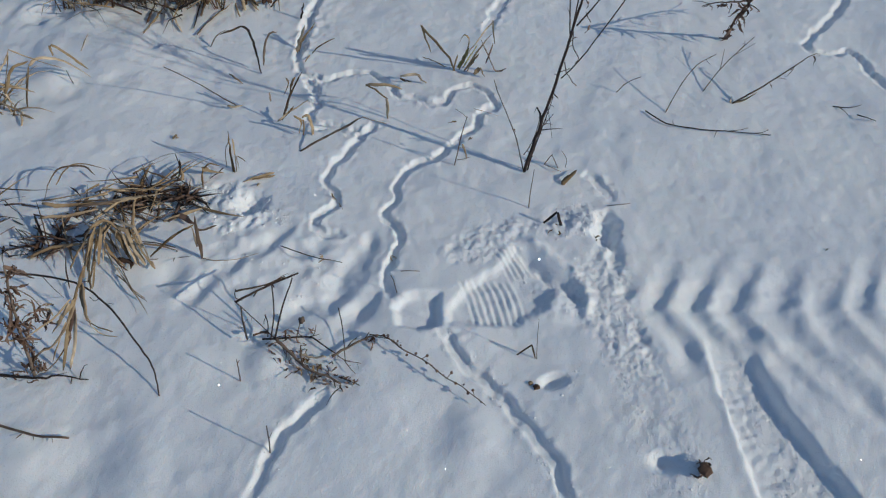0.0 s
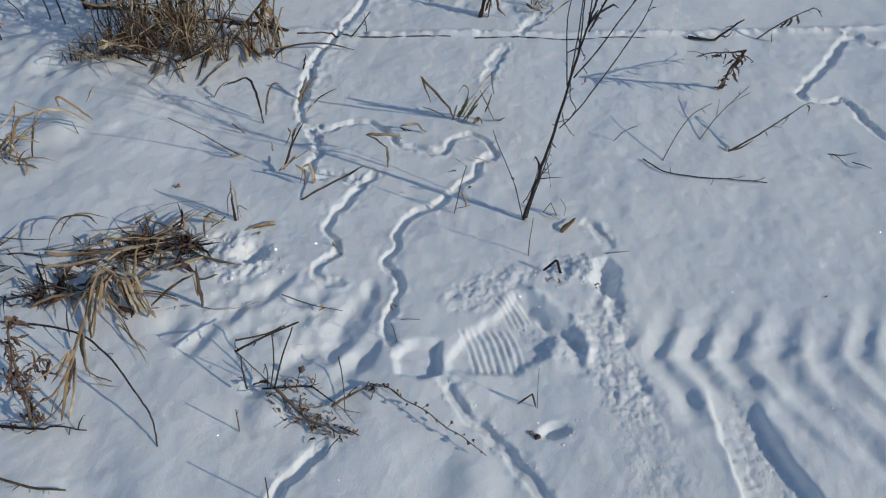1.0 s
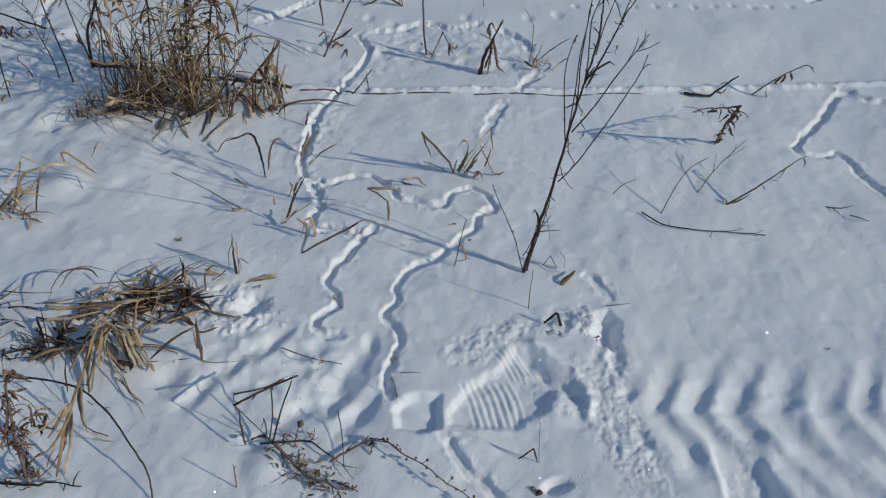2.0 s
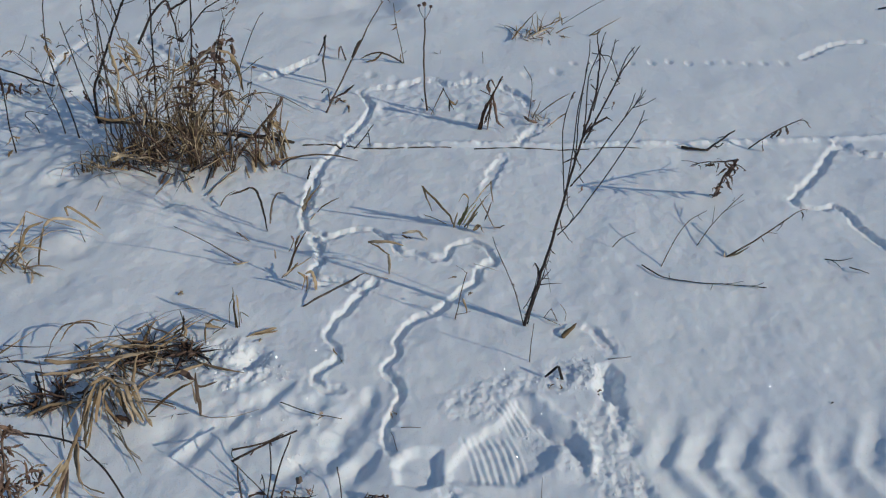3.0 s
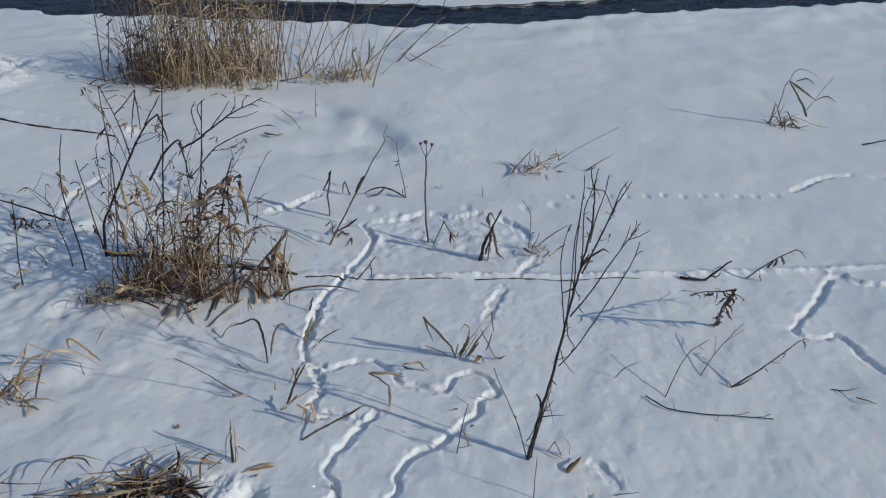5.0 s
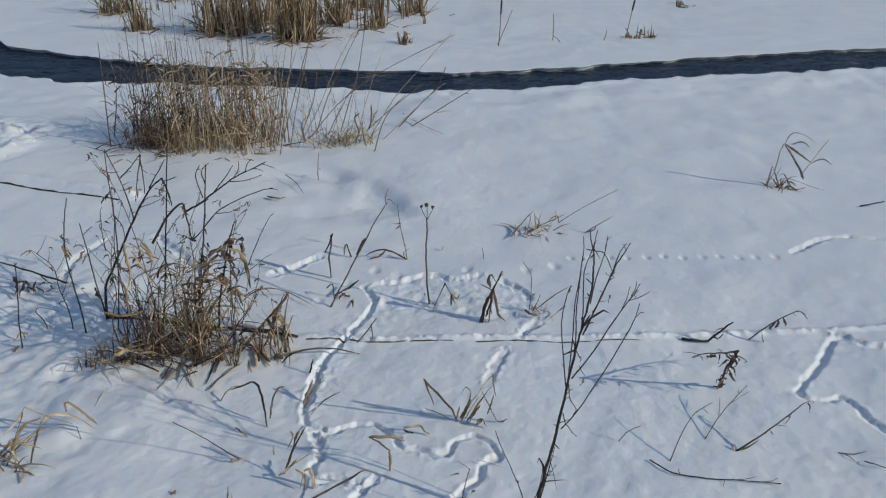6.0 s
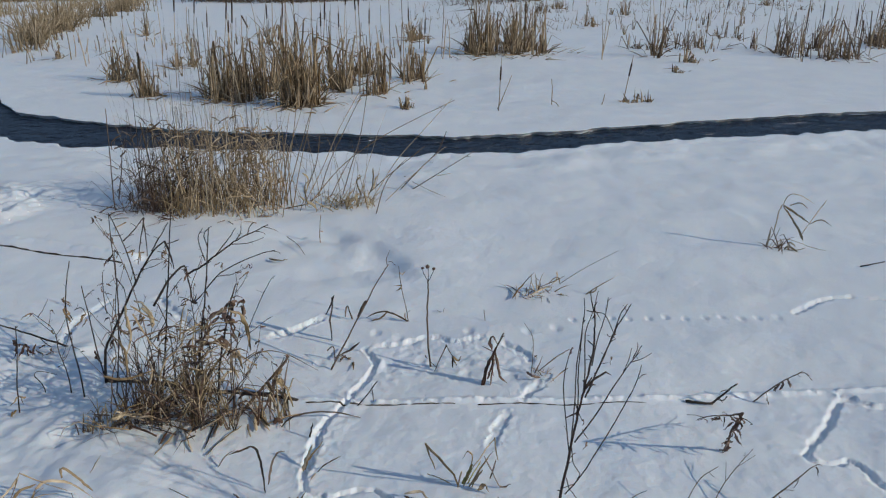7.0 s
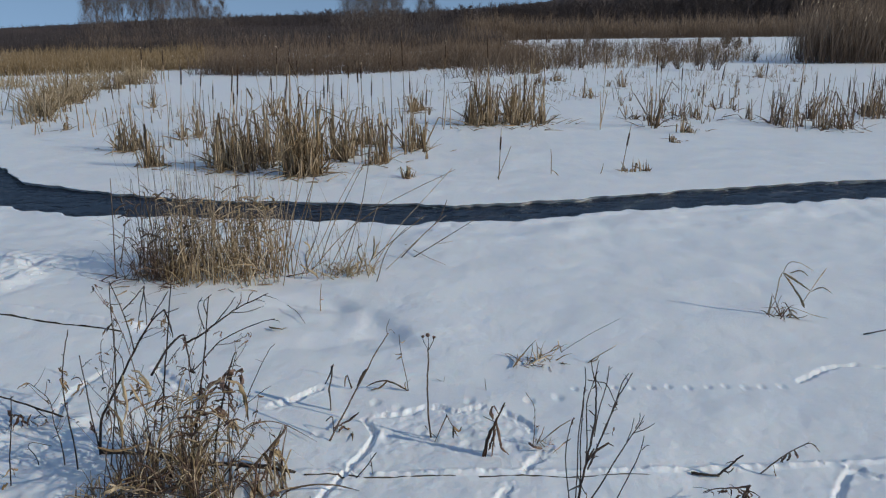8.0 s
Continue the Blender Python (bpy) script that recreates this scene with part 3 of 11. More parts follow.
pressed([(0.255, 1.084), (0.321, 1.149), (0.391, 1.218), (0.428, 1.175), (0.426, 1.085), (0.425, 1.008), (0.451, 0.936), (0.455, 0.868), (0.385, 0.835), (0.341, 0.895), (0.321, 0.964), (0.271, 1.008)], 0.004, 0.026, 0.004, 0.018)
crumbs([(0.255, 1.084), (0.321, 1.149), (0.391, 1.218), (0.428, 1.175), (0.426, 1.085), (0.425, 1.008), (0.451, 0.936), (0.455, 0.868), (0.385, 0.835), (0.341, 0.895), (0.321, 0.964), (0.271, 1.008)], 0.0034, 0.011, 52, 0.025)
scatter([(-0.014, 1.163), (0.019, 1.215), (0.102, 1.260), (0.200, 1.288), (0.239, 1.261), (0.153, 1.198), (0.097, 1.138), (0.018, 1.134)], 380, 0.0006, 0.0022, 1)
scatter([(0.211, 1.261), (0.272, 1.317), (0.358, 1.336), (0.385, 1.308), (0.367, 1.244), (0.290, 1.225), (0.223, 1.234)], 500, 0.0008, 0.0036, 2)
scatter([(0.255, 1.084), (0.321, 1.149), (0.391, 1.218), (0.428, 1.175), (0.426, 1.085), (0.425, 1.008), (0.451, 0.936), (0.455, 0.868), (0.385, 0.835), (0.341, 0.895), (0.321, 0.964), (0.271, 1.008)], 1500, 0.0006, 0.0022, 3)
scatter([(0.331, 0.909), (0.451, 0.841), (0.488, 0.678), (0.496, 0.566), (0.402, 0.566), (0.370, 0.701)], 900, 0.0007, 0.0022, 4)
scatter([(0.580, 0.939), (0.620, 0.954), (0.644, 0.855), (0.687, 0.714), (0.746, 0.586), (0.629, 0.586), (0.597, 0.714), (0.578, 0.828)], 2200, 0.0007, 0.0022, 5)
scatter([(0.421, 1.191), (0.961, 1.195), (0.909, 0.803), (0.806, 0.803), (0.476, 0.910)], 350, 0.0006, 0.002, 6)
scatter([(-0.108, 1.017), (-0.020, 1.041), (-0.014, 0.968), (-0.088, 0.968)], 40, 0.0006, 0.0014, 7)
scatter([(0.097, 1.122), (0.192, 1.173), (0.289, 1.090), (0.279, 0.996), (0.191, 0.984)], 260, 0.0007, 0.0026, 8)
scatter([(0.181, 0.853), (0.255, 0.881), (0.286, 0.840), (0.258, 0.801), (0.177, 0.800)], 160, 0.0008, 0.003, 9)
scatter([(-0.614, 1.358), (-0.552, 1.407), (-0.431, 1.359), (-0.363, 1.266), (-0.519, 1.220), (-0.593, 1.255)], 300, 0.0009, 0.005, 10)
scatter([(-0.600, 1.219), (-0.221, 1.187), (-0.166, 1.040), (-0.380, 0.993)], 250, 0.0007, 0.003, 11)
pressed([(0.379, 1.303), (0.406, 1.310), (0.422, 1.279), (0.418, 1.234), (0.398, 1.198), (0.377, 1.207), (0.366, 1.242)], 0.030, 0.016, 0.008, 0.02)
hollow(0.351, 1.276, 0.047, 0.038, -0.008, 0, 0.0)
hollow(0.252, 1.034, 0.046, 0.044, -0.01, 0, 0.0)
crumbs([(0.209, 1.139), (0.276, 1.090), (0.291, 1.012), (0.197, 0.984)], 0.0035, 0.014, 50, 0.012)
hollow(0.404, 1.171, 0.016, 0.046, 0.01, -10, 0.0)
hollow(0.228, 0.837, 0.030, 0.017, 0.020, 15, 0.35)
hollow(0.429, 0.655, 0.033, 0.021, 0.02, 0, 0.0)
# a deep lugged tread, rolled along from east to west
tread(0.502, 1.016, 0.094, 0.55)
# a dragged trench, with its ridge
pressed([(0.570, 0.953), (0.626, 0.980), (0.662, 0.899), (0.681, 0.809), (0.726, 0.697), (0.772, 0.599), (0.798, 0.525), (0.657, 0.504), (0.597, 0.588), (0.580, 0.739), (0.566, 0.869)], 0.026, 0.011, 0.0035, 0.014, 0.9, (0.985, 0.80))
ridge([(0.537, 0.939), (0.555, 0.882), (0.575, 0.763), (0.585, 0.644), (0.586, 0.545)], 0.020, 0.0035)
hollow(0.510, 0.896, 0.029, 0.058, 0.007, 0, 0.0)
hollow(0.687, 0.925, 0.032, 0.039, -0.01, 0, 0.0)
hollow(0.413, 1.067, 0.018, 0.066, 0.004, 10, 0.0)
hollow(0.426, 0.938, 0.017, 0.091, 0.006, 20, 0.0)
crumbs([(0.363, 0.881), (0.471, 0.882), (0.521, 0.678), (0.518, 0.566), (0.391, 0.566), (0.374, 0.726)], 0.002, 0.012, 53, 0.04)
crumbs([(0.686, 0.751), (0.736, 0.655), (0.761, 0.567), (0.623, 0.566), (0.610, 0.678)], 0.002, 0.012, 54, 0.03)
# footworn lumps and holes beside the print and the grass
crumbs([(-0.600, 1.219), (-0.367, 1.293), (-0.221, 1.187), (-0.166, 1.040), (-0.203, 0.950), (-0.380, 0.993), (-0.547, 1.085)], 0.010, 0.06, 55, 0.06)
crumbs([(-0.614, 1.358), (-0.552, 1.407), (-0.431, 1.359), (-0.418, 1.265), (-0.519, 1.220), (-0.593, 1.255)], 0.010, 0.022, 56, 0.02)
hollow(-0.176, 1.208, 0.019, 0.025, 0.012, 0, 0.0)
hollow(-0.475, 1.326, 0.036, 0.035, 0.03, 0, 0.0)
hollow(-0.627, 1.101, 0.044, 0.044, 0.014, 30, 0.0)
hollow(-0.560, 1.053, 0.025, 0.055, 0.014, -30, 0.0)
hollow(-0.249, 1.055, 0.036, 0.078, 0.018, -35, 0.0)
hollow(-0.183, 1.017, 0.025, 0.069, 0.016, -35, 0.0)
hollow(-0.321, 1.016, 0.025, 0.063, 0.014, -30, 0.0)
hollow(-0.217, 1.136, 0.026, 0.079, 0.013, -40, 0.0)
hollow(-0.409, 1.203, 0.024, 0.065, 0.013, -40, 0.0)
hollow(-0.491, 1.134, 0.023, 0.062, 0.013, -40, 0.0)
hollow(-0.047, 0.730, 0.079, 0.076, 0.007, 0, 0.0)
hollow(0.059, 0.718, 0.050, 0.075, -0.011, 0, 0.0)
hollow(-0.697, 0.640, 0.086, 0.098, 0.014, 0, 0.0)
hollow(-0.592, 0.652, 0.054, 0.098, -0.006, 0, 0.0)
hollow(-0.816, 0.674, 0.076, 0.089, -0.005, 0, 0.0)
hollow(-0.715, 0.778, 0.068, 0.054, 0.008, 0, 0.0)
hollow(-0.376, 0.878, 0.040, 0.037, -0.012, 0, 0.0)
hollow(-0.403, 0.934, 0.027, 0.020, 0.012, 0, 0.0)
crumbs([(-1.430, 2.060), (-1.285, 2.191), (-0.885, 2.058), (-0.850, 1.724), (-1.110, 1.584), (-1.212, 1.607)], 0.022, 0.22, 57, 0.1)
crumbs([(-0.518, 1.936), (-0.434, 2.223), (-0.194, 2.807), (0.304, 2.756), (0.314, 2.407), (-0.179, 2.489), (-0.273, 2.370), (-0.380, 1.825)], 0.006, 0.05, 58, 0.05)
crumbs([(-2.661, 4.051), (-3.095, 5.073), (-2.660, 5.128), (-2.463, 4.556)], 0.04, 0.10, 59, 0.1)
scatter([(-2.661, 4.051), (-3.095, 5.073), (-2.660, 5.128), (-2.463, 4.556)], 130, 0.003, 0.011, 12, 0.1)
crumbs([(-1.90, 2.75), (-1.27, 2.80), (-1.05, 2.35), (-1.10, 2.06), (-1.50, 2.03), (-1.75, 2.30)], 0.020, 0.13, 60, 0.10)
hollow(-1.62, 2.33, 0.38, 0.42, 0.040, 0, 0.0)
hollow(-0.125, 3.700, 0.312, 0.328, -0.018, 0, 0.0)
# an old drifted-over trail: a soft scarp, in the shade of its eastern lip
aside = XX - np.interp(YY, (3.38, 3.50, 3.65, 3.80, 3.92, 4.12, 4.3), (-0.24, -0.27, -0.32, -0.40, -0.50, -0.69, -0.90))
Z -= 0.040 * np.where(aside > 0, 1 - ease(0, 0.15, aside), 1 - ease(0, 0.7, -aside)) * ease(3.30, 3.50, YY) * ease(4.25, 4.0, YY) * (0.8 + 0.7 * grains(XX, YY, 0.25, 2, 91)) * (np.abs(aside) < 1)
# a low crusted step in the snow along the buried pole
ridge([(-0.531, 2.348), (-0.289, 2.321), (0.028, 2.327), (0.424, 2.315), (0.825, 2.336), (1.316, 2.365), (1.580, 2.376), (1.862, 2.403)], 0.014, 0.010, 1.1)
scatter([(-0.491, 2.348), (1.593, 2.404), (1.566, 2.349), (-0.485, 2.303)], 500, 0.001, 0.0035, 14, 0.02)
ridge([(-2.602, 4.040), (-2.328, 3.968), (-1.986, 3.858), (-1.600, 3.706)], 0.040, 0.034, 0.3)

# cut the brook's bed into the sheet
inland = np.minimum(YY - near_bank, far_bank - YY)
far_side = YY > 0.5 * (near_bank + far_bank)
bed = np.where(far_side, ease(-0.003, 0.003, inland), ease(-0.03, 0.008, inland))
seen = np.abs(GX) < 5.6
bed[LIP, seen], bed[LIP - 1, seen] = 0.0, 0.06
Z = Z * (1 - bed) + bed * (-0.14)
# the current has undercut the far bank, which overhangs
shift = np.zeros(Z.shape)
shift[LIP - 1, seen] = YY[LIP, seen] + 0.03 - YY[LIP - 1, seen]
shift[LIP - 2, seen] = YY[LIP, seen] + 0.13 - YY[LIP - 2, seen]
Z += np.where(far_side, 0.0, 0.014) * np.exp(-((inland + 0.07) / 0.06) ** 2) * (0.6 + 0.6 * grains(XX, YY, 0.2, 3, 61))
far_out = np.hypot(XX, YY)
Z *= ease(400, 120, far_out)


def height_at(x, y):
    j, i = int(np.clip(np.searchsorted(GX, x) - 1, 0, len(GX) - 2)), 0
    i = int(np.clip(np.searchsorted(YY[:, j], y) - 1, 0, len(GY) - 2))
    u, v = (x - GX[j]) / (GX[j + 1] - GX[j]), (y - YY[i, j]) / (YY[i + 1, j] - YY[i, j])
    return float((Z[i, j] * (1 - u) + Z[i, j + 1] * u) * (1 - v) + (Z[i + 1, j] * (1 - u) + Z[i + 1, j + 1] * u) * v)


def build_ground():
    rows, cols = Z.shape
    me = bpy.data.meshes.new("ground")
    n = np.arange(rows * cols).reshape(rows, cols)
    quads = np.stack([n[:-1, :-1], n[:-1, 1:], n[1:, 1:], n[1:, :-1]], -1).reshape(-1, 4)
    me.vertices.add(rows * cols)
    me.vertices.foreach_set("co", np.stack([XX, YY + shift, Z], -1).astype(np.float32).ravel())
    me.loops.add(quads.size)
    me.loops.foreach_set("vertex_index", quads.astype(np.int32).ravel())
    me.polygons.add(len(quads))
    me.polygons.foreach_set("loop_start", np.arange(0, quads.size, 4, dtype=np.int32))
    me.polygons.foreach_set("use_smooth", np.ones(len(quads), bool))
    me.materials.append(SNOW)
    me.update()
    me.validate()
    return tagged(new("ground", me), "crusted white snow with small animal runs and a boot print", "snow", kind="structure")


build_ground()

# the water of the brook, a rippling sheet under the banks
wx = steps([(-60, 4), (-8, 0.3), (-5.4, 0.022), (5.4, 0.022), (8, 0.3), (60, 4)])
wa, wb = np.interp(wx, NEAR_X, NEAR_Y) - 0.2, np.interp(wx, FAR_X, FAR_Y) + 0.2
across = np.linspace(0, 1, 46)
WX = np.repeat(wx[:, None], len(across), 1)
WY = wa[:, None] + (wb - wa)[:, None] * across[None, :]
WZ = -0.033 + 0.011 * grains(WX * 0.6 + WY * 0.3, WY * 1.3, 0.22, 3, 91) + 0.006 * grains(WX, WY * 1.6, 0.075, 2, 92)
wn = np.arange(WX.size).reshape(WX.shape)
wf = np.stack([wn[:-1, :-1], wn[1:, :-1], wn[1:, 1:], wn[:-1, 1:]], -1).reshape(-1, 4)
tagged(mesh_object("water", np.stack([WX, WY, WZ], -1).reshape(-1, 3).tolist(), wf.tolist(), WATER), "dark open rippling water of a narrow brook", "brook", kind="structure")

# a thin broken rim of ice just off the far bank
rim = random.Random(5)
iv, fi = [], []
x = -2.4
while x < 6.5:
    long, off = rim.choice((0.02, 0.04, 0.04, 0.09, 0.2)) * rim.uniform(0.7, 1.4), rim.uniform(0.015, 0.05)
    line = []
    for k in range(5):
        u = x + long * k / 4
        line.append(Vector((u, float(far_edge(np.array([u]))[0]) - off + rim.uniform(-0.004, 0.004), -0.0195)))
    tube(line, rim.uniform(0.0012, 0.0028), 0.001, 5, 0.6, 0, iv, fi)
    x += long + rim.expovariate(1 / 0.16)
tagged(mesh_object("ice_fringe", iv, fi, ICE), "thin broken rim of ice along the water's edge", "ice", kind="stuff")


def build_crumbs():
    """The loose crumbs of snow that boots, wheels and animals threw up, half sunk where they fell."""
    rng = np.random.default_rng(12)
    p = (1 + 5 ** 0.5) / 2
    ico = np.array([(-1, p, 0), (1, p, 0), (-1, -p, 0), (1, -p, 0), (0, -1, p), (0, 1, p), (0, -1, -p), (0, 1, -p), (p, 0, -1), (p, 0, 1), (-p, 0, -1), (-p, 0, 1)]) / math.sqrt(1 + p * p)
    tri = np.array([(0, 11, 5), (0, 5, 1), (0, 1, 7), (0, 7, 10), (0, 10, 11), (1, 5, 9), (5, 11, 4), (11, 10, 2), (10, 7, 6), (7, 1, 8),
                    (3, 9, 4), (3, 4, 2), (3, 2, 6), (3, 6, 8), (3, 8, 9), (4, 9, 5), (2, 4, 11), (6, 2, 10), (8, 6, 7), (9, 8, 1)])
    at = np.concatenate(CRUMBS)
    size = at[:, 2]
    z = np.array([height_at(x, y) for x, y in at[:, :2]])
    shape = ico[None] * rng.uniform(0.6, 1.3, (len(at), 12, 1)) * rng.uniform(0.7, 1.3, (len(at), 1, 3)) * np.array((1.25, 1.25, 0.75))
    verts = shape * size[:, None, None] + np.stack([at[:, 0], at[:, 1], z - 0.30 * size], -1)[:, None]
    faces = tri[None] + 12 * np.arange(len(at))[:, None, None]
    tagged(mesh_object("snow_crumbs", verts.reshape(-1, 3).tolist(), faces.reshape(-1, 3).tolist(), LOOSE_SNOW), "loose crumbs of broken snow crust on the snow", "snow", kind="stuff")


build_crumbs()


# ---- plants ----
def bent_line(rnd, base, heading, length, lean, droop, n=5):
    """A blade's line: starts lean off upright towards heading and droops on its way."""
    q, out, a = Vector(base), [], lean
    for i in range(n):
        out.append(q.copy())
        q = q + Vector((math.cos(heading) * math.sin(a), math.sin(heading) * math.sin(a), math.cos(a))) * length / (n - 1)
        a += droop / (n - 1) * (0.5 + i / n) * 1.4
        heading += rnd.uniform(-0.15, 0.15)
    return out


def folded_line(rnd, base, heading, length, lean):
    """A blade broken over: up, then sharply down or sideways."""
    knee = Vector(base) + Vector((math.cos(heading) * math.sin(lean), math.sin(heading) * math.sin(lean), math.cos(lean))) * length * rnd.uniform(0.45, 0.75)
    h2, a2 = heading + rnd.uniform(-0.9, 0.9), rnd.uniform(1.7, 2.6)
    tip = knee + Vector((math.cos(h2) * math.sin(a2), math.sin(h2) * math.sin(a2), math.cos(a2))) * length * rnd.uniform(0.25, 0.5)
    b = Vector(base)
    return [b, b.lerp(knee, 0.5), b.lerp(knee, 0.97), knee.lerp(tip, 0.06), tip]


def sheaf(parent, name, mat, seed, n, spot, length, lean, droop, width, folded=0.15, sides=4, label="", floor=True, segments=5, apart=0, rise=(0, 0), along=0.0):
    """Many dry blades: the first ones as pieces of their own, the rest in one mesh; spot(rnd) gives each base."""
    rnd = random.Random(seed)
    verts, faces = [], []
    px, py, pz = parent.location
    for count in range(n):
        x, y = spot(rnd)
        z = height_at(px + x, py + y) - pz - 0.01 if floor else -0.01
        z += rnd.uniform(*rise)
        l = rnd.uniform(*length)
        heading = rnd.uniform(0, 2 * math.pi)
        if along:
            heading = rnd.choice((0.1, math.pi + 0.1)) + rnd.gauss(0, along)
        a = rnd.uniform(*lean)
        if rnd.random() < folded:
            line = folded_line(rnd, (x, y, z), heading, l, a)
        else:
            line = bent_line(rnd, (x, y, z), heading, l, a, rnd.uniform(*droop), segments)
        for q in line:
            q.z = max(q.z, z - rise[1] + 0.004)
        w = rnd.uniform(0.7, 1.3) * width
        turn = rnd.uniform(-1.5, 1.5)
        if count < apart:
            mesh_object("blade", *tube(line, w, w * 0.6, sides, 0.3, turn, end=0.4), mat, parent)
        else:
            tube(line, w, w * 0.6, sides, 0.3, turn, verts, faces, end=0.4)
    if not verts:
        return None
    return tagged(mesh_object(name, verts, faces, mat, parent, label), kind="stuff")


def ellipse(rx, ry, cx=0.0, cy=0.0):
    def spot(rnd):
        a, r = rnd.uniform(0, 2 * math.pi), math.sqrt(rnd.random())
        return cx + math.cos(a) * r * rx, cy + math.sin(a) * r * ry
    return spot


def tussocks(rx, ry, cx, cy, n, spread, seed):
    """Bases gathered in tufts strewn over an ellipse."""
    rnd0, spot0 = random.Random(seed), ellipse(rx, ry, cx, cy)
    roots = [(spot0(rnd0), rnd0.uniform(0.3, 1.0)) for _ in range(n)]

    def spot(rnd):
        (x, y), _ = rnd.choices(roots, [w for _, w in roots])[0]
        return x + rnd.gauss(0, spread), y + rnd.gauss(0, spread)
    return spot


# ---- near plants, each by itself ----

p = thing("tall_weed", "tall dead branching weed, dark brown bare stalks", "weed", 0.207, 1.445)
part_of = stem(p, [(0.000, -0.000, -0.006), (0.018, -0.003, 0.118), (0.032, -0.005, 0.211), (0.050, -0.008, 0.321), (0.063, -0.010, 0.450), (0.078, -0.012, 0.544), (0.090, -0.014, 0.616)], 0.0050, 0.0021, STALK, "main_stem", knots=9)
part_of = stem(p, [(0.008, 0.006, -0.006), (0.016, 0.004, 0.060), (0.030, -0.001, 0.150), (0.044, -0.006, 0.250)], 0.0022, 0.0010, DARK, "side_stem", knots=4)
fray = random.Random(31)
for _ in range(14):
    u = fray.uniform(0.02, 0.75)
    at = Vector((0.080 * u + 0.004, -0.012 * u, 0.55 * u))
    out = Vector((fray.uniform(-1, 1), fray.uniform(-0.6, 0.6), fray.uniform(0.2, 1.6))).normalized() * fray.uniform(0.012, 0.04)
    blade(part_of, [at, at + out * 0.5 + Vector((0, 0, 0.004)), at + out], 0.0014, 0.0008, fray.choice((STALK, DARK, LEAF)), "bark_strip")
part_of = stem(p, [(0.090, -0.014, 0.616), (0.101, 0.002, 0.675), (0.102, 0.012, 0.709), (0.103, 0.020, 0.734), (0.096, 0.031, 0.766), (0.095, 0.037, 0.788)], 0.0026, 0.0009, DARK, "branch", knots=6)
part_of = stem(p, [(0.071, -0.011, 0.485), (0.077, 0.014, 0.542), (0.078, 0.034, 0.588), (0.085, 0.062, 0.650), (0.094, 0.090, 0.712), (0.094, 0.103, 0.740)], 0.0017, 0.0009, DARK, "branch", knots=2)
part_of = stem(p, [(0.081, -0.012, 0.559), (0.086, 0.002, 0.606), (0.086, 0.022, 0.665), (0.089, 0.033, 0.699), (0.102, 0.042, 0.734), (0.114, 0.055, 0.777)], 0.0017, 0.0009, DARK, "branch", knots=3)
part_of = stem(p, [(0.063, -0.010, 0.446), (0.062, -0.030, 0.556), (0.057, -0.051, 0.658), (0.060, -0.070, 0.745), (0.059, -0.078, 0.780)], 0.0017, 0.0009, DARK, "branch", knots=2)
part_of = stem(p, [(0.059, -0.009, 0.422), (0.050, 0.008, 0.502), (0.045, 0.021, 0.568), (0.049, 0.028, 0.606), (0.056, 0.034, 0.638), (0.062, 0.036, 0.654)], 0.0015, 0.0009, DARK, "branch", knots=1)
part_of = stem(p, [(0.086, -0.013, 0.559), (0.120, 0.011, 0.629), (0.147, 0.031, 0.686), (0.162, 0.046, 0.726), (0.177, 0.052, 0.747)], 0.0019, 0.0009, DARK, "branch", knots=5)
part_of = stem(p, [(0.091, -0.014, 0.571), (0.110, -0.047, 0.673), (0.125, -0.073, 0.751), (0.137, -0.088, 0.790), (0.145, -0.099, 0.818)], 0.0019, 0.0009, DARK, "branch", knots=4)
part_of = stem(p, [(0.096, -0.015, 0.637), (0.108, 0.000, 0.696), (0.122, 0.011, 0.739), (0.128, 0.021, 0.778)], 0.0015, 0.0009, DARK, "branch", knots=2)
part_of = stem(p, [(0.070, -0.011, 0.445), (0.107, 0.001, 0.492), (0.147, 0.019, 0.553), (0.181, 0.034, 0.602), (0.201, 0.041, 0.629), (0.215, 0.048, 0.651)], 0.0019, 0.0009, DARK, "branch", knots=4)
part_of = stem(p, [(0.174, -0.026, 0.651), (0.196, -0.030, 0.662), (0.214, -0.032, 0.676)], 0.0011, 0.0007, DARK, "twig")
part_of = stem(p, [(0.161, -0.024, 0.629), (0.169, -0.026, 0.657), (0.173, -0.026, 0.684)], 0.0011, 0.0007, DARK, "twig")
part_of = stem(p, [(0.177, -0.027, 0.662), (0.184, -0.028, 0.681), (0.184, -0.028, 0.698)], 0.0011, 0.0007, DARK, "twig")
part_of = stem(p, [(0.056, -0.008, 0.305), (0.087, -0.034, 0.380), (0.116, -0.066, 0.478), (0.141, -0.099, 0.575), (0.155, -0.125, 0.644), (0.161, -0.139, 0.686), (0.161, -0.149, 0.714)], 0.0016, 0.0009, DARK, "branch", knots=2)
part_of = stem(p, [(0.193, -0.029, 0.614), (0.199, -0.030, 0.623), (0.207, -0.031, 0.626)], 0.0009, 0.0007, DARK, "twig")
part_of = stem(p, [(-0.003, 0.000, 0.005), (-0.026, 0.037, 0.082), (-0.052, 0.065, 0.138), (-0.076, 0.090, 0.184), (-0.086, 0.103, 0.211)], 0.0015, 0.0009, DARK, "branch", knots=3)
part_of = stem(p, [(0.065, -0.010, 0.430), (0.070, -0.011, 0.392), (0.085, -0.013, 0.365), (0.080, -0.012, 0.348)], 0.0013, 0.0009, DARK, "twig")
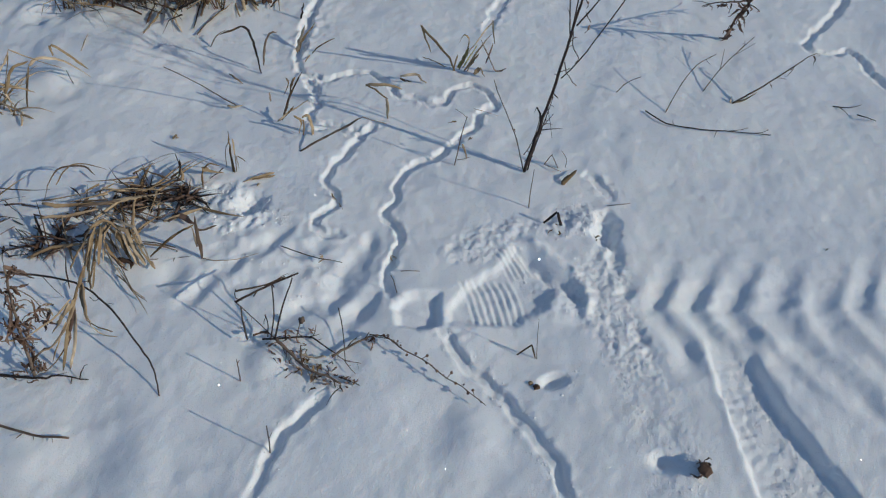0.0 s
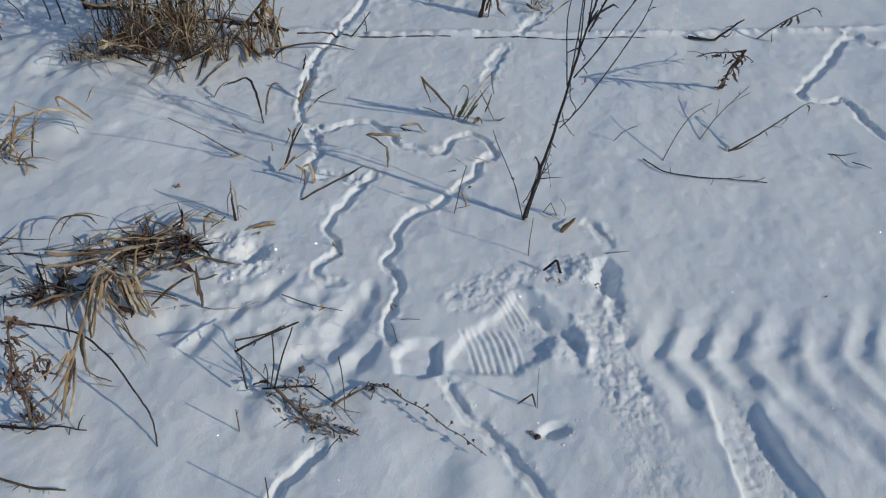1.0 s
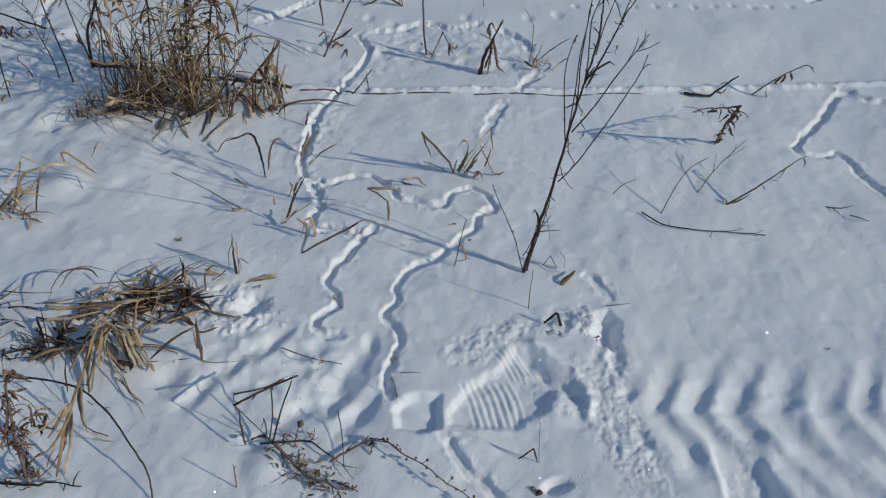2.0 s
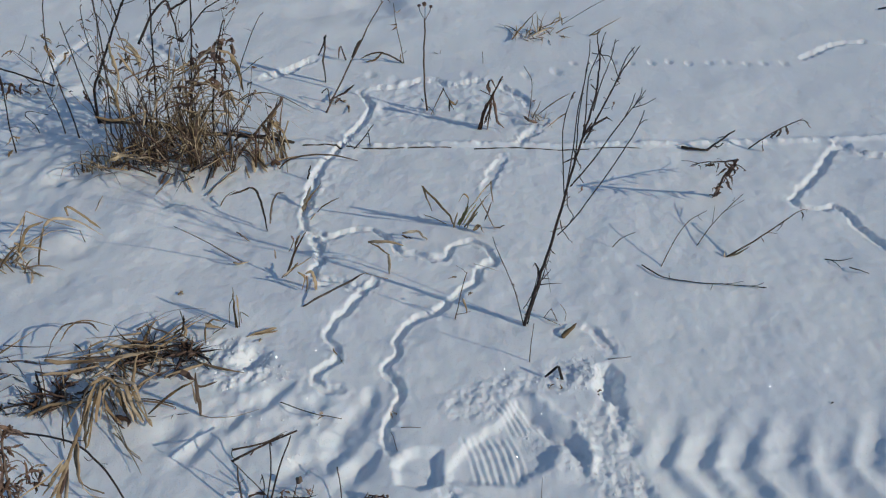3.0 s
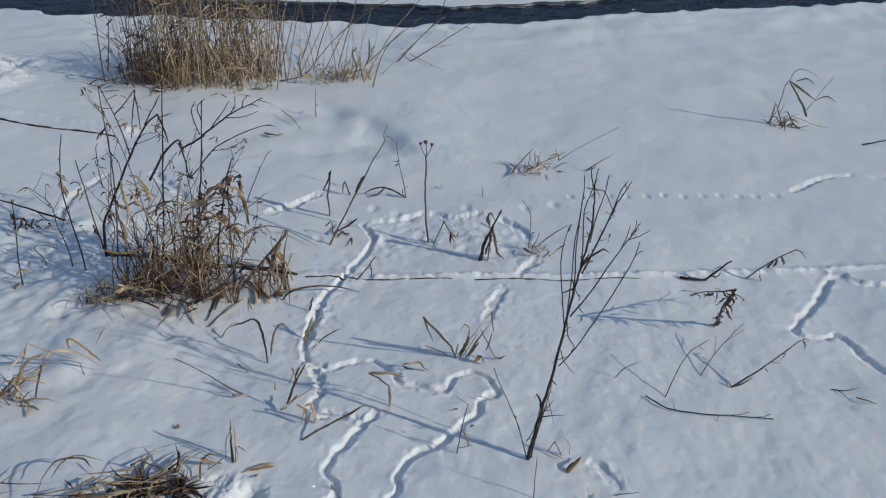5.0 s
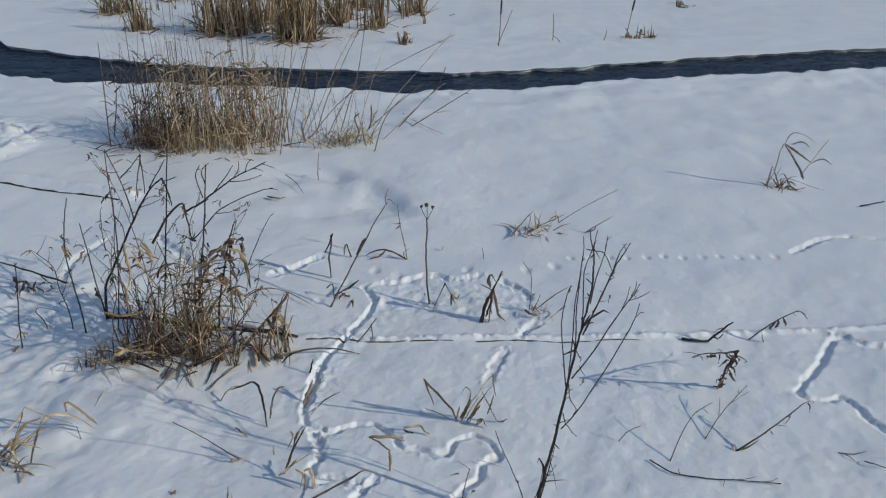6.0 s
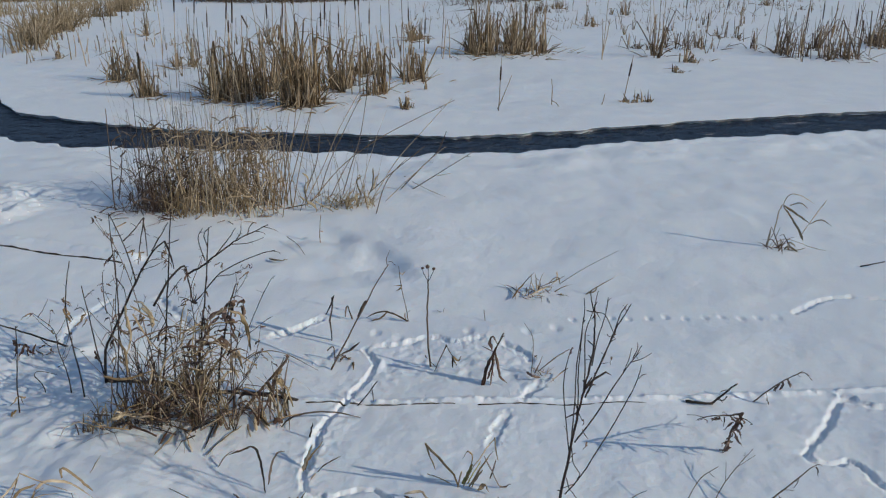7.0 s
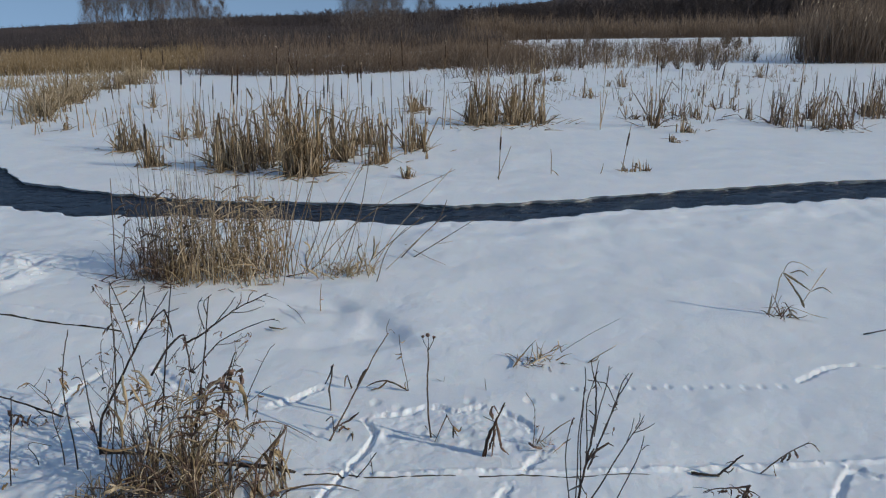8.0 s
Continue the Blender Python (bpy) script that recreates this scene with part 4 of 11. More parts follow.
part_of = stem(p, [(0.057, -0.009, 0.350), (0.064, -0.010, 0.323), (0.073, -0.011, 0.311), (0.081, -0.012, 0.298)], 0.0013, 0.0009, DARK, "twig")
part_of = stem(p, [(0.078, -0.012, 0.764), (0.096, -0.015, 0.761), (0.115, -0.017, 0.756), (0.135, -0.020, 0.716)], 0.0011, 0.0009, DARK, "twig")
part_of = stem(p, [(-0.006, 0.001, 0.058), (0.004, -0.001, 0.084), (0.015, -0.002, 0.127), (0.021, -0.003, 0.183)], 0.0013, 0.0009, DARK, "twig", knots=2)
part_of = stem(p, [(0.017, -0.003, 0.137), (0.035, -0.005, 0.167), (0.050, -0.008, 0.199)], 0.0011, 0.0007, DARK, "twig")
part_of = stem(p, [(0.036, -0.006, 0.212), (0.047, -0.007, 0.168), (0.056, -0.009, 0.123)], 0.0008, 0.0005, DARK, "twig")
part_of = stem(p, [(0.066, -0.010, 0.546), (0.077, -0.012, 0.515), (0.084, -0.013, 0.501)], 0.0013, 0.0009, DARK, "twig")
crumple(part_of, (0.081, -0.012, 0.298), 0.0228, LEAF, "leaf", seed=0)
crumple(part_of, (0.056, -0.008, 0.676), 0.0228, LEAF, "leaf", seed=0)
crumple(part_of, (0.139, -0.021, 0.714), 0.0228, LEAF, "leaf", seed=0)
crumple(part_of, (0.084, -0.013, 0.504), 0.0228, LEAF, "leaf", seed=0)
crumple(part_of, (-0.041, 0.006, 0.138), 0.0228, LEAF, "leaf", seed=0)
crumple(part_of, (0.122, -0.018, 0.712), 0.0228, LEAF, "leaf", seed=0)
crumple(part_of, (0.093, -0.014, 0.759), 0.0228, LEAF, "leaf", seed=0)
crumple(part_of, (0.096, -0.015, 0.449), 0.0228, LEAF, "leaf", seed=0)
crumple(part_of, (0.134, -0.020, 0.661), 0.0228, LEAF, "leaf", seed=0)

p = thing("dry_grass", "thin upright dry stalk standing in the snow", "grass", 0.210, 1.319)
part_of = stem(p, [(0.000, -0.000, -0.006), (-0.001, 0.000, 0.061), (-0.000, 0.000, 0.132)], 0.0014, 0.0009, BROWN, "stem")

p = thing("fallen_leaf", "curled tan leaf lying on the snow", "leaf", 0.319, 1.425)
blade(p, [(-0.017, -0.029, 0.004), (-0.004, -0.014, 0.020), (0.022, 0.017, 0.012)], 0.0076, 0.0057, HAY, "leaf")

p = thing("bent_grass", "bent dry grass blade beside the tall weed", "grass", 0.293, 1.462)
blade(p, [(0.003, -0.001, -0.001), (-0.017, 0.004, 0.044), (-0.034, 0.007, 0.005)], 0.0026, 0.0019, BROWN, "blade", sharp=True)
blade(p, [(-0.034, 0.007, 0.005), (-0.010, -0.014, 0.010), (0.009, -0.020, 0.004)], 0.0019, 0.0013, HAY, "blade")
part_of = stem(p, [(0.021, -0.004, 0.004), (0.020, -0.004, 0.036), (0.004, -0.001, 0.062)], 0.0009, 0.0007, HAY, "stem")

p = thing("umbel_weed", "dark dead umbel flower stalk with three seed heads", "weed", -0.061, 2.574)
part_of = stem(p, [(0.002, 0.000, -0.010), (-0.007, -0.000, 0.108), (-0.008, -0.000, 0.224), (-0.003, -0.000, 0.312), (-0.004, -0.000, 0.354)], 0.0037, 0.0026, BROWN, "main_stem", knots=1)
part_of = stem(p, [(-0.002, -0.000, 0.349), (-0.018, -0.000, 0.379), (-0.022, -0.000, 0.396)], 0.0013, 0.0012, DARK, "ray")
part_of = stem(p, [(-0.002, -0.000, 0.349), (-0.002, -0.000, 0.377), (-0.002, -0.000, 0.401)], 0.0013, 0.0012, DARK, "ray")
part_of = stem(p, [(-0.002, -0.000, 0.349), (0.012, 0.000, 0.377), (0.018, 0.000, 0.394)], 0.0013, 0.0012, DARK, "ray")
bud(part_of, (-0.022, -0.000, 0.401), 0.0056, LEAF, "seed_head", long=1.0)
bud(part_of, (-0.004, -0.000, 0.407), 0.0077, LEAF, "seed_head", long=1.0)
bud(part_of, (0.018, 0.000, 0.398), 0.0060, LEAF, "seed_head", long=1.0)
crumple(part_of, (-0.019, -0.000, 0.049), 0.0218, LEAF, "leaf", seed=0)

p = thing("leaning_weed", "thin leaning brown stalk of a dead weed", "weed", -0.430, 2.553)
part_of = stem(p, [(-0.005, -0.001, -0.007), (0.065, 0.011, 0.126), (0.133, 0.022, 0.252), (0.178, 0.029, 0.337), (0.224, 0.037, 0.407)], 0.0038, 0.0019, BROWN, "main_stem", knots=3)
part_of = stem(p, [(0.220, 0.036, 0.403), (0.217, 0.036, 0.428), (0.230, 0.038, 0.461)], 0.0015, 0.0010, BROWN, "twig")
part_of = stem(p, [(0.225, 0.037, 0.419), (0.236, 0.039, 0.418), (0.248, 0.041, 0.401)], 0.0012, 0.0010, BROWN, "twig")
blade(p, [(0.105, 0.017, 0.210), (0.121, 0.020, 0.244), (0.140, 0.023, 0.274)], 0.0055, 0.0046, BROWN, "leaf")

p = thing("fallen_leaf", "dark crumpled withered leaf on the snow", "leaf", -0.377, 2.628)
blade(p, [(-0.050, -0.009, 0.010), (-0.014, -0.010, 0.030), (0.016, -0.001, 0.040), (0.042, 0.044, 0.050)], 0.0075, 0.0065, LEAF, "leaf")
blade(p, [(0.000, 0.000, 0.007), (0.017, 0.002, -0.006), (0.032, -0.100, 0.012)], 0.0056, 0.0037, HAY, "leaf")
crumple(p, (-0.008, -0.006, 0.020), 0.0522, LEAF, "leaf", seed=0)
crumple(p, (-0.024, 0.000, 0.020), 0.0522, LEAF, "leaf", seed=1)
crumple(p, (-0.027, 0.005, 0.020), 0.0522, LEAF, "leaf", seed=2)
part_of = stem(p, [(-0.075, -0.011, 0.045), (-0.053, -0.007, 0.060), (-0.050, -0.007, 0.011)], 0.0025, 0.0020, DARK, "stalk")

p = thing("folded_reed", "dark broken reed folded over at its top", "reed", -0.458, 2.783)
blade(p, [(-0.000, -0.000, -0.005), (0.000, 0.000, 0.088), (0.017, 0.003, 0.193), (-0.020, -0.003, 0.114)], 0.0078, 0.0078, DARK, "blade", sharp=True)

p = thing("folded_reed", "small broken reed folded over at its top", "reed", -0.402, 2.984)
blade(p, [(-0.025, -0.003, 0.012), (-0.015, -0.002, 0.064), (0.002, 0.000, -0.000)], 0.0062, 0.0051, BROWN, "blade", sharp=True)

p = thing("arched_grass", "arched dry grass blade with its tip on the snow", "grass", -0.164, 2.962)
blade(p, [(0.014, 0.001, -0.006), (-0.037, -0.002, 0.027), (-0.083, -0.004, 0.047), (-0.126, -0.007, 0.045), (-0.172, -0.009, 0.023)], 0.0041, 0.0031, BROWN, "blade")
blade(p, [(-0.083, -0.004, 0.047), (-0.113, -0.006, 0.019), (-0.151, -0.008, 0.009)], 0.0041, 0.0031, HAY, "blade")

p = thing("thin_weed", "thin upright weed with a few pale leaves", "weed", -0.161, 2.962)
part_of = stem(p, [(0.002, 0.000, -0.005), (-0.010, -0.000, 0.083), (-0.024, -0.001, 0.155), (-0.032, -0.002, 0.253)], 0.0020, 0.0014, BROWN, "main_stem", knots=3)
crumple(part_of, (-0.023, -0.001, 0.165), 0.0407, HAY, "leaf", seed=0)
crumple(part_of, (-0.022, -0.001, 0.169), 0.0407, HAY, "leaf", seed=1)
crumple(part_of, (-0.029, -0.001, 0.224), 0.0326, HAY, "leaf", seed=0)
blade(p, [(-0.003, -0.000, -0.005), (-0.009, -0.000, 0.013), (-0.011, -0.001, 0.040)], 0.0051, 0.0041, HAY, "blade")

p = thing("bent_grass", "bent dry grass blade with a knee", "grass", -0.048, 2.540)
blade(p, [(-0.000, -0.000, -0.005), (0.047, 0.001, 0.112), (0.072, 0.001, 0.062), (0.072, 0.001, 0.014)], 0.0041, 0.0036, BROWN, "blade", sharp=True)
blade(p, [(0.072, 0.001, 0.062), (0.091, 0.001, 0.043), (0.103, 0.002, 0.062)], 0.0045, 0.0027, HAY, "blade")
crumple(p, (0.078, 0.001, 0.057), 0.0432, HAY, "leaf", seed=0)

p = thing("withered_herb", "dark brown withered herb with drooping leaves", "weed", 0.152, 2.428)
part_of = stem(p, [(-0.026, 0.002, -0.006), (-0.002, 0.000, 0.082), (0.025, -0.002, 0.147), (0.049, -0.003, 0.208)], 0.0050, 0.0025, LEAF, "main_stem", knots=3)
blade(p, [(-0.020, 0.001, -0.001), (-0.010, 0.001, 0.063), (0.012, -0.001, 0.124)], 0.0078, 0.0070, LEAF, "leaf")
blade(p, [(0.004, -0.000, -0.005), (0.010, -0.001, 0.059), (0.017, -0.001, 0.115)], 0.0070, 0.0052, LEAF, "leaf")
blade(p, [(0.027, -0.002, 0.163), (0.010, -0.001, 0.196), (0.003, -0.000, 0.173), (0.008, -0.001, 0.142)], 0.0070, 0.0061, LEAF, "leaf")
blade(p, [(0.020, -0.001, 0.133), (0.034, -0.002, 0.065), (0.039, -0.003, 0.037), (0.065, -0.004, 0.007)], 0.0052, 0.0035, LEAF, "leaf")
blade(p, [(0.017, -0.001, 0.106), (0.002, -0.000, 0.059), (-0.007, 0.000, 0.023)], 0.0070, 0.0044, LEAF, "leaf")
blade(p, [(0.023, -0.002, 0.152), (0.009, -0.001, 0.094), (0.015, -0.001, 0.036)], 0.0061, 0.0044, LEAF, "leaf")

p = thing("small_weed", "thin forked weed beside a curl of dry grass", "weed", 0.314, 2.509)
part_of = stem(p, [(-0.002, 0.000, -0.007), (0.002, -0.000, 0.072), (-0.002, 0.000, 0.148), (-0.032, 0.004, 0.201)], 0.0017, 0.0010, BROWN, "main_stem", knots=3)
crumple(part_of, (-0.005, 0.001, 0.153), 0.0216, LEAF, "leaf", seed=0)
crumple(part_of, (0.006, -0.001, 0.072), 0.0216, LEAF, "leaf", seed=0)
crumple(part_of, (0.018, -0.002, 0.073), 0.0216, LEAF, "leaf", seed=0)
crumple(part_of, (0.001, -0.000, 0.024), 0.0216, LEAF, "leaf", seed=0)

p = thing("grass_tuft", "small curled tuft of brown dry grass", "grass", 0.353, 2.480)
blade(p, [(-0.021, 0.003, 0.015), (0.036, -0.005, 0.074), (0.092, -0.014, 0.118)], 0.0022, 0.0018, HAY, "blade")
blade(p, [(0.019, -0.061, 0.012), (0.060, -0.009, 0.015), (0.089, -0.013, 0.041)], 0.0027, 0.0018, HAY, "blade")
blade(p, [(-0.031, 0.005, 0.007), (-0.013, 0.002, 0.051), (-0.005, 0.001, 0.080)], 0.0036, 0.0027, BROWN, "blade")
blade(p, [(-0.062, 0.012, 0.010), (-0.046, -0.034, 0.020), (-0.014, -0.029, 0.010)], 0.0054, 0.0036, LEAF, "blade")
sheaf(p, "loose_grass", HAY, 5, 26, ellipse(0.035, 0.03), (0.05, 0.10), (0.8, 1.5), (0.4, 1.4), 0.0016, apart=26)

p = thing("hooked_flower", "dead dark brown flower head hooked over on its stem", "weed", 0.872, 2.028)
part_of = stem(p, [(-0.002, 0.003, -0.002), (-0.021, -0.045, 0.087), (-0.027, -0.096, 0.171), (-0.027, -0.128, 0.220)], 0.0040, 0.0029, LEAF, "main_stem", knots=4)
part_of = stem(p, [(-0.027, -0.128, 0.220), (-0.034, -0.043, 0.157), (-0.045, 0.057, 0.090), (-0.050, 0.143, 0.018)], 0.0034, 0.0011, LEAF, "branch", knots=5)
part_of = stem(p, [(-0.047, 0.092, 0.062), (-0.058, 0.149, 0.034), (-0.076, 0.181, 0.016)], 0.0011, 0.0007, BROWN, "twig")
crumple(part_of, (-0.029, -0.116, 0.204), 0.0423, LEAF, "leaf", seed=0)
crumple(part_of, (-0.030, -0.114, 0.201), 0.0423, LEAF, "leaf", seed=1)
crumple(part_of, (-0.019, -0.098, 0.170), 0.0423, LEAF, "leaf", seed=0)
crumple(part_of, (-0.028, -0.100, 0.180), 0.0423, LEAF, "leaf", seed=1)
crumple(part_of, (-0.025, -0.085, 0.154), 0.0423, LEAF, "leaf", seed=0)
crumple(part_of, (-0.022, -0.076, 0.138), 0.0423, LEAF, "leaf", seed=1)
crumple(part_of, (-0.020, -0.063, 0.117), 0.0423, LEAF, "leaf", seed=0)
crumple(part_of, (-0.018, -0.075, 0.132), 0.0423, LEAF, "leaf", seed=1)
crumple(part_of, (-0.019, -0.096, 0.165), 0.0423, LEAF, "leaf", seed=0)
crumple(part_of, (-0.016, -0.093, 0.160), 0.0423, LEAF, "leaf", seed=1)
crumple(part_of, (-0.032, -0.087, 0.161), 0.0423, LEAF, "leaf", seed=0)
crumple(part_of, (-0.030, -0.097, 0.176), 0.0423, LEAF, "leaf", seed=1)
crumple(part_of, (-0.006, -0.031, 0.055), 0.0423, LEAF, "leaf", seed=0)
crumple(part_of, (-0.012, -0.028, 0.056), 0.0423, LEAF, "leaf", seed=1)
crumple(part_of, (-0.013, -0.024, 0.049), 0.0423, LEAF, "leaf", seed=0)
crumple(part_of, (-0.020, -0.023, 0.053), 0.0423, LEAF, "leaf", seed=1)
crumple(part_of, (0.001, -0.016, 0.025), 0.0423, LEAF, "leaf", seed=0)
crumple(part_of, (-0.004, -0.014, 0.026), 0.0423, LEAF, "leaf", seed=1)
crumple(part_of, (-0.007, -0.051, 0.088), 0.0423, LEAF, "leaf", seed=0)
crumple(part_of, (-0.015, -0.047, 0.088), 0.0423, LEAF, "leaf", seed=1)
crumple(part_of, (-0.029, -0.074, 0.173), 0.0358, LEAF, "leaf", seed=0)
crumple(part_of, (-0.035, -0.019, 0.137), 0.0358, LEAF, "leaf", seed=0)
crumple(part_of, (-0.039, 0.025, 0.107), 0.0358, LEAF, "leaf", seed=0)
crumple(part_of, (-0.042, 0.059, 0.080), 0.0358, LEAF, "leaf", seed=0)
crumple(part_of, (-0.036, 0.002, 0.120), 0.0358, LEAF, "leaf", seed=0)
crumple(part_of, (-0.046, 0.097, 0.052), 0.0358, LEAF, "leaf", seed=0)
crumple(part_of, (-0.031, -0.053, 0.160), 0.0358, LEAF, "leaf", seed=0)

p = thing("dark_stick", "dark forked stick sticking out of the snow", "stick", 0.904, 2.299)
part_of = stem(p, [(-0.003, 0.001, -0.005), (0.025, -0.010, 0.029), (0.050, -0.020, 0.067), (0.072, -0.029, 0.095)], 0.0044, 0.0025, DARK, "stem", knots=2)
part_of = stem(p, [(-0.080, 0.012, 0.004), (-0.042, -0.005, 0.008), (0.006, -0.010, 0.006)], 0.0058, 0.0037, WOOD, "branch")
part_of = stem(p, [(0.019, -0.008, 0.023), (0.037, -0.015, 0.023), (0.048, -0.019, 0.040)], 0.0024, 0.0019, DARK, "stem")

p = thing("arched_weed", "arched thin weed with hanging dark leaves", "weed", 1.057, 2.313)
part_of = stem(p, [(-0.002, 0.001, -0.005), (0.054, -0.025, 0.075), (0.101, -0.047, 0.128), (0.129, -0.060, 0.146), (0.153, -0.071, 0.124)], 0.0027, 0.0013, BROWN, "main_stem", knots=4)
blade(p, [(0.035, -0.016, 0.042), (0.040, -0.019, 0.021), (0.046, -0.021, -0.001)], 0.0045, 0.0036, LEAF, "leaf")
blade(p, [(0.087, -0.041, 0.113), (0.094, -0.044, 0.097), (0.097, -0.045, 0.082)], 0.0045, 0.0036, LEAF, "leaf")
blade(p, [(0.067, -0.031, 0.090), (0.058, -0.027, 0.071), (0.054, -0.025, 0.057)], 0.0045, 0.0036, LEAF, "leaf")
blade(p, [(0.075, -0.035, 0.099), (0.076, -0.035, 0.081), (0.069, -0.032, 0.066)], 0.0045, 0.0036, LEAF, "leaf")

p = thing("leaning_weed", "brown weed stem leaning low over the snow", "weed", 0.811, 1.724)
part_of = stem(p, [(-0.005, 0.002, -0.006), (0.062, 0.015, 0.037), (0.125, 0.033, 0.080), (0.177, 0.048, 0.118), (0.203, 0.052, 0.134)], 0.0030, 0.0010, BROWN, "main_stem", knots=5)
blade(p, [(0.009, 0.001, 0.004), (0.033, 0.003, 0.015), (0.064, 0.010, 0.034)], 0.0052, 0.0037, STRAW, "blade")
blade(p, [(-0.003, 0.001, -0.001), (-0.003, 0.009, 0.005), (0.001, 0.017, 0.014)], 0.0037, 0.0022, STRAW, "blade")
crumple(part_of, (0.198, 0.049, 0.129), 0.0295, LEAF, "leaf", seed=0)
crumple(part_of, (0.093, 0.022, 0.057), 0.0207, LEAF, "leaf", seed=0)

p = thing("dry_grass", "thin leaning dry stalk casting a long shadow", "grass", 0.616, 1.683)
part_of = stem(p, [(-0.001, 0.000, -0.004), (0.036, 0.047, 0.052), (0.078, 0.082, 0.099), (0.127, 0.093, 0.130)], 0.0015, 0.0010, BROWN, "stem", knots=1)

p = thing("dry_grass", "thin leaning dry stalk casting a long shadow", "grass", 0.743, 1.780)
part_of = stem(p, [(-0.001, 0.000, -0.002), (0.048, 0.054, 0.030), (0.103, 0.099, 0.063), (0.153, 0.133, 0.092)], 0.0015, 0.0009, BROWN, "stem", knots=1)
part_of = stem(p, [(0.093, 0.092, 0.057), (0.123, 0.104, 0.069), (0.155, 0.116, 0.083)], 0.0010, 0.0006, BROWN, "twig")
part_of = stem(p, [(0.054, 0.061, 0.034), (0.062, 0.085, 0.047), (0.070, 0.113, 0.063)], 0.0010, 0.0006, BROWN, "twig")
part_of = stem(p, [(0.106, 0.101, 0.065), (0.122, 0.112, 0.073), (0.128, 0.128, 0.083)], 0.0010, 0.0006, BROWN, "twig")

p = thing("dry_grass", "thin leaning dry stalk casting a long shadow", "grass", 0.492, 1.768)
part_of = stem(p, [(-0.001, 0.000, -0.002), (0.023, -0.007, 0.041), (0.054, -0.015, 0.066)], 0.0014, 0.0009, BROWN, "stem", knots=1)

p = thing("fallen_stick", "thin dark stick lying on the snow", "stick", 0.704, 1.629)
part_of = stem(p, [(-0.144, 0.055, 0.004), (-0.096, 0.001, 0.006), (-0.010, -0.022, 0.006), (0.081, -0.031, 0.006), (0.178, -0.043, 0.006)], 0.0021, 0.0012, DARK, "stem", knots=2)
part_of = stem(p, [(0.066, -0.028, 0.006), (0.088, -0.036, 0.016), (0.114, -0.034, 0.022)], 0.0010, 0.0007, DARK, "twig")
part_of = stem(p, [(0.132, -0.036, 0.006), (0.155, -0.034, 0.006), (0.171, -0.034, 0.016)], 0.0010, 0.0007, DARK, "twig")
part_of = stem(p, [(0.132, -0.036, 0.006), (0.154, -0.041, 0.006), (0.175, -0.045, 0.006)], 0.0010, 0.0007, DARK, "twig")

p = thing("fallen_twig", "small forked twig lying on the snow", "stick", 1.138, 1.730)
part_of = stem(p, [(-0.041, -0.010, 0.004), (0.001, -0.021, 0.008), (0.039, -0.009, 0.008)], 0.0016, 0.0008, DARK, "stem")
part_of = stem(p, [(-0.027, -0.013, 0.005), (-0.021, -0.034, 0.010), (-0.010, -0.046, 0.004)], 0.0013, 0.0008, DARK, "stem")

p = thing("fallen_twig", "small dark twig lying on the snow", "stick", 1.174, 1.669)
part_of = stem(p, [(-0.026, 0.007, 0.004), (-0.010, -0.014, 0.012), (0.018, -0.019, 0.004)], 0.0018, 0.0011, DARK, "stem")

p = thing("grass_tuft", "low tuft of pale bent grass on the snow", "grass", 0.409, 3.237)
blade(p, [(-0.096, -0.075, 0.012), (-0.084, 0.011, 0.015), (-0.087, 0.011, 0.034)], 0.0033, 0.0023, HAY, "blade")
blade(p, [(-0.114, -0.087, 0.012), (-0.060, 0.008, 0.030), (-0.006, 0.001, 0.101)], 0.0039, 0.0027, HAY, "blade")
blade(p, [(0.000, -0.000, -0.006), (-0.015, 0.002, 0.038), (-0.022, 0.003, 0.081)], 0.0055, 0.0039, STRAW, "blade")
blade(p, [(0.013, -0.002, -0.005), (0.002, -0.000, 0.047), (-0.003, 0.000, 0.093)], 0.0044, 0.0031, STRAW, "blade")
blade(p, [(0.008, -0.001, 0.000), (0.022, -0.003, 0.048), (-0.002, 0.000, 0.074)], 0.0033, 0.0023, HAY, "blade")
blade(p, [(0.065, -0.008, 0.037), (0.093, -0.012, 0.071), (0.092, -0.012, 0.108)], 0.0044, 0.0031, STRAW, "blade")
blade(p, [(0.023, -0.003, 0.029), (0.083, -0.011, 0.059), (0.131, -0.017, 0.089)], 0.0055, 0.0039, STRAW, "blade")
blade(p, [(0.109, -0.014, 0.045), (0.094, -0.012, 0.079), (0.059, -0.008, 0.050)], 0.0044, 0.0031, STRAW, "blade")
blade(p, [(-0.057, -0.063, 0.012), (-0.026, 0.003, 0.018), (0.013, -0.002, 0.001)], 0.0044, 0.0031, STRAW, "blade")
blade(p, [(-0.045, -0.063, 0.012), (0.036, -0.005, 0.024), (0.073, -0.010, 0.032)], 0.0044, 0.0031, STRAW, "blade")
part_of = stem(p, [(0.109, -0.014, 0.050), (0.224, -0.029, 0.137), (0.355, -0.046, 0.219)], 0.0015, 0.0009, BROWN, "stalk")

sheaf(p, "loose_grass", LEAF, 27, 22, ellipse(0.10, 0.06, -0.02, -0.02), (0.05, 0.13), (0.4, 1.5), (0.3, 1.8), 0.0022, 0.35, apart=22)
sheaf(p, "loose_grass", HAY, 28, 16, ellipse(0.12, 0.05, 0.02, -0.01), (0.05, 0.14), (0.5, 1.5), (0.3, 2.2), 0.0024, 0.3, apart=16)

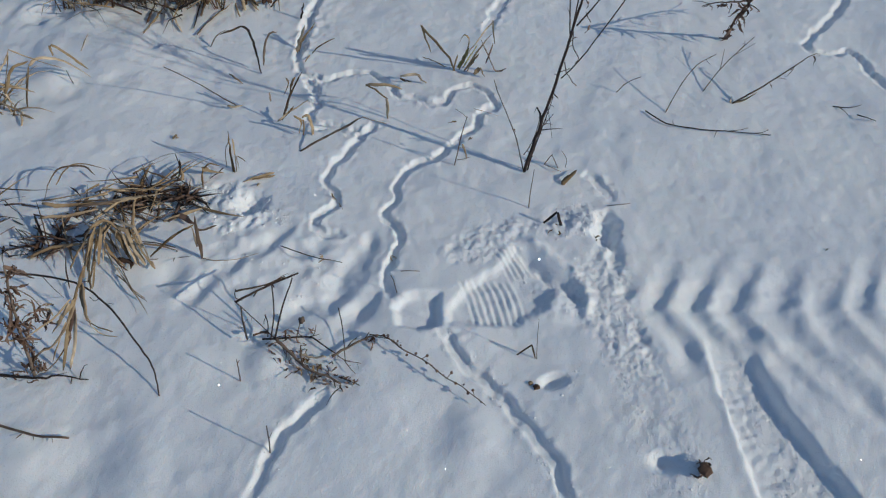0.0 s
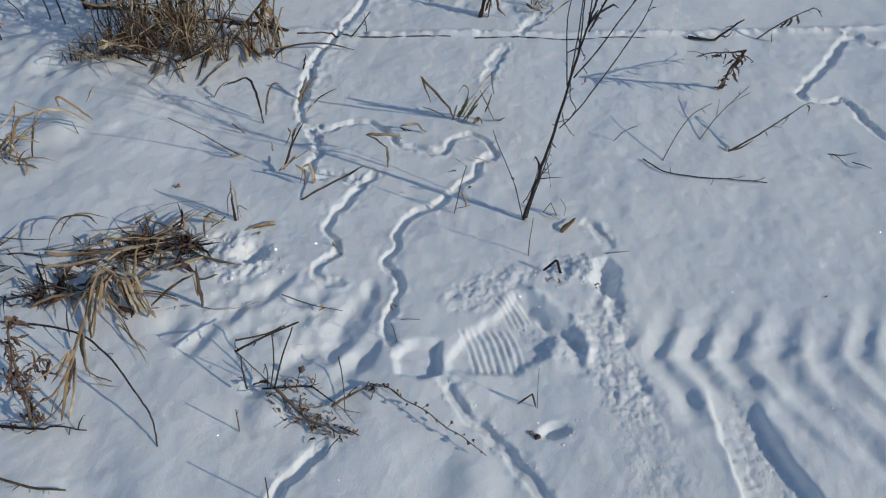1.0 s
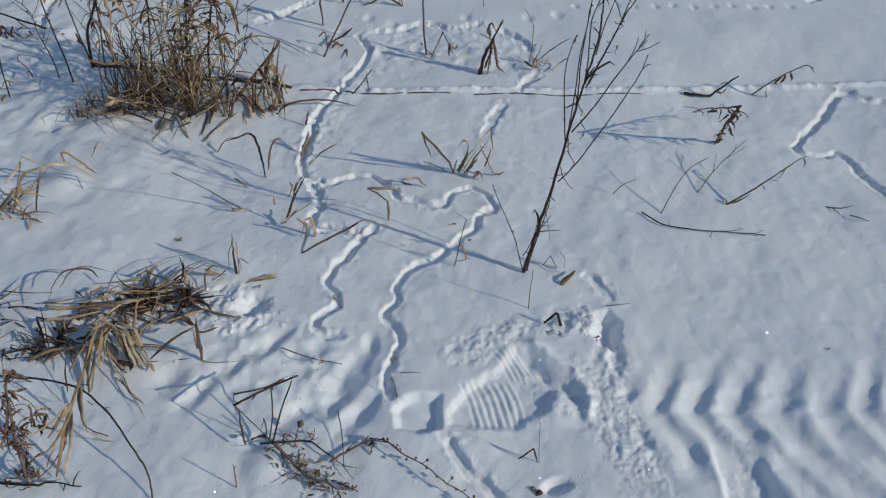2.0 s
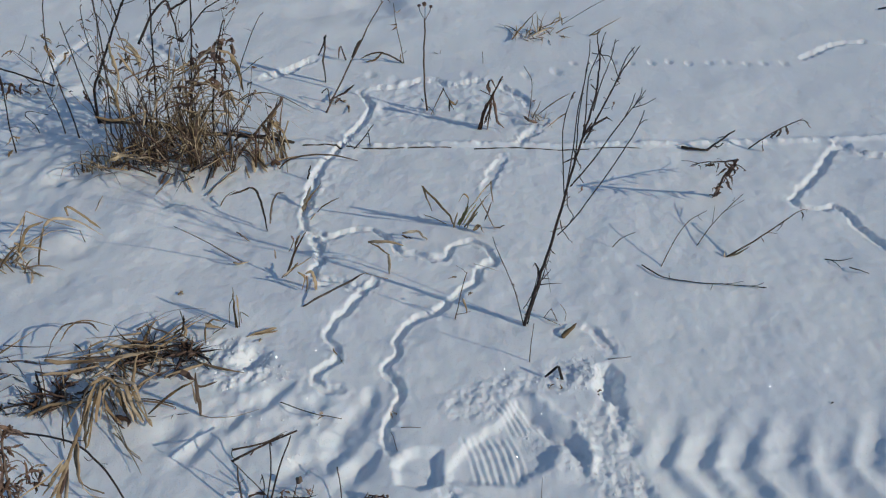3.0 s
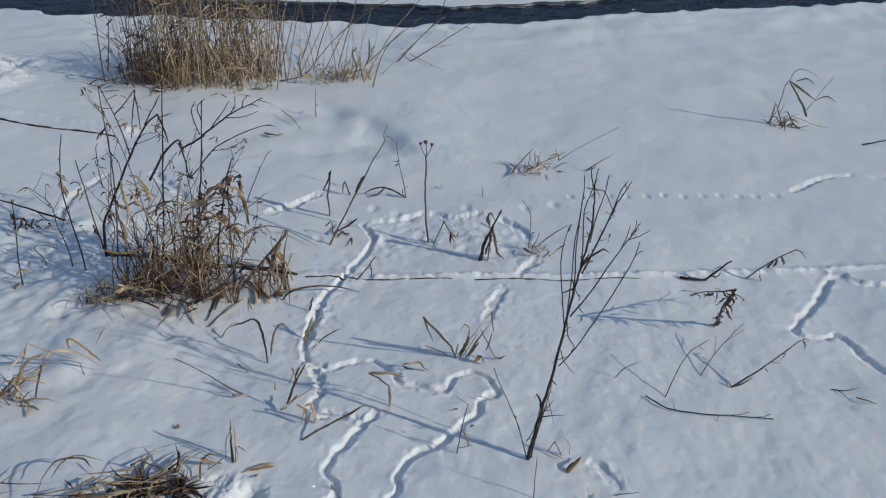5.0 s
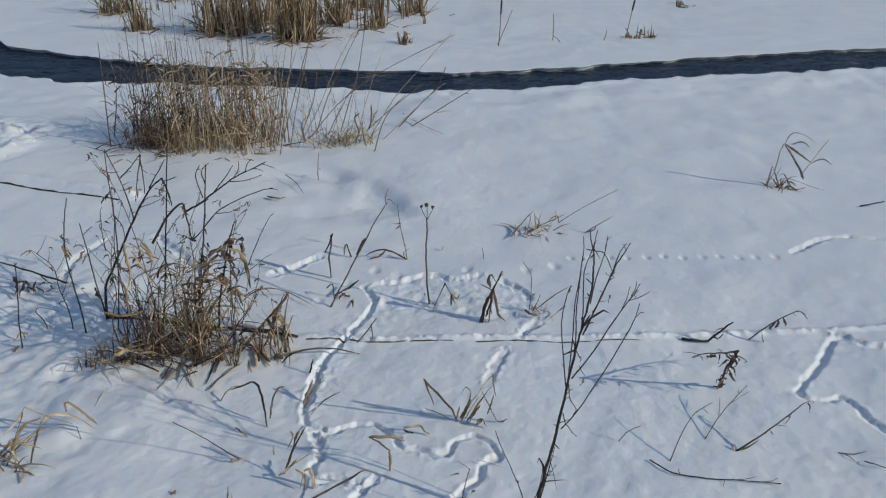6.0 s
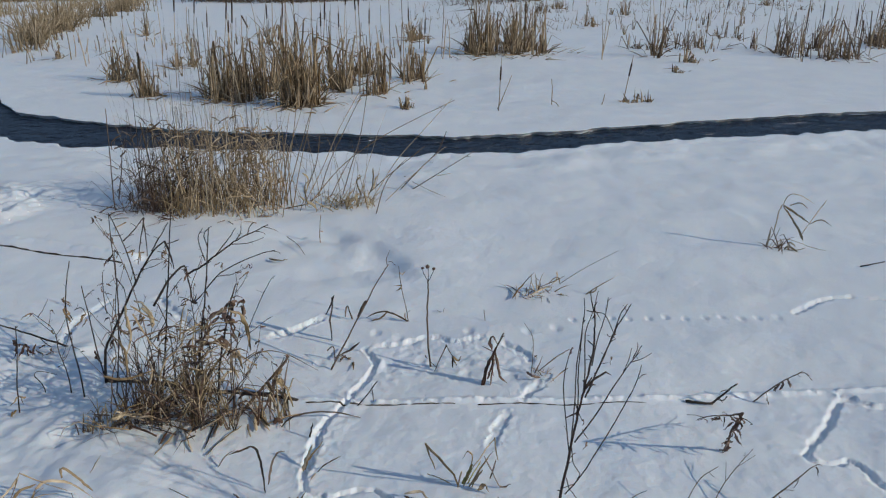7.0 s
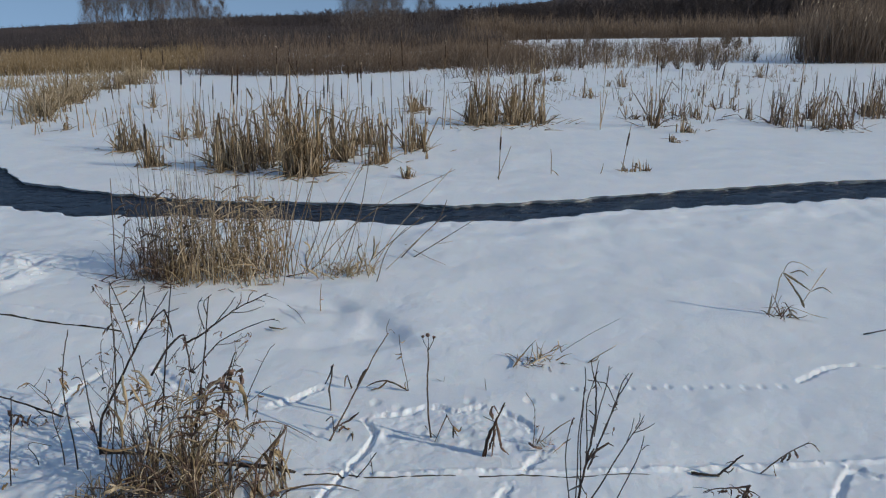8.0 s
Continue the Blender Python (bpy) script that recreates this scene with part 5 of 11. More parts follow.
p = thing("dry_grass", "thin stalk leaning over the snow", "grass", 0.648, 3.212)
blade(p, [(-0.017, 0.003, -0.007), (0.022, -0.004, 0.027), (0.111, -0.023, 0.097)], 0.0033, 0.0017, HAY, "blade")
blade(p, [(-0.001, 0.000, 0.005), (0.028, -0.006, 0.019), (0.033, -0.007, 0.039)], 0.0033, 0.0022, HAY, "blade")

p = thing("bent_sedge", "tall tuft of folded sedge blades standing alone", "sedge", 1.743, 3.758)
blade(p, [(-0.073, 0.034, -0.013), (-0.041, 0.019, 0.081), (-0.033, 0.016, 0.189), (-0.023, 0.011, 0.238)], 0.0047, 0.0041, STRAW, "blade")
blade(p, [(-0.021, 0.010, 0.233), (-0.007, 0.003, 0.284), (0.021, -0.010, 0.302), (0.066, -0.031, 0.287), (0.114, -0.053, 0.258)], 0.0047, 0.0034, STRAW, "blade")
blade(p, [(-0.021, 0.010, 0.233), (0.024, -0.011, 0.167), (0.073, -0.034, 0.092), (0.087, -0.041, 0.062)], 0.0061, 0.0054, STRAW, "blade")
blade(p, [(-0.015, 0.007, 0.234), (0.046, -0.022, 0.193), (0.104, -0.049, 0.151)], 0.0061, 0.0054, STRAW, "blade")
blade(p, [(0.008, -0.004, 0.237), (0.050, -0.024, 0.254), (0.085, -0.040, 0.232)], 0.0041, 0.0027, STRAW, "blade")
blade(p, [(0.072, -0.034, 0.077), (0.113, -0.053, 0.181), (0.157, -0.073, 0.286)], 0.0054, 0.0041, STRAW, "blade")
blade(p, [(-0.047, 0.022, -0.008), (-0.004, 0.002, 0.052), (0.049, -0.023, 0.053), (0.125, -0.059, 0.031), (0.188, -0.088, 0.022)], 0.0054, 0.0041, STRAW, "blade")
blade(p, [(0.104, -0.049, 0.151), (0.148, -0.069, 0.181), (0.193, -0.091, 0.155)], 0.0034, 0.0020, STRAW, "blade")
blade(p, [(-0.068, 0.032, -0.012), (-0.059, 0.028, 0.037), (-0.056, 0.026, 0.114)], 0.0054, 0.0041, STRAW, "blade")
blade(p, [(-0.059, 0.028, -0.011), (-0.036, 0.017, 0.044), (-0.017, 0.008, 0.114)], 0.0054, 0.0041, STRAW, "blade")
blade(p, [(-0.054, 0.025, -0.010), (-0.014, 0.007, 0.009), (0.006, -0.003, 0.051)], 0.0054, 0.0041, STRAW, "blade")
blade(p, [(0.025, -0.012, -0.002), (0.032, -0.015, 0.041), (0.060, -0.028, 0.023)], 0.0054, 0.0041, STRAW, "blade")
blade(p, [(0.013, -0.006, -0.004), (0.032, -0.015, 0.018), (0.073, -0.034, -0.005)], 0.0054, 0.0041, STRAW, "blade")
blade(p, [(-0.035, 0.017, -0.006), (0.059, -0.028, 0.005), (0.103, -0.048, 0.024)], 0.0054, 0.0041, STRAW, "blade")

sheaf(p, "loose_grass", LEAF, 29, 20, ellipse(0.09, 0.05, 0.01, 0.0), (0.05, 0.15), (0.3, 1.5), (0.2, 1.6), 0.0028, 0.3, apart=20)

p = thing("fallen_twig", "dark twig lying far out on the snow", "stick", 2.098, 3.538)
part_of = stem(p, [(-0.067, -0.024, 0.004), (-0.031, -0.042, 0.020), (0.044, -0.031, 0.030)], 0.0036, 0.0029, DARK, "stem")

p = thing("dry_grass", "short dry stalk in the open snow", "grass", -0.690, 4.004)
part_of = stem(p, [(0.002, 0.000, -0.006), (0.003, 0.001, 0.067), (0.014, 0.002, 0.156)], 0.0027, 0.0019, HAY, "stem", knots=1)
crumple(part_of, (0.006, 0.001, 0.067), 0.0426, HAY, "leaf", seed=0)

p = thing("fallen_twig", "thin stalk lying on the snow", "stick", -0.707, 3.901)
part_of = stem(p, [(-0.163, 0.110, 0.010), (-0.081, -0.037, 0.020), (-0.020, -0.156, 0.004)], 0.0022, 0.0014, BROWN, "stem")

p = thing("fallen_leaf", "dry leaf lying on the snow", "leaf", -0.845, 3.686)
blade(p, [(-0.055, -0.003, 0.010), (0.013, -0.058, 0.020), (0.041, -0.018, 0.010)], 0.0087, 0.0062, HAY, "leaf")

p = thing("dry_grass", "short thin dry stalk in the snow", "grass", 0.164, 2.961)
part_of = stem(p, [(0.002, -0.000, -0.003), (-0.001, 0.000, 0.026), (-0.004, 0.000, 0.052)], 0.0017, 0.0011, BROWN, "stem")

p = thing("bent_grass", "short bent grass blade", "grass", -0.012, 3.049)
blade(p, [(-0.029, -0.000, 0.011), (-0.000, -0.000, -0.005), (0.005, 0.000, 0.021)], 0.0026, 0.0021, HAY, "blade", sharp=True)

# ---- plants round the animal runs ----

p = thing("sedge_tuft", "tuft of folded sedge blades, green at the base", "sedge", 0.050, 1.860)
blade(p, [(-0.015, 0.003, -0.006), (-0.034, -0.022, 0.066), (-0.074, -0.044, 0.135), (-0.112, -0.066, 0.199), (-0.102, -0.046, 0.143), (-0.085, -0.025, 0.081)], 0.0036, 0.0029, STRAW, "blade", sharp=True)
blade(p, [(-0.005, -0.001, 0.003), (0.023, -0.036, 0.099), (0.051, -0.061, 0.170), (0.078, -0.082, 0.226), (0.090, -0.048, 0.128)], 0.0043, 0.0029, STRAW, "blade", sharp=True)
blade(p, [(-0.005, -0.003, 0.008), (0.014, -0.033, 0.094), (0.018, -0.051, 0.144), (0.005, -0.057, 0.163), (-0.009, -0.044, 0.128)], 0.0032, 0.0022, HAY, "blade")
blade(p, [(0.011, -0.002, 0.003), (0.044, -0.033, 0.090), (0.078, -0.063, 0.171)], 0.0036, 0.0025, STRAW, "blade")
blade(p, [(0.052, -0.053, 0.146), (0.079, -0.028, 0.071), (0.103, -0.007, 0.008), (0.132, -0.011, 0.018)], 0.0032, 0.0025, BROWN, "blade")
blade(p, [(-0.024, 0.004, -0.010), (-0.016, -0.015, 0.045), (-0.011, -0.027, 0.077)], 0.0029, 0.0022, STRAW, "blade")
blade(p, [(-0.005, -0.005, 0.014), (0.003, -0.016, 0.046), (0.020, -0.039, 0.109)], 0.0065, 0.0043, GREEN, "green_blade", label="blade still green at its foot")
blade(p, [(0.004, -0.005, 0.014), (0.022, -0.025, 0.068), (0.042, -0.046, 0.125)], 0.0043, 0.0029, GREEN, "green_blade")
blade(p, [(-0.111, 0.052, 0.010), (-0.074, 0.018, 0.020), (-0.041, 0.011, 0.005)], 0.0032, 0.0025, STRAW, "blade")
blade(p, [(0.084, -0.050, 0.132), (0.078, -0.032, 0.084), (0.071, -0.016, 0.039)], 0.0025, 0.0022, BROWN, "blade")
blade(p, [(0.018, 0.002, -0.007), (0.031, -0.014, 0.037), (0.049, -0.031, 0.083)], 0.0036, 0.0029, STRAW, "blade")
blade(p, [(0.037, -0.026, 0.010), (0.055, -0.025, 0.030), (0.069, -0.032, 0.005)], 0.0086, 0.0072, HAY, "leaf")

p = thing("folded_reed", "broken reed blade folded sharply over the snow", "reed", -0.154, 1.643)
blade(p, [(-0.000, -0.000, -0.002), (0.002, 0.000, 0.034), (0.002, 0.000, 0.069)], 0.0053, 0.0053, STRAW, "blade")
blade(p, [(0.004, 0.000, 0.067), (-0.021, -0.002, 0.091), (-0.049, -0.004, 0.117)], 0.0060, 0.0060, HAY, "blade")
blade(p, [(-0.051, -0.004, 0.115), (-0.002, -0.000, 0.114), (0.044, 0.004, 0.097)], 0.0053, 0.0033, STRAW, "blade")

p = thing("folded_reed", "pale folded blade lying on the snow", "reed", -0.072, 1.804)
blade(p, [(-0.050, -0.013, 0.030), (-0.003, -0.008, 0.030), (0.021, -0.012, 0.004)], 0.0063, 0.0049, STRAW, "blade", sharp=True)
blade(p, [(-0.051, -0.012, 0.025), (-0.035, -0.005, 0.012), (-0.019, -0.000, 0.004)], 0.0042, 0.0021, BROWN, "blade")

p = thing("bent_grass", "long brown blade leaning over an animal run", "grass", -0.378, 1.508)
blade(p, [(-0.003, -0.001, -0.003), (0.069, 0.017, 0.033), (0.124, 0.030, 0.059), (0.169, 0.041, 0.082)], 0.0032, 0.0029, BROWN, "blade")
blade(p, [(0.169, 0.041, 0.082), (0.196, 0.047, 0.065), (0.229, 0.055, 0.049)], 0.0026, 0.0016, HAY, "blade")

p = thing("small_weed", "thin twiggy weed with dry leaf scraps", "weed", 0.030, 1.463)
part_of = stem(p, [(-0.003, 0.000, -0.010), (0.007, -0.000, 0.060), (0.014, -0.000, 0.112), (0.025, -0.001, 0.164)], 0.0015, 0.0011, BROWN, "main_stem", knots=2)
part_of = stem(p, [(0.025, -0.001, 0.160), (0.015, -0.001, 0.172), (-0.004, 0.000, 0.187)], 0.0008, 0.0005, BROWN, "twig")
part_of = stem(p, [(0.002, -0.000, 0.018), (0.020, -0.001, 0.023), (0.037, -0.001, 0.030)], 0.0010, 0.0007, BROWN, "twig")
blade(p, [(0.015, -0.001, 0.074), (0.022, -0.001, 0.051), (0.028, -0.001, 0.023)], 0.0031, 0.0025, STRAW, "leaf")
crumple(part_of, (-0.001, 0.000, 0.148), 0.0225, HAY, "leaf", seed=0)
crumple(part_of, (0.036, -0.001, 0.094), 0.0200, HAY, "leaf", seed=0)
crumple(part_of, (0.040, -0.001, 0.096), 0.0200, HAY, "leaf", seed=1)

p = thing("dry_grass", "thin dry blade lying on the snow", "grass", 0.133, 1.674)
blade(p, [(-0.050, 0.009, 0.010), (-0.020, -0.011, 0.015), (0.018, -0.016, 0.004)], 0.0024, 0.0013, HAY, "blade")

p = thing("fallen_leaf", "narrow tan leaf lying on the snow", "leaf", 0.323, 1.431)
blade(p, [(-0.019, -0.024, 0.004), (-0.007, -0.015, 0.015), (0.016, 0.013, 0.010)], 0.0063, 0.0056, HAY, "leaf")

p = thing("broken_reed", "dark broken reed at the edge of the boot print", "reed", 0.280, 1.258)
blade(p, [(-0.040, 0.010, -0.005), (-0.010, 0.002, 0.046), (0.003, -0.001, -0.003)], 0.0041, 0.0035, DARK, "blade", sharp=True)
crumple(p, (-0.007, -0.027, 0.012), 0.0235, HAY, "leaf", seed=0)
crumple(p, (-0.008, 0.002, -0.001), 0.0235, HAY, "leaf", seed=1)
crumple(p, (-0.007, 0.002, 0.003), 0.0235, HAY, "leaf", seed=2)

p = thing("dry_grass", "thin reddish stalk beside the boot print", "grass", 0.196, 0.892)
part_of = stem(p, [(0.001, -0.000, -0.002), (-0.005, 0.001, 0.069), (-0.010, 0.002, 0.149)], 0.0008, 0.0005, BROWN, "stem")
blade(p, [(-0.002, 0.001, -0.001), (-0.014, 0.004, 0.050), (-0.046, 0.012, -0.010)], 0.0021, 0.0016, BROWN, "blade", sharp=True)

p = thing("dry_grass", "thin dry stalk lying on the snow", "grass", 0.442, 1.335)
part_of = stem(p, [(-0.038, -0.010, 0.006), (-0.011, -0.011, 0.012), (0.020, -0.005, 0.010)], 0.0010, 0.0007, BROWN, "stem")

p = thing("dry_grass", "short dry stalk lying by the boot heel", "grass", -0.077, 1.112)
part_of = stem(p, [(-0.022, -0.006, 0.008), (0.000, -0.008, 0.012), (0.022, -0.006, 0.008)], 0.0011, 0.0009, BROWN, "stem")

p = thing("dry_grass", "short dry stalk leaning into an animal run", "grass", -0.107, 1.053)
part_of = stem(p, [(0.002, 0.000, -0.005), (-0.005, -0.000, 0.047), (-0.010, -0.001, 0.068)], 0.0009, 0.0008, BROWN, "stem")
crumple(part_of, (-0.016, 0.110, 0.000), 0.0217, HAY, "leaf", seed=0)
crumple(part_of, (-0.020, 0.112, 0.000), 0.0217, HAY, "leaf", seed=1)
crumple(part_of, (-0.027, 0.114, 0.000), 0.0217, HAY, "leaf", seed=2)

p = thing("fallen_leaf", "dark scrap of dead leaf in the boot's toe hole", "leaf", 0.368, 1.222)
crumple(p, (0.0, 0.0, 0.006), 0.028, DARK, "leaf", seed=3)
crumple(p, (0.008, 0.010, 0.006), 0.022, LEAF, "leaf", seed=4)

p = thing("fallen_leaf", "brown scrap of dead leaf in trodden snow", "leaf", 0.261, 1.238)
crumple(p, (0.0, 0.0, 0.008), 0.026, LEAF, "leaf", seed=5)

p = thing("fallen_leaf", "tiny dark seed husk on smooth snow", "leaf", 0.914, 1.192)
crumple(p, (0.0, 0.0, 0.004), 0.014, DARK, "leaf", seed=6)

p = thing("dead_seed_head", "dark dried seed head lying in trodden snow", "seed head", 0.498, 0.634)
bud(p, (-0.004, 0.000, 0.015), 0.0130, LEAF, "core", long=1.0)
crumple(p, (-0.011, -0.011, 0.020), 0.0322, LEAF, "leaf", seed=0)
crumple(p, (-0.014, 0.006, 0.020), 0.0322, LEAF, "leaf", seed=1)
crumple(p, (0.005, 0.005, 0.020), 0.0322, LEAF, "leaf", seed=2)
crumple(p, (-0.000, 0.008, 0.020), 0.0322, LEAF, "leaf", seed=3)
crumple(p, (-0.011, 0.004, 0.020), 0.0322, LEAF, "leaf", seed=4)
crumple(p, (-0.002, -0.002, 0.020), 0.0322, LEAF, "leaf", seed=5)
crumple(p, (0.004, 0.004, 0.020), 0.0322, LEAF, "leaf", seed=6)
crumple(p, (-0.011, -0.002, 0.020), 0.0322, LEAF, "leaf", seed=7)

p = thing("soil_clod", "dark soil crumb at the bottom of a hole", "soil", 0.188, 0.823)
bud(p, (0.002, 0.000, 0.000), 0.0072, LEAF, "crumb", long=1.0)
bud(p, (-0.009, 0.009, 0.000), 0.0048, HAY, "crumb", long=1.0)

p = thing("fallen_stick", "thin dark stick with a dry leaf lying on lumpy snow", "stick", -0.298, 1.156)
part_of = stem(p, [(-0.084, 0.027, 0.010), (-0.008, -0.019, 0.030), (0.063, -0.021, 0.010)], 0.0014, 0.0010, DARK, "stem", knots=1)
crumple(part_of, (0.025, -0.019, 0.020), 0.0318, HAY, "leaf", seed=0)
crumple(part_of, (0.018, -0.019, 0.020), 0.0318, HAY, "leaf", seed=1)

p = thing("fallen_stalk", "long thin stalk leaning over the snow", "grass", -0.568, 1.695)
part_of = stem(p, [(0.002, 0.001, -0.005), (-0.044, -0.015, 0.051), (-0.089, -0.029, 0.106), (-0.150, -0.049, 0.169)], 0.0017, 0.0011, BROWN, "stem")
blade(p, [(-0.027, -0.012, 0.010), (-0.006, -0.017, 0.010), (0.015, -0.005, 0.008)], 0.0035, 0.0021, STRAW, "blade")

p = thing("dry_grass", "short dark blade lying on the snow", "grass", -0.591, 1.814)
blade(p, [(-0.017, -0.008, 0.030), (0.000, -0.015, 0.020), (0.019, -0.018, 0.002)], 0.0029, 0.0022, BROWN, "blade")

p = thing("fallen_leaf", "small dark dry leaf on the snow", "leaf", -0.711, 1.570)
crumple(p, (0.006, -0.010, 0.010), 0.0328, HAY, "leaf", seed=0)
crumple(p, (0.003, -0.016, 0.010), 0.0328, HAY, "leaf", seed=1)

p = thing("arched_sedge", "two arched dark sedge blades", "sedge", -0.524, 1.845)
blade(p, [(-0.002, -0.001, -0.004), (-0.003, -0.001, 0.066), (-0.008, -0.002, 0.123), (-0.023, -0.007, 0.164), (-0.057, -0.016, 0.156), (-0.088, -0.024, 0.147)], 0.0044, 0.0029, BROWN, "blade")
blade(p, [(-0.172, 0.116, 0.000), (-0.148, 0.125, 0.034), (-0.118, 0.135, 0.051)], 0.0029, 0.0022, BROWN, "blade")
blade(p, [(0.007, 0.002, 0.026), (0.020, 0.006, 0.086), (0.039, 0.011, 0.127), (0.060, 0.017, 0.127)], 0.0037, 0.0022, BROWN, "blade")

p = thing("bent_sedge", "tuft of bent straw-coloured sedge", "sedge", -1.155, 1.672)
blade(p, [(-0.028, -0.019, 0.036), (0.006, 0.004, 0.121), (0.030, 0.021, 0.181)], 0.0030, 0.0021, HAY, "blade")
blade(p, [(0.030, 0.021, 0.181), (0.063, 0.043, 0.136), (0.113, 0.078, 0.080)], 0.0027, 0.0019, HAY, "blade")
blade(p, [(-0.016, -0.011, 0.062), (0.017, 0.011, 0.123), (0.056, 0.038, 0.132)], 0.0046, 0.0032, STRAW, "blade")
blade(p, [(0.012, 0.008, -0.001), (0.034, 0.023, 0.069), (0.053, 0.036, 0.119)], 0.0046, 0.0032, STRAW, "blade")
blade(p, [(0.053, 0.036, 0.119), (0.077, 0.053, 0.130), (0.121, 0.084, 0.098), (0.164, 0.113, 0.022)], 0.0046, 0.0032, STRAW, "blade")
blade(p, [(0.108, 0.074, 0.124), (0.112, 0.078, 0.154), (0.143, 0.099, 0.095), (0.164, 0.113, 0.050)], 0.0038, 0.0027, STRAW, "blade")
blade(p, [(-0.024, -0.017, 0.024), (-0.015, -0.011, -0.001), (0.053, -0.053, 0.012)], 0.0046, 0.0032, STRAW, "blade")
blade(p, [(-0.016, -0.011, 0.096), (0.010, 0.007, 0.067), (0.040, 0.027, 0.037)], 0.0046, 0.0032, STRAW, "blade")
blade(p, [(-0.017, -0.012, 0.078), (-0.015, -0.010, 0.038), (-0.019, -0.013, 0.011)], 0.0061, 0.0043, STRAW, "blade")
blade(p, [(0.014, -0.037, 0.012), (0.028, -0.067, 0.012), (0.030, -0.082, 0.012)], 0.0030, 0.0021, HAY, "blade")
blade(p, [(-0.033, -0.023, 0.048), (-0.010, -0.007, 0.006), (0.021, -0.037, 0.012)], 0.0038, 0.0027, STRAW, "blade")
blade(p, [(0.030, 0.020, 0.071), (0.041, 0.028, 0.094), (0.049, 0.034, 0.113)], 0.0038, 0.0027, STRAW, "blade")
blade(p, [(-0.032, -0.022, 0.086), (0.001, 0.001, 0.077), (0.030, 0.020, 0.071)], 0.0046, 0.0032, STRAW, "blade")
blade(p, [(-0.021, -0.014, 0.117), (0.005, 0.003, 0.140), (0.028, 0.019, 0.173)], 0.0038, 0.0027, STRAW, "blade")
sheaf(p, "loose_grass", HAY, 15, 24, ellipse(0.07, 0.05, -0.06, 0.0), (0.08, 0.2), (0.4, 1.4), (0.3, 1.5), 0.0028, 0.3, apart=24)

p = thing("dry_grass", "short thin stalk in the snow", "grass", -1.045, 1.778)
part_of = stem(p, [(0.000, 0.000, -0.004), (-0.002, -0.001, 0.021), (-0.003, -0.001, 0.045)], 0.0013, 0.0008, BROWN, "stem")

p = thing("short_reeds", "short broken reed stubs beside an animal run", "reed", -0.407, 1.627)
blade(p, [(-0.040, -0.010, 0.008), (-0.002, -0.001, 0.036), (0.047, 0.011, 0.066)], 0.0054, 0.0038, STRAW, "blade")
blade(p, [(-0.033, -0.008, 0.011), (-0.007, -0.002, 0.037), (0.007, 0.002, 0.054)], 0.0034, 0.0024, HAY, "blade")
blade(p, [(-0.012, -0.003, 0.096), (0.003, 0.001, 0.130), (0.000, 0.000, 0.149)], 0.0040, 0.0028, BROWN, "blade")
blade(p, [(0.004, 0.001, 0.093), (0.014, 0.003, 0.128), (0.023, 0.005, 0.148)], 0.0040, 0.0028, HAY, "blade")
blade(p, [(-0.047, -0.011, 0.080), (-0.047, -0.011, 0.099), (-0.047, -0.011, 0.110)], 0.0027, 0.0019, BROWN, "blade")
blade(p, [(-0.028, -0.007, 0.012), (0.005, 0.001, 0.093), (0.042, 0.010, 0.159)], 0.0034, 0.0024, BROWN, "blade")

p = thing("short_reeds", "short bent reed stubs beside an animal run", "reed", -0.363, 1.573)
blade(p, [(-0.021, -0.005, 0.008), (-0.011, -0.003, 0.050), (-0.027, -0.006, 0.072)], 0.0039, 0.0028, STRAW, "blade")
blade(p, [(-0.012, -0.003, -0.004), (-0.005, -0.001, 0.045), (-0.015, -0.003, 0.056)], 0.0033, 0.0023, HAY, "blade")
blade(p, [(0.015, 0.003, -0.007), (0.013, 0.003, 0.037), (0.008, 0.002, 0.066), (-0.007, -0.002, 0.061)], 0.0046, 0.0032, STRAW, "blade")

p = thing("reed_stub", "yellow leaf standing in an animal run", "reed", -0.439, 1.962)
blade(p, [(-0.003, -0.001, 0.000), (0.011, 0.002, 0.048), (0.033, 0.007, 0.093)], 0.0091, 0.0063, STRAW, "blade")
blade(p, [(0.006, 0.001, 0.005), (0.022, 0.005, 0.047), (0.063, 0.014, 0.099)], 0.0038, 0.0026, STRAW, "blade")

p = thing("reed_stub", "short dark reed stub", "reed", -0.440, 2.106)
blade(p, [(-0.004, -0.001, -0.006), (0.005, 0.001, 0.030), (0.012, 0.002, 0.053)], 0.0047, 0.0033, DARK, "blade")

p = thing("dry_grass", "thin dry blade in the snow", "grass", -0.388, 1.935)
blade(p, [(-0.006, -0.001, -0.005), (0.022, 0.004, 0.023), (0.069, 0.013, 0.045)], 0.0022, 0.0016, HAY, "blade")
blade(p, [(-0.014, -0.057, 0.012), (-0.005, -0.001, -0.003), (0.014, 0.003, -0.004)], 0.0022, 0.0016, HAY, "blade")

p = thing("fallen_leaf", "yellow leaf lying in an animal run", "grass", -0.265, 1.347)
blade(p, [(-0.010, -0.002, 0.026), (-0.002, -0.000, -0.004), (0.017, -0.041, 0.012)], 0.0036, 0.0025, STRAW, "blade")

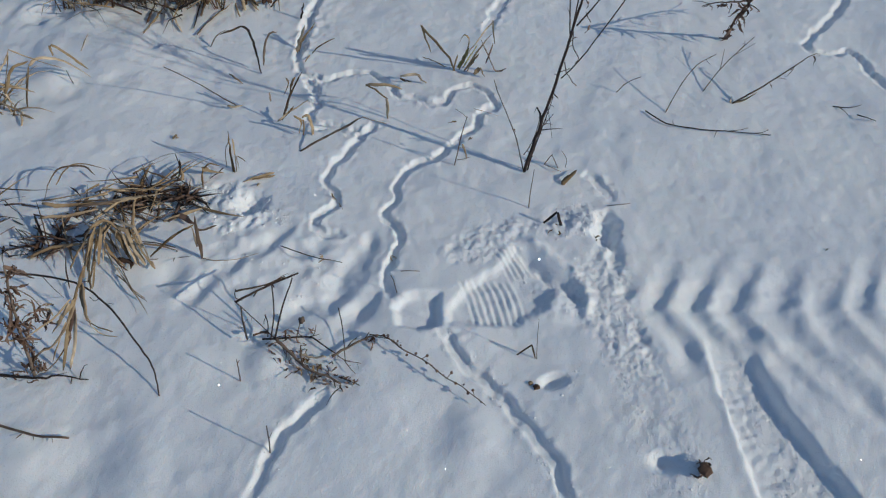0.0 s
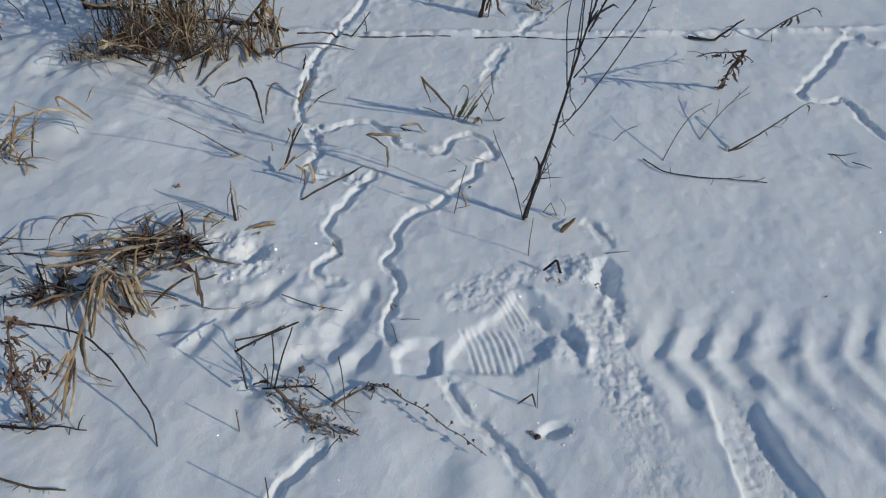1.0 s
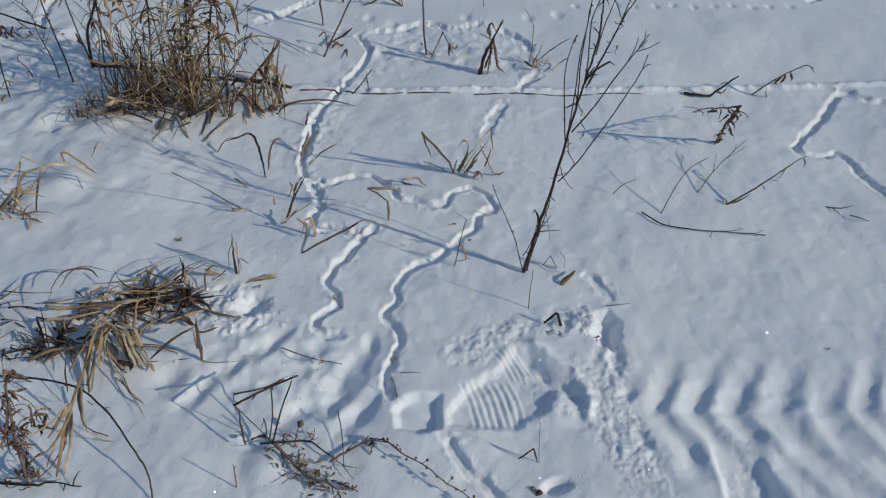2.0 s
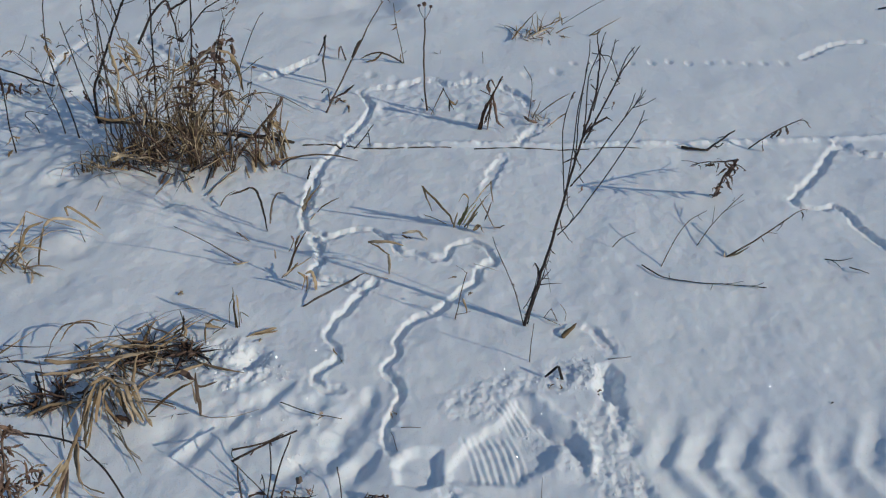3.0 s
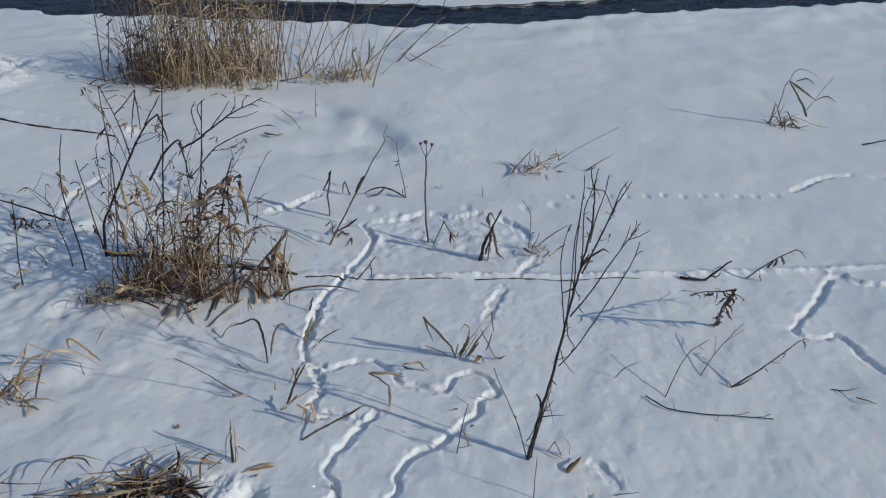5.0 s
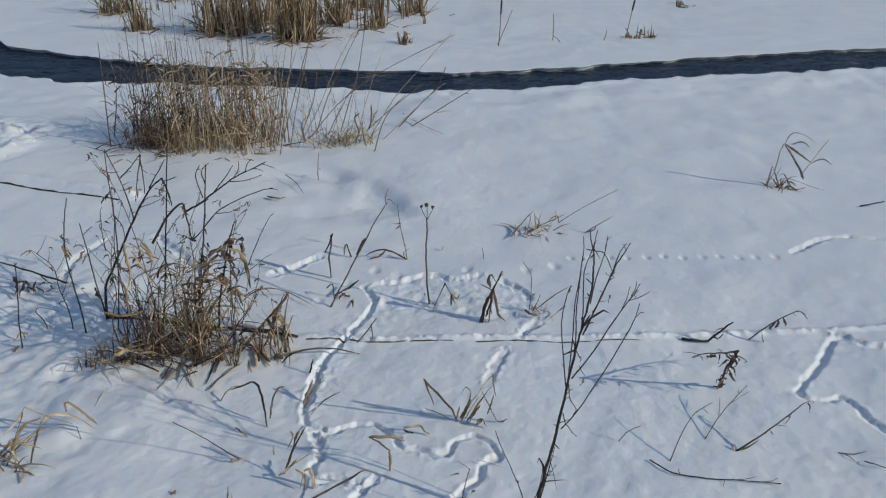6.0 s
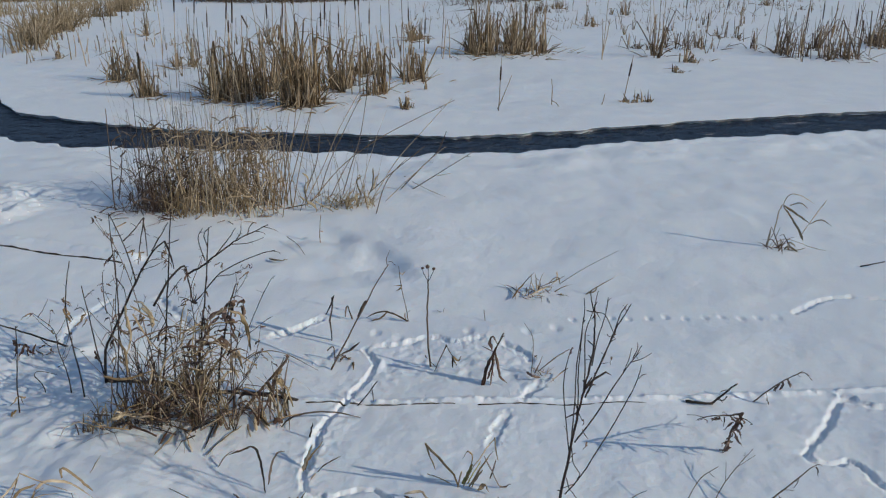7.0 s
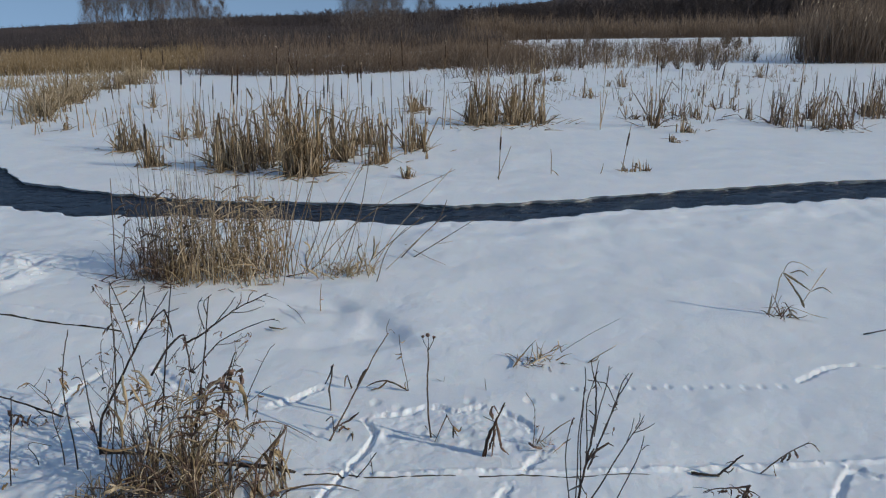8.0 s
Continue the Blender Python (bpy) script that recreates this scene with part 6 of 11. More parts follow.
p = thing("standing_reeds", "standing tan reed blades at the edge of the grass mat", "reed", -0.535, 1.431)
blade(p, [(0.001, 0.000, -0.004), (0.006, 0.002, 0.069), (0.012, 0.004, 0.135)], 0.0057, 0.0040, HAY, "blade")
blade(p, [(0.006, 0.002, -0.002), (0.013, 0.005, 0.061), (0.016, 0.006, 0.108)], 0.0038, 0.0027, STRAW, "blade")
blade(p, [(0.014, 0.005, 0.007), (0.016, 0.006, 0.050), (0.033, 0.012, 0.025)], 0.0026, 0.0018, HAY, "blade")
blade(p, [(-0.014, -0.005, 0.021), (-0.005, -0.002, 0.077), (0.011, 0.004, 0.109)], 0.0026, 0.0018, BROWN, "blade")

p = thing("fallen_reed", "pale straw blade lying on the snow", "reed", -0.467, 1.412)
blade(p, [(-0.041, -0.013, 0.001), (-0.002, -0.001, 0.007), (0.037, 0.012, 0.009)], 0.0063, 0.0044, STRAW, "blade")
blade(p, [(-0.027, -0.009, 0.001), (0.007, 0.002, 0.002), (0.038, 0.012, 0.000)], 0.0031, 0.0022, STRAW, "blade")
blade(p, [(0.001, -0.039, 0.012), (0.001, 0.000, -0.009), (0.014, 0.005, 0.004)], 0.0031, 0.0022, STRAW, "blade")

p = thing("curled_reed", "curled pale reed leaf at the edge of the grass mat", "reed", -0.588, 1.411)
blade(p, [(-0.014, -0.006, 0.038), (0.005, 0.002, 0.024), (0.030, 0.012, 0.008)], 0.0089, 0.0063, STRAW, "blade")
blade(p, [(-0.010, -0.045, 0.012), (-0.018, -0.007, 0.023), (0.003, 0.001, 0.049), (0.026, 0.011, 0.032)], 0.0026, 0.0018, HAY, "blade")
blade(p, [(-0.019, -0.008, -0.007), (0.015, 0.006, 0.010), (0.034, 0.014, 0.023)], 0.0026, 0.0018, BROWN, "blade")

p = thing("bent_reed", "dark bent reed standing at the edge of the grass mat", "reed", -0.562, 1.151)
blade(p, [(-0.001, -0.000, -0.004), (0.005, 0.003, 0.059), (0.015, 0.007, 0.140)], 0.0047, 0.0033, BROWN, "blade")
blade(p, [(-0.001, -0.000, 0.042), (0.001, 0.000, 0.091), (0.002, 0.001, 0.119)], 0.0029, 0.0020, HAY, "blade")
blade(p, [(0.006, 0.003, 0.101), (0.023, 0.011, 0.088), (0.049, 0.024, 0.089)], 0.0035, 0.0025, BROWN, "blade")
blade(p, [(0.000, 0.000, 0.000), (0.034, -0.016, 0.012), (0.086, -0.012, 0.012), (0.135, 0.008, 0.012)], 0.0015, 0.0010, HAY, "blade")

p = thing("broken_grass", "thin broken stalks lying beside the grass mat", "grass", -0.640, 1.158)
blade(p, [(-0.036, -0.020, 0.065), (-0.008, -0.004, 0.040), (0.019, 0.010, 0.006)], 0.0024, 0.0017, BROWN, "blade")
blade(p, [(0.019, 0.010, 0.006), (0.012, 0.007, -0.008), (0.020, -0.028, 0.012)], 0.0018, 0.0012, HAY, "blade")
blade(p, [(-0.033, -0.018, 0.016), (0.018, 0.010, 0.052), (0.068, 0.037, 0.068)], 0.0036, 0.0025, HAY, "blade")
blade(p, [(-0.038, -0.021, 0.011), (-0.002, -0.001, -0.009), (0.058, -0.011, 0.012)], 0.0018, 0.0012, BROWN, "blade")

# the flattened mat of dead grass

mat = thing("grass_mat", "flattened mat of brown dead grass in the snow", "grass", -0.758, 1.263)
sheaf(mat, "loose_grass", HAY, 21, 16, tussocks(0.10, 0.04, 0.02, 0.08, 10, 0.02, 1), (0.06, 0.15), (1.35, 1.60), (-0.05, 0.3), 0.0046, 0.1, apart=26, along=0.8, rise=(0.014, 0.035))
sheaf(mat, "loose_grass", LEAF, 22, 64, tussocks(0.07, 0.03, 0.055, 0.075, 9, 0.014, 2), (0.02, 0.07), (1.2, 1.6), (0.0, 0.8), 0.0044, 0.3, apart=64, along=1.2, rise=(0.01, 0.03))
sheaf(mat, "loose_grass", DARK, 20, 60, tussocks(0.08, 0.035, 0.055, 0.07, 10, 0.018, 2), (0.03, 0.09), (1.25, 1.6), (0.0, 0.6), 0.0036, 0.15, along=0.9, rise=(0.008, 0.022))
sheaf(mat, "loose_grass", STRAW, 23, 14, ellipse(0.12, 0.06, 0.0, 0.05), (0.06, 0.14), (1.35, 1.60), (-0.05, 0.3), 0.0044, 0.1, apart=14, along=0.8, rise=(0.018, 0.04))
sheaf(mat, "loose_grass", BROWN, 24, 26, tussocks(0.13, 0.06, -0.02, 0.04, 10, 0.02, 3), (0.03, 0.10), (1.2, 1.6), (0.0, 0.5), 0.0040, 0.25, apart=40, along=1.1, rise=(0.01, 0.025))
sheaf(mat, "loose_grass", LEAF, 25, 36, tussocks(0.13, 0.05, -0.05, 0.03, 10, 0.016, 4), (0.03, 0.08), (1.15, 1.6), (0.0, 0.6), 0.0034, 0.2, along=0.9, rise=(0.008, 0.022))
sheaf(mat, "loose_grass", BROWN, 26, 8, ellipse(0.13, 0.05, 0.03, 0.06), (0.04, 0.10), (0.9, 1.5), (0.2, 0.8), 0.0028, 0.4, apart=16)
blade(mat, [(-0.185, 0.012, 0.060), (-0.183, 0.060, 0.073), (-0.164, 0.100, 0.081), (-0.115, 0.110, 0.075), (-0.087, 0.092, 0.066)], 0.0031, 0.0022, BROWN, "blade")
blade(mat, [(-0.168, 0.055, 0.069), (-0.154, 0.099, 0.079), (-0.122, 0.117, 0.079), (-0.063, 0.110, 0.067)], 0.0019, 0.0013, HAY, "blade")
blade(mat, [(-0.012, 0.076, 0.048), (0.014, 0.124, 0.058), (0.073, 0.171, 0.061), (0.149, 0.188, 0.052)], 0.0025, 0.0018, BROWN, "blade")
blade(mat, [(-0.082, 0.037, 0.049), (-0.017, 0.064, 0.045), (0.073, 0.075, 0.031)], 0.0044, 0.0031, STRAW, "blade")
blade(mat, [(-0.037, 0.032, 0.039), (0.012, 0.047, 0.034), (0.027, 0.053, 0.033)], 0.0056, 0.0039, STRAW, "blade")
blade(mat, [(-0.189, 0.005, 0.058), (-0.146, 0.006, 0.051), (-0.080, 0.021, 0.043)], 0.0056, 0.0039, HAY, "blade")
blade(mat, [(-0.109, 0.008, 0.045), (-0.049, 0.026, 0.039), (-0.001, 0.040, 0.034)], 0.0038, 0.0026, BROWN, "blade")
blade(mat, [(-0.189, -0.033, 0.046), (-0.130, -0.019, 0.040), (-0.065, 0.008, 0.036)], 0.0044, 0.0031, HAY, "blade")
blade(mat, [(0.020, -0.037, 0.012), (0.012, 0.009, 0.021), (0.010, 0.058, 0.038)], 0.0044, 0.0031, HAY, "blade")
blade(mat, [(-0.168, -0.100, -0.008), (-0.137, -0.082, 0.002), (-0.092, -0.055, 0.001)], 0.0044, 0.0031, HAY, "blade")
blade(mat, [(-0.203, -0.121, -0.013), (-0.185, -0.111, 0.016), (-0.167, -0.098, 0.021)], 0.0063, 0.0044, STRAW, "blade")
blade(mat, [(-0.158, -0.094, 0.006), (-0.176, -0.046, 0.040), (-0.201, 0.006, 0.061)], 0.0031, 0.0022, BROWN, "blade")
blade(mat, [(-0.094, -0.127, 0.012), (-0.123, -0.065, 0.023), (-0.142, -0.014, 0.044)], 0.0031, 0.0022, HAY, "blade")
blade(mat, [(0.087, -0.010, 0.012), (0.135, 0.018, 0.012), (0.179, 0.040, 0.012)], 0.0044, 0.0031, STRAW, "blade")
blade(mat, [(0.100, -0.010, 0.012), (0.124, 0.008, 0.012), (0.162, -0.015, 0.012)], 0.0088, 0.0061, LEAF, "blade")
blade(mat, [(-0.057, 0.115, 0.067), (-0.032, 0.087, 0.055), (-0.004, 0.071, 0.045)], 0.0031, 0.0022, BROWN, "blade")
blade(mat, [(0.014, 0.124, 0.058), (0.049, 0.115, 0.048), (0.082, 0.106, 0.039)], 0.0031, 0.0022, BROWN, "blade")
blade(mat, [(0.102, 0.101, 0.034), (0.105, 0.139, 0.045), (0.099, 0.160, 0.053)], 0.0044, 0.0031, BROWN, "blade")
blade(mat, [(0.111, 0.106, 0.034), (0.111, 0.124, 0.040), (0.098, 0.143, 0.048)], 0.0038, 0.0026, HAY, "blade")
blade(mat, [(-0.288, 0.031, 0.082), (-0.239, 0.033, 0.075), (-0.178, 0.041, 0.067)], 0.0019, 0.0013, BROWN, "blade")
blade(mat, [(0.087, 0.173, 0.059), (0.097, 0.152, 0.051), (0.102, 0.137, 0.046)], 0.0025, 0.0018, BROWN, "blade")

p = thing("straw_bundle", "drooping sheaf of pale reed leaves over the grass mat", "grass", -0.764, 1.133)
blade(p, [(-0.005, 0.077, 0.050), (0.049, 0.051, 0.058), (0.078, 0.010, 0.034), (0.106, -0.023, 0.014)], 0.0060, 0.0045, STRAW, "blade", sharp=True)
blade(p, [(-0.000, 0.074, 0.050), (0.037, 0.047, 0.058), (0.060, 0.013, 0.034), (0.083, -0.015, 0.014)], 0.0055, 0.0041, STRAW, "blade", sharp=True)
blade(p, [(-0.002, 0.074, 0.050), (0.033, 0.039, 0.058), (0.049, 0.011, 0.034), (0.066, -0.012, 0.014)], 0.0050, 0.0037, STRAW, "blade", sharp=True)
blade(p, [(-0.021, 0.081, 0.050), (0.024, 0.034, 0.058), (0.034, 0.017, 0.034), (0.044, 0.003, 0.014)], 0.0050, 0.0037, HAY, "blade", sharp=True)
blade(p, [(0.002, 0.078, 0.050), (0.014, 0.038, 0.058), (0.018, 0.021, 0.034), (0.023, 0.007, 0.014)], 0.0042, 0.0032, STRAW, "blade", sharp=True)
blade(p, [(-0.001, 0.087, 0.050), (-0.008, 0.043, 0.058), (-0.011, 0.017, 0.034), (-0.013, -0.004, 0.014)], 0.0050, 0.0037, STRAW, "blade", sharp=True)
blade(p, [(-0.011, 0.085, 0.050), (-0.018, 0.038, 0.058), (-0.021, 0.010, 0.034), (-0.024, -0.014, 0.014)], 0.0045, 0.0034, HAY, "blade", sharp=True)
blade(p, [(-0.008, 0.079, 0.050), (-0.031, 0.047, 0.058), (-0.023, -0.025, 0.034), (-0.019, -0.082, 0.014)], 0.0060, 0.0045, STRAW, "blade", sharp=True)
blade(p, [(-0.023, 0.085, 0.050), (-0.038, 0.038, 0.058), (-0.035, -0.020, 0.034), (-0.033, -0.066, 0.014)], 0.0050, 0.0037, STRAW, "blade", sharp=True)
blade(p, [(-0.013, 0.074, 0.050), (-0.042, 0.026, 0.058), (-0.043, -0.019, 0.034), (-0.045, -0.054, 0.014)], 0.0048, 0.0036, HAY, "blade", sharp=True)
blade(p, [(-0.004, 0.086, 0.050), (0.007, 0.026, 0.058), (0.042, -0.038, 0.034), (0.073, -0.089, 0.014)], 0.0034, 0.0025, BROWN, "blade", sharp=True)
blade(p, [(-0.004, 0.086, 0.050), (0.054, 0.056, 0.058), (0.071, 0.027, 0.034), (0.088, 0.003, 0.014)], 0.0046, 0.0034, STRAW, "blade", sharp=True)
blade(p, [(0.022, -0.020, 0.012), (0.073, -0.087, 0.016), (0.105, -0.108, 0.012)], 0.0020, 0.0014, STRAW, "blade", sharp=True)
blade(p, [(-0.037, -0.082, 0.030), (-0.019, -0.134, 0.018), (-0.004, -0.167, 0.012)], 0.0050, 0.0035, STRAW, "blade", sharp=True)
blade(p, [(-0.005, -0.167, 0.012), (0.024, -0.183, 0.012), (0.057, -0.194, 0.012)], 0.0022, 0.0015, HAY, "blade", sharp=True)
blade(p, [(-0.193, 0.004, 0.012), (-0.140, 0.031, 0.020), (-0.072, 0.032, 0.030)], 0.0044, 0.0031, HAY, "blade", sharp=True)
blade(p, [(-0.216, 0.178, 0.020), (-0.133, 0.166, 0.030), (-0.046, 0.172, 0.030)], 0.0040, 0.0028, BROWN, "blade", sharp=True)
blade(p, [(-0.212, 0.127, 0.020), (-0.190, 0.092, 0.030), (-0.163, 0.042, 0.012)], 0.0036, 0.0025, DARK, "blade", sharp=True)
blade(p, [(0.058, 0.049, 0.020), (0.099, 0.045, 0.020), (0.141, 0.039, 0.012)], 0.0018, 0.0013, BROWN, "blade", sharp=True)
blade(p, [(0.011, 0.055, 0.060), (0.044, 0.052, 0.040), (0.062, 0.042, -0.010), (0.107, -0.025, 0.012)], 0.0060, 0.0042, STRAW, "blade")
blade(p, [(0.010, 0.051, 0.056), (0.038, 0.039, 0.031), (0.060, 0.007, 0.012), (0.075, -0.017, 0.012)], 0.0054, 0.0038, STRAW, "blade")
blade(p, [(0.005, 0.054, 0.061), (0.029, 0.028, 0.028), (0.054, -0.006, 0.012)], 0.0048, 0.0034, STRAW, "blade")
blade(p, [(-0.028, 0.048, 0.073), (-0.038, 0.010, 0.050), (-0.042, -0.028, 0.014), (-0.020, -0.089, 0.012)], 0.0054, 0.0038, STRAW, "blade")
blade(p, [(-0.019, 0.051, 0.071), (-0.029, 0.002, 0.038), (-0.031, -0.058, 0.012)], 0.0048, 0.0034, STRAW, "blade")
blade(p, [(-0.033, 0.052, 0.079), (-0.049, 0.016, 0.060), (-0.050, -0.023, 0.029)], 0.0048, 0.0034, HAY, "blade")
blade(p, [(-0.006, 0.049, 0.063), (-0.011, 0.017, 0.040), (-0.000, 0.000, -0.000), (0.034, -0.042, 0.012)], 0.0048, 0.0034, STRAW, "blade")
blade(p, [(-0.011, 0.027, 0.049), (0.005, 0.007, 0.023), (0.037, -0.017, 0.012)], 0.0042, 0.0030, HAY, "blade")
blade(p, [(-0.049, 0.016, 0.060), (-0.064, -0.012, 0.046), (-0.074, -0.040, 0.029)], 0.0048, 0.0034, HAY, "blade")
blade(p, [(-0.039, 0.040, 0.073), (-0.012, 0.063, 0.077), (0.016, 0.055, 0.056)], 0.0048, 0.0034, HAY, "blade")
blade(p, [(0.034, -0.042, 0.012), (0.075, -0.089, 0.012), (0.112, -0.116, 0.012)], 0.0024, 0.0017, STRAW, "blade")
blade(p, [(-0.009, -0.006, -0.013), (0.053, -0.065, 0.012), (0.098, -0.119, 0.012), (0.120, -0.149, 0.012)], 0.0018, 0.0013, STRAW, "blade")
blade(p, [(-0.082, -0.017, 0.052), (-0.081, -0.041, 0.031), (-0.068, -0.082, 0.012)], 0.0024, 0.0017, BROWN, "blade")
blade(p, [(-0.000, 0.006, 0.024), (0.033, -0.022, 0.012), (0.047, -0.029, 0.012)], 0.0036, 0.0025, LEAF, "blade")
blade(p, [(0.014, 0.009, 0.010), (0.047, -0.006, 0.012), (0.052, -0.025, 0.012)], 0.0060, 0.0042, LEAF, "blade")
sheaf(p, "loose_grass", LEAF, 32, 34, tussocks(0.07, 0.03, -0.129, 0.056, 9, 0.015, 33), (0.03, 0.09), (1.1, 1.6), (0.0, 0.7), 0.0042, 0.3, apart=34, along=1.0, rise=(0.008, 0.02))
sheaf(p, "loose_grass", DARK, 34, 18, tussocks(0.08, 0.03, -0.129, 0.056, 7, 0.015, 35), (0.03, 0.08), (1.1, 1.6), (0.0, 0.7), 0.0030, 0.3, along=1.0, rise=(0.006, 0.016))
sheaf(p, "loose_grass", HAY, 31, 14, ellipse(0.06, 0.05, -0.01, 0.04), (0.05, 0.13), (0.9, 1.6), (0.2, 0.9), 0.0038, 0.2, apart=14)

p = thing("drooping_reeds", "bundle of pale drooping reed leaves", "grass", -0.784, 0.856)
blade(p, [(0.093, 0.085, 0.244), (0.071, 0.066, 0.198), (0.044, 0.040, 0.139)], 0.0034, 0.0024, HAY, "blade")
blade(p, [(0.066, 0.060, 0.187), (0.035, 0.032, 0.130), (0.002, 0.002, 0.095), (-0.020, -0.019, 0.097)], 0.0045, 0.0031, HAY, "blade")
blade(p, [(0.057, 0.053, 0.178), (0.027, 0.025, 0.101), (-0.005, -0.005, 0.008)], 0.0050, 0.0035, STRAW, "blade")
blade(p, [(0.058, 0.053, 0.168), (0.037, 0.034, 0.087), (0.003, 0.002, -0.004)], 0.0045, 0.0031, STRAW, "blade")
blade(p, [(0.055, 0.051, 0.181), (0.023, 0.021, 0.157), (-0.021, -0.019, 0.149)], 0.0034, 0.0024, STRAW, "blade")
blade(p, [(0.050, 0.046, 0.178), (0.034, 0.031, 0.151), (0.011, 0.010, 0.124)], 0.0050, 0.0035, STRAW, "blade")
blade(p, [(0.035, 0.032, 0.130), (0.010, 0.009, 0.084), (-0.010, -0.009, 0.048)], 0.0034, 0.0024, HAY, "blade")
blade(p, [(0.055, 0.050, 0.163), (0.034, 0.031, 0.112), (0.019, 0.017, 0.067)], 0.0050, 0.0035, LEAF, "blade")
blade(p, [(0.018, 0.017, 0.071), (-0.007, -0.006, 0.044), (-0.028, -0.026, 0.033)], 0.0022, 0.0016, HAY, "blade")
blade(p, [(0.080, 0.073, 0.206), (0.064, 0.059, 0.132), (0.060, 0.055, 0.086)], 0.0034, 0.0024, HAY, "blade")
blade(p, [(0.060, 0.055, 0.086), (0.068, 0.062, 0.044), (0.085, 0.078, 0.007)], 0.0028, 0.0020, STRAW, "blade")
blade(p, [(0.064, 0.059, 0.180), (0.034, 0.031, 0.151), (0.020, 0.018, 0.131)], 0.0039, 0.0027, STRAW, "blade")

p = thing("arched_bramble", "long dark arching stem with its tip on the snow", "bramble", -0.580, 0.795)
part_of = stem(p, [(-0.466, 0.296, 0.030), (-0.310, 0.252, 0.070), (-0.227, 0.218, 0.100), (-0.162, 0.187, 0.110), (-0.099, 0.139, 0.100), (-0.049, 0.086, 0.070), (-0.017, 0.051, 0.040), (-0.009, 0.034, 0.025), (0.001, -0.001, 0.000)], 0.0026, 0.0015, DARK, "main_stem", knots=6)
part_of = stem(p, [(-0.285, 0.243, 0.080), (-0.262, 0.225, 0.060), (-0.247, 0.220, 0.030)], 0.0009, 0.0006, DARK, "twig")
part_of = stem(p, [(-0.166, 0.187, 0.080), (-0.159, 0.184, 0.070), (-0.157, 0.196, 0.060)], 0.0009, 0.0006, DARK, "twig")

p = thing("withered_weed", "dark withered weed with curled leaves", "weed", -0.849, 0.842)
part_of = stem(p, [(-0.000, -0.000, -0.007), (0.011, 0.011, 0.077), (0.025, 0.025, 0.170), (0.038, 0.039, 0.248), (0.049, 0.050, 0.306)], 0.0037, 0.0020, BROWN, "main_stem", knots=6)
part_of = stem(p, [(0.039, 0.040, 0.259), (0.052, 0.053, 0.216), (0.057, 0.058, 0.180), (0.056, 0.057, 0.133)], 0.0015, 0.0008, BROWN, "branch", knots=4)
part_of = stem(p, [(0.033, 0.034, 0.214), (0.048, 0.049, 0.203), (0.052, 0.053, 0.177)], 0.0011, 0.0008, BROWN, "branch")
crumple(part_of, (0.022, 0.022, 0.182), 0.0454, LEAF, "leaf", seed=0)
crumple(part_of, (0.029, 0.029, 0.176), 0.0454, LEAF, "leaf", seed=1)
crumple(part_of, (0.021, 0.021, 0.168), 0.0454, LEAF, "leaf", seed=2)
crumple(part_of, (0.019, 0.020, 0.142), 0.0454, LEAF, "leaf", seed=3)
crumple(part_of, (0.013, 0.013, 0.162), 0.0454, LEAF, "leaf", seed=4)
crumple(part_of, (0.011, 0.011, 0.141), 0.0454, LEAF, "leaf", seed=5)
crumple(part_of, (0.016, 0.016, 0.158), 0.0454, LEAF, "leaf", seed=6)
crumple(part_of, (-0.001, -0.001, 0.151), 0.0454, LEAF, "leaf", seed=7)
crumple(part_of, (0.024, 0.025, 0.167), 0.0454, LEAF, "leaf", seed=8)
crumple(part_of, (0.024, 0.024, 0.153), 0.0454, LEAF, "leaf", seed=9)
crumple(part_of, (0.007, 0.008, 0.181), 0.0454, LEAF, "leaf", seed=10)
crumple(part_of, (0.008, 0.008, 0.172), 0.0454, LEAF, "leaf", seed=11)
crumple(part_of, (0.022, 0.022, 0.134), 0.0454, LEAF, "leaf", seed=12)
crumple(part_of, (0.013, 0.013, 0.149), 0.0454, LEAF, "leaf", seed=13)
crumple(part_of, (0.013, 0.013, 0.192), 0.0454, LEAF, "leaf", seed=14)
crumple(part_of, (0.013, 0.013, 0.141), 0.0454, LEAF, "leaf", seed=15)
crumple(part_of, (0.051, 0.052, 0.130), 0.0363, LEAF, "leaf", seed=0)
crumple(part_of, (0.041, 0.041, 0.152), 0.0363, LEAF, "leaf", seed=1)
crumple(part_of, (0.044, 0.044, 0.150), 0.0363, LEAF, "leaf", seed=2)
crumple(part_of, (0.047, 0.048, 0.131), 0.0363, LEAF, "leaf", seed=3)
crumple(part_of, (0.059, 0.060, 0.167), 0.0363, LEAF, "leaf", seed=4)
crumple(part_of, (0.044, 0.045, 0.165), 0.0363, LEAF, "leaf", seed=5)
crumple(part_of, (0.047, 0.047, 0.131), 0.0363, LEAF, "leaf", seed=6)
crumple(part_of, (0.044, 0.044, 0.155), 0.0363, LEAF, "leaf", seed=7)
crumple(part_of, (0.043, 0.043, 0.168), 0.0363, LEAF, "leaf", seed=8)
crumple(part_of, (0.061, 0.062, 0.153), 0.0363, LEAF, "leaf", seed=9)
blade(p, [(0.040, 0.041, 0.267), (0.029, 0.030, 0.211), (0.006, 0.006, 0.150)], 0.0051, 0.0045, LEAF, "leaf")
blade(p, [(0.028, 0.028, 0.175), (0.012, 0.012, 0.151), (0.004, 0.004, 0.109)], 0.0051, 0.0045, LEAF, "leaf")
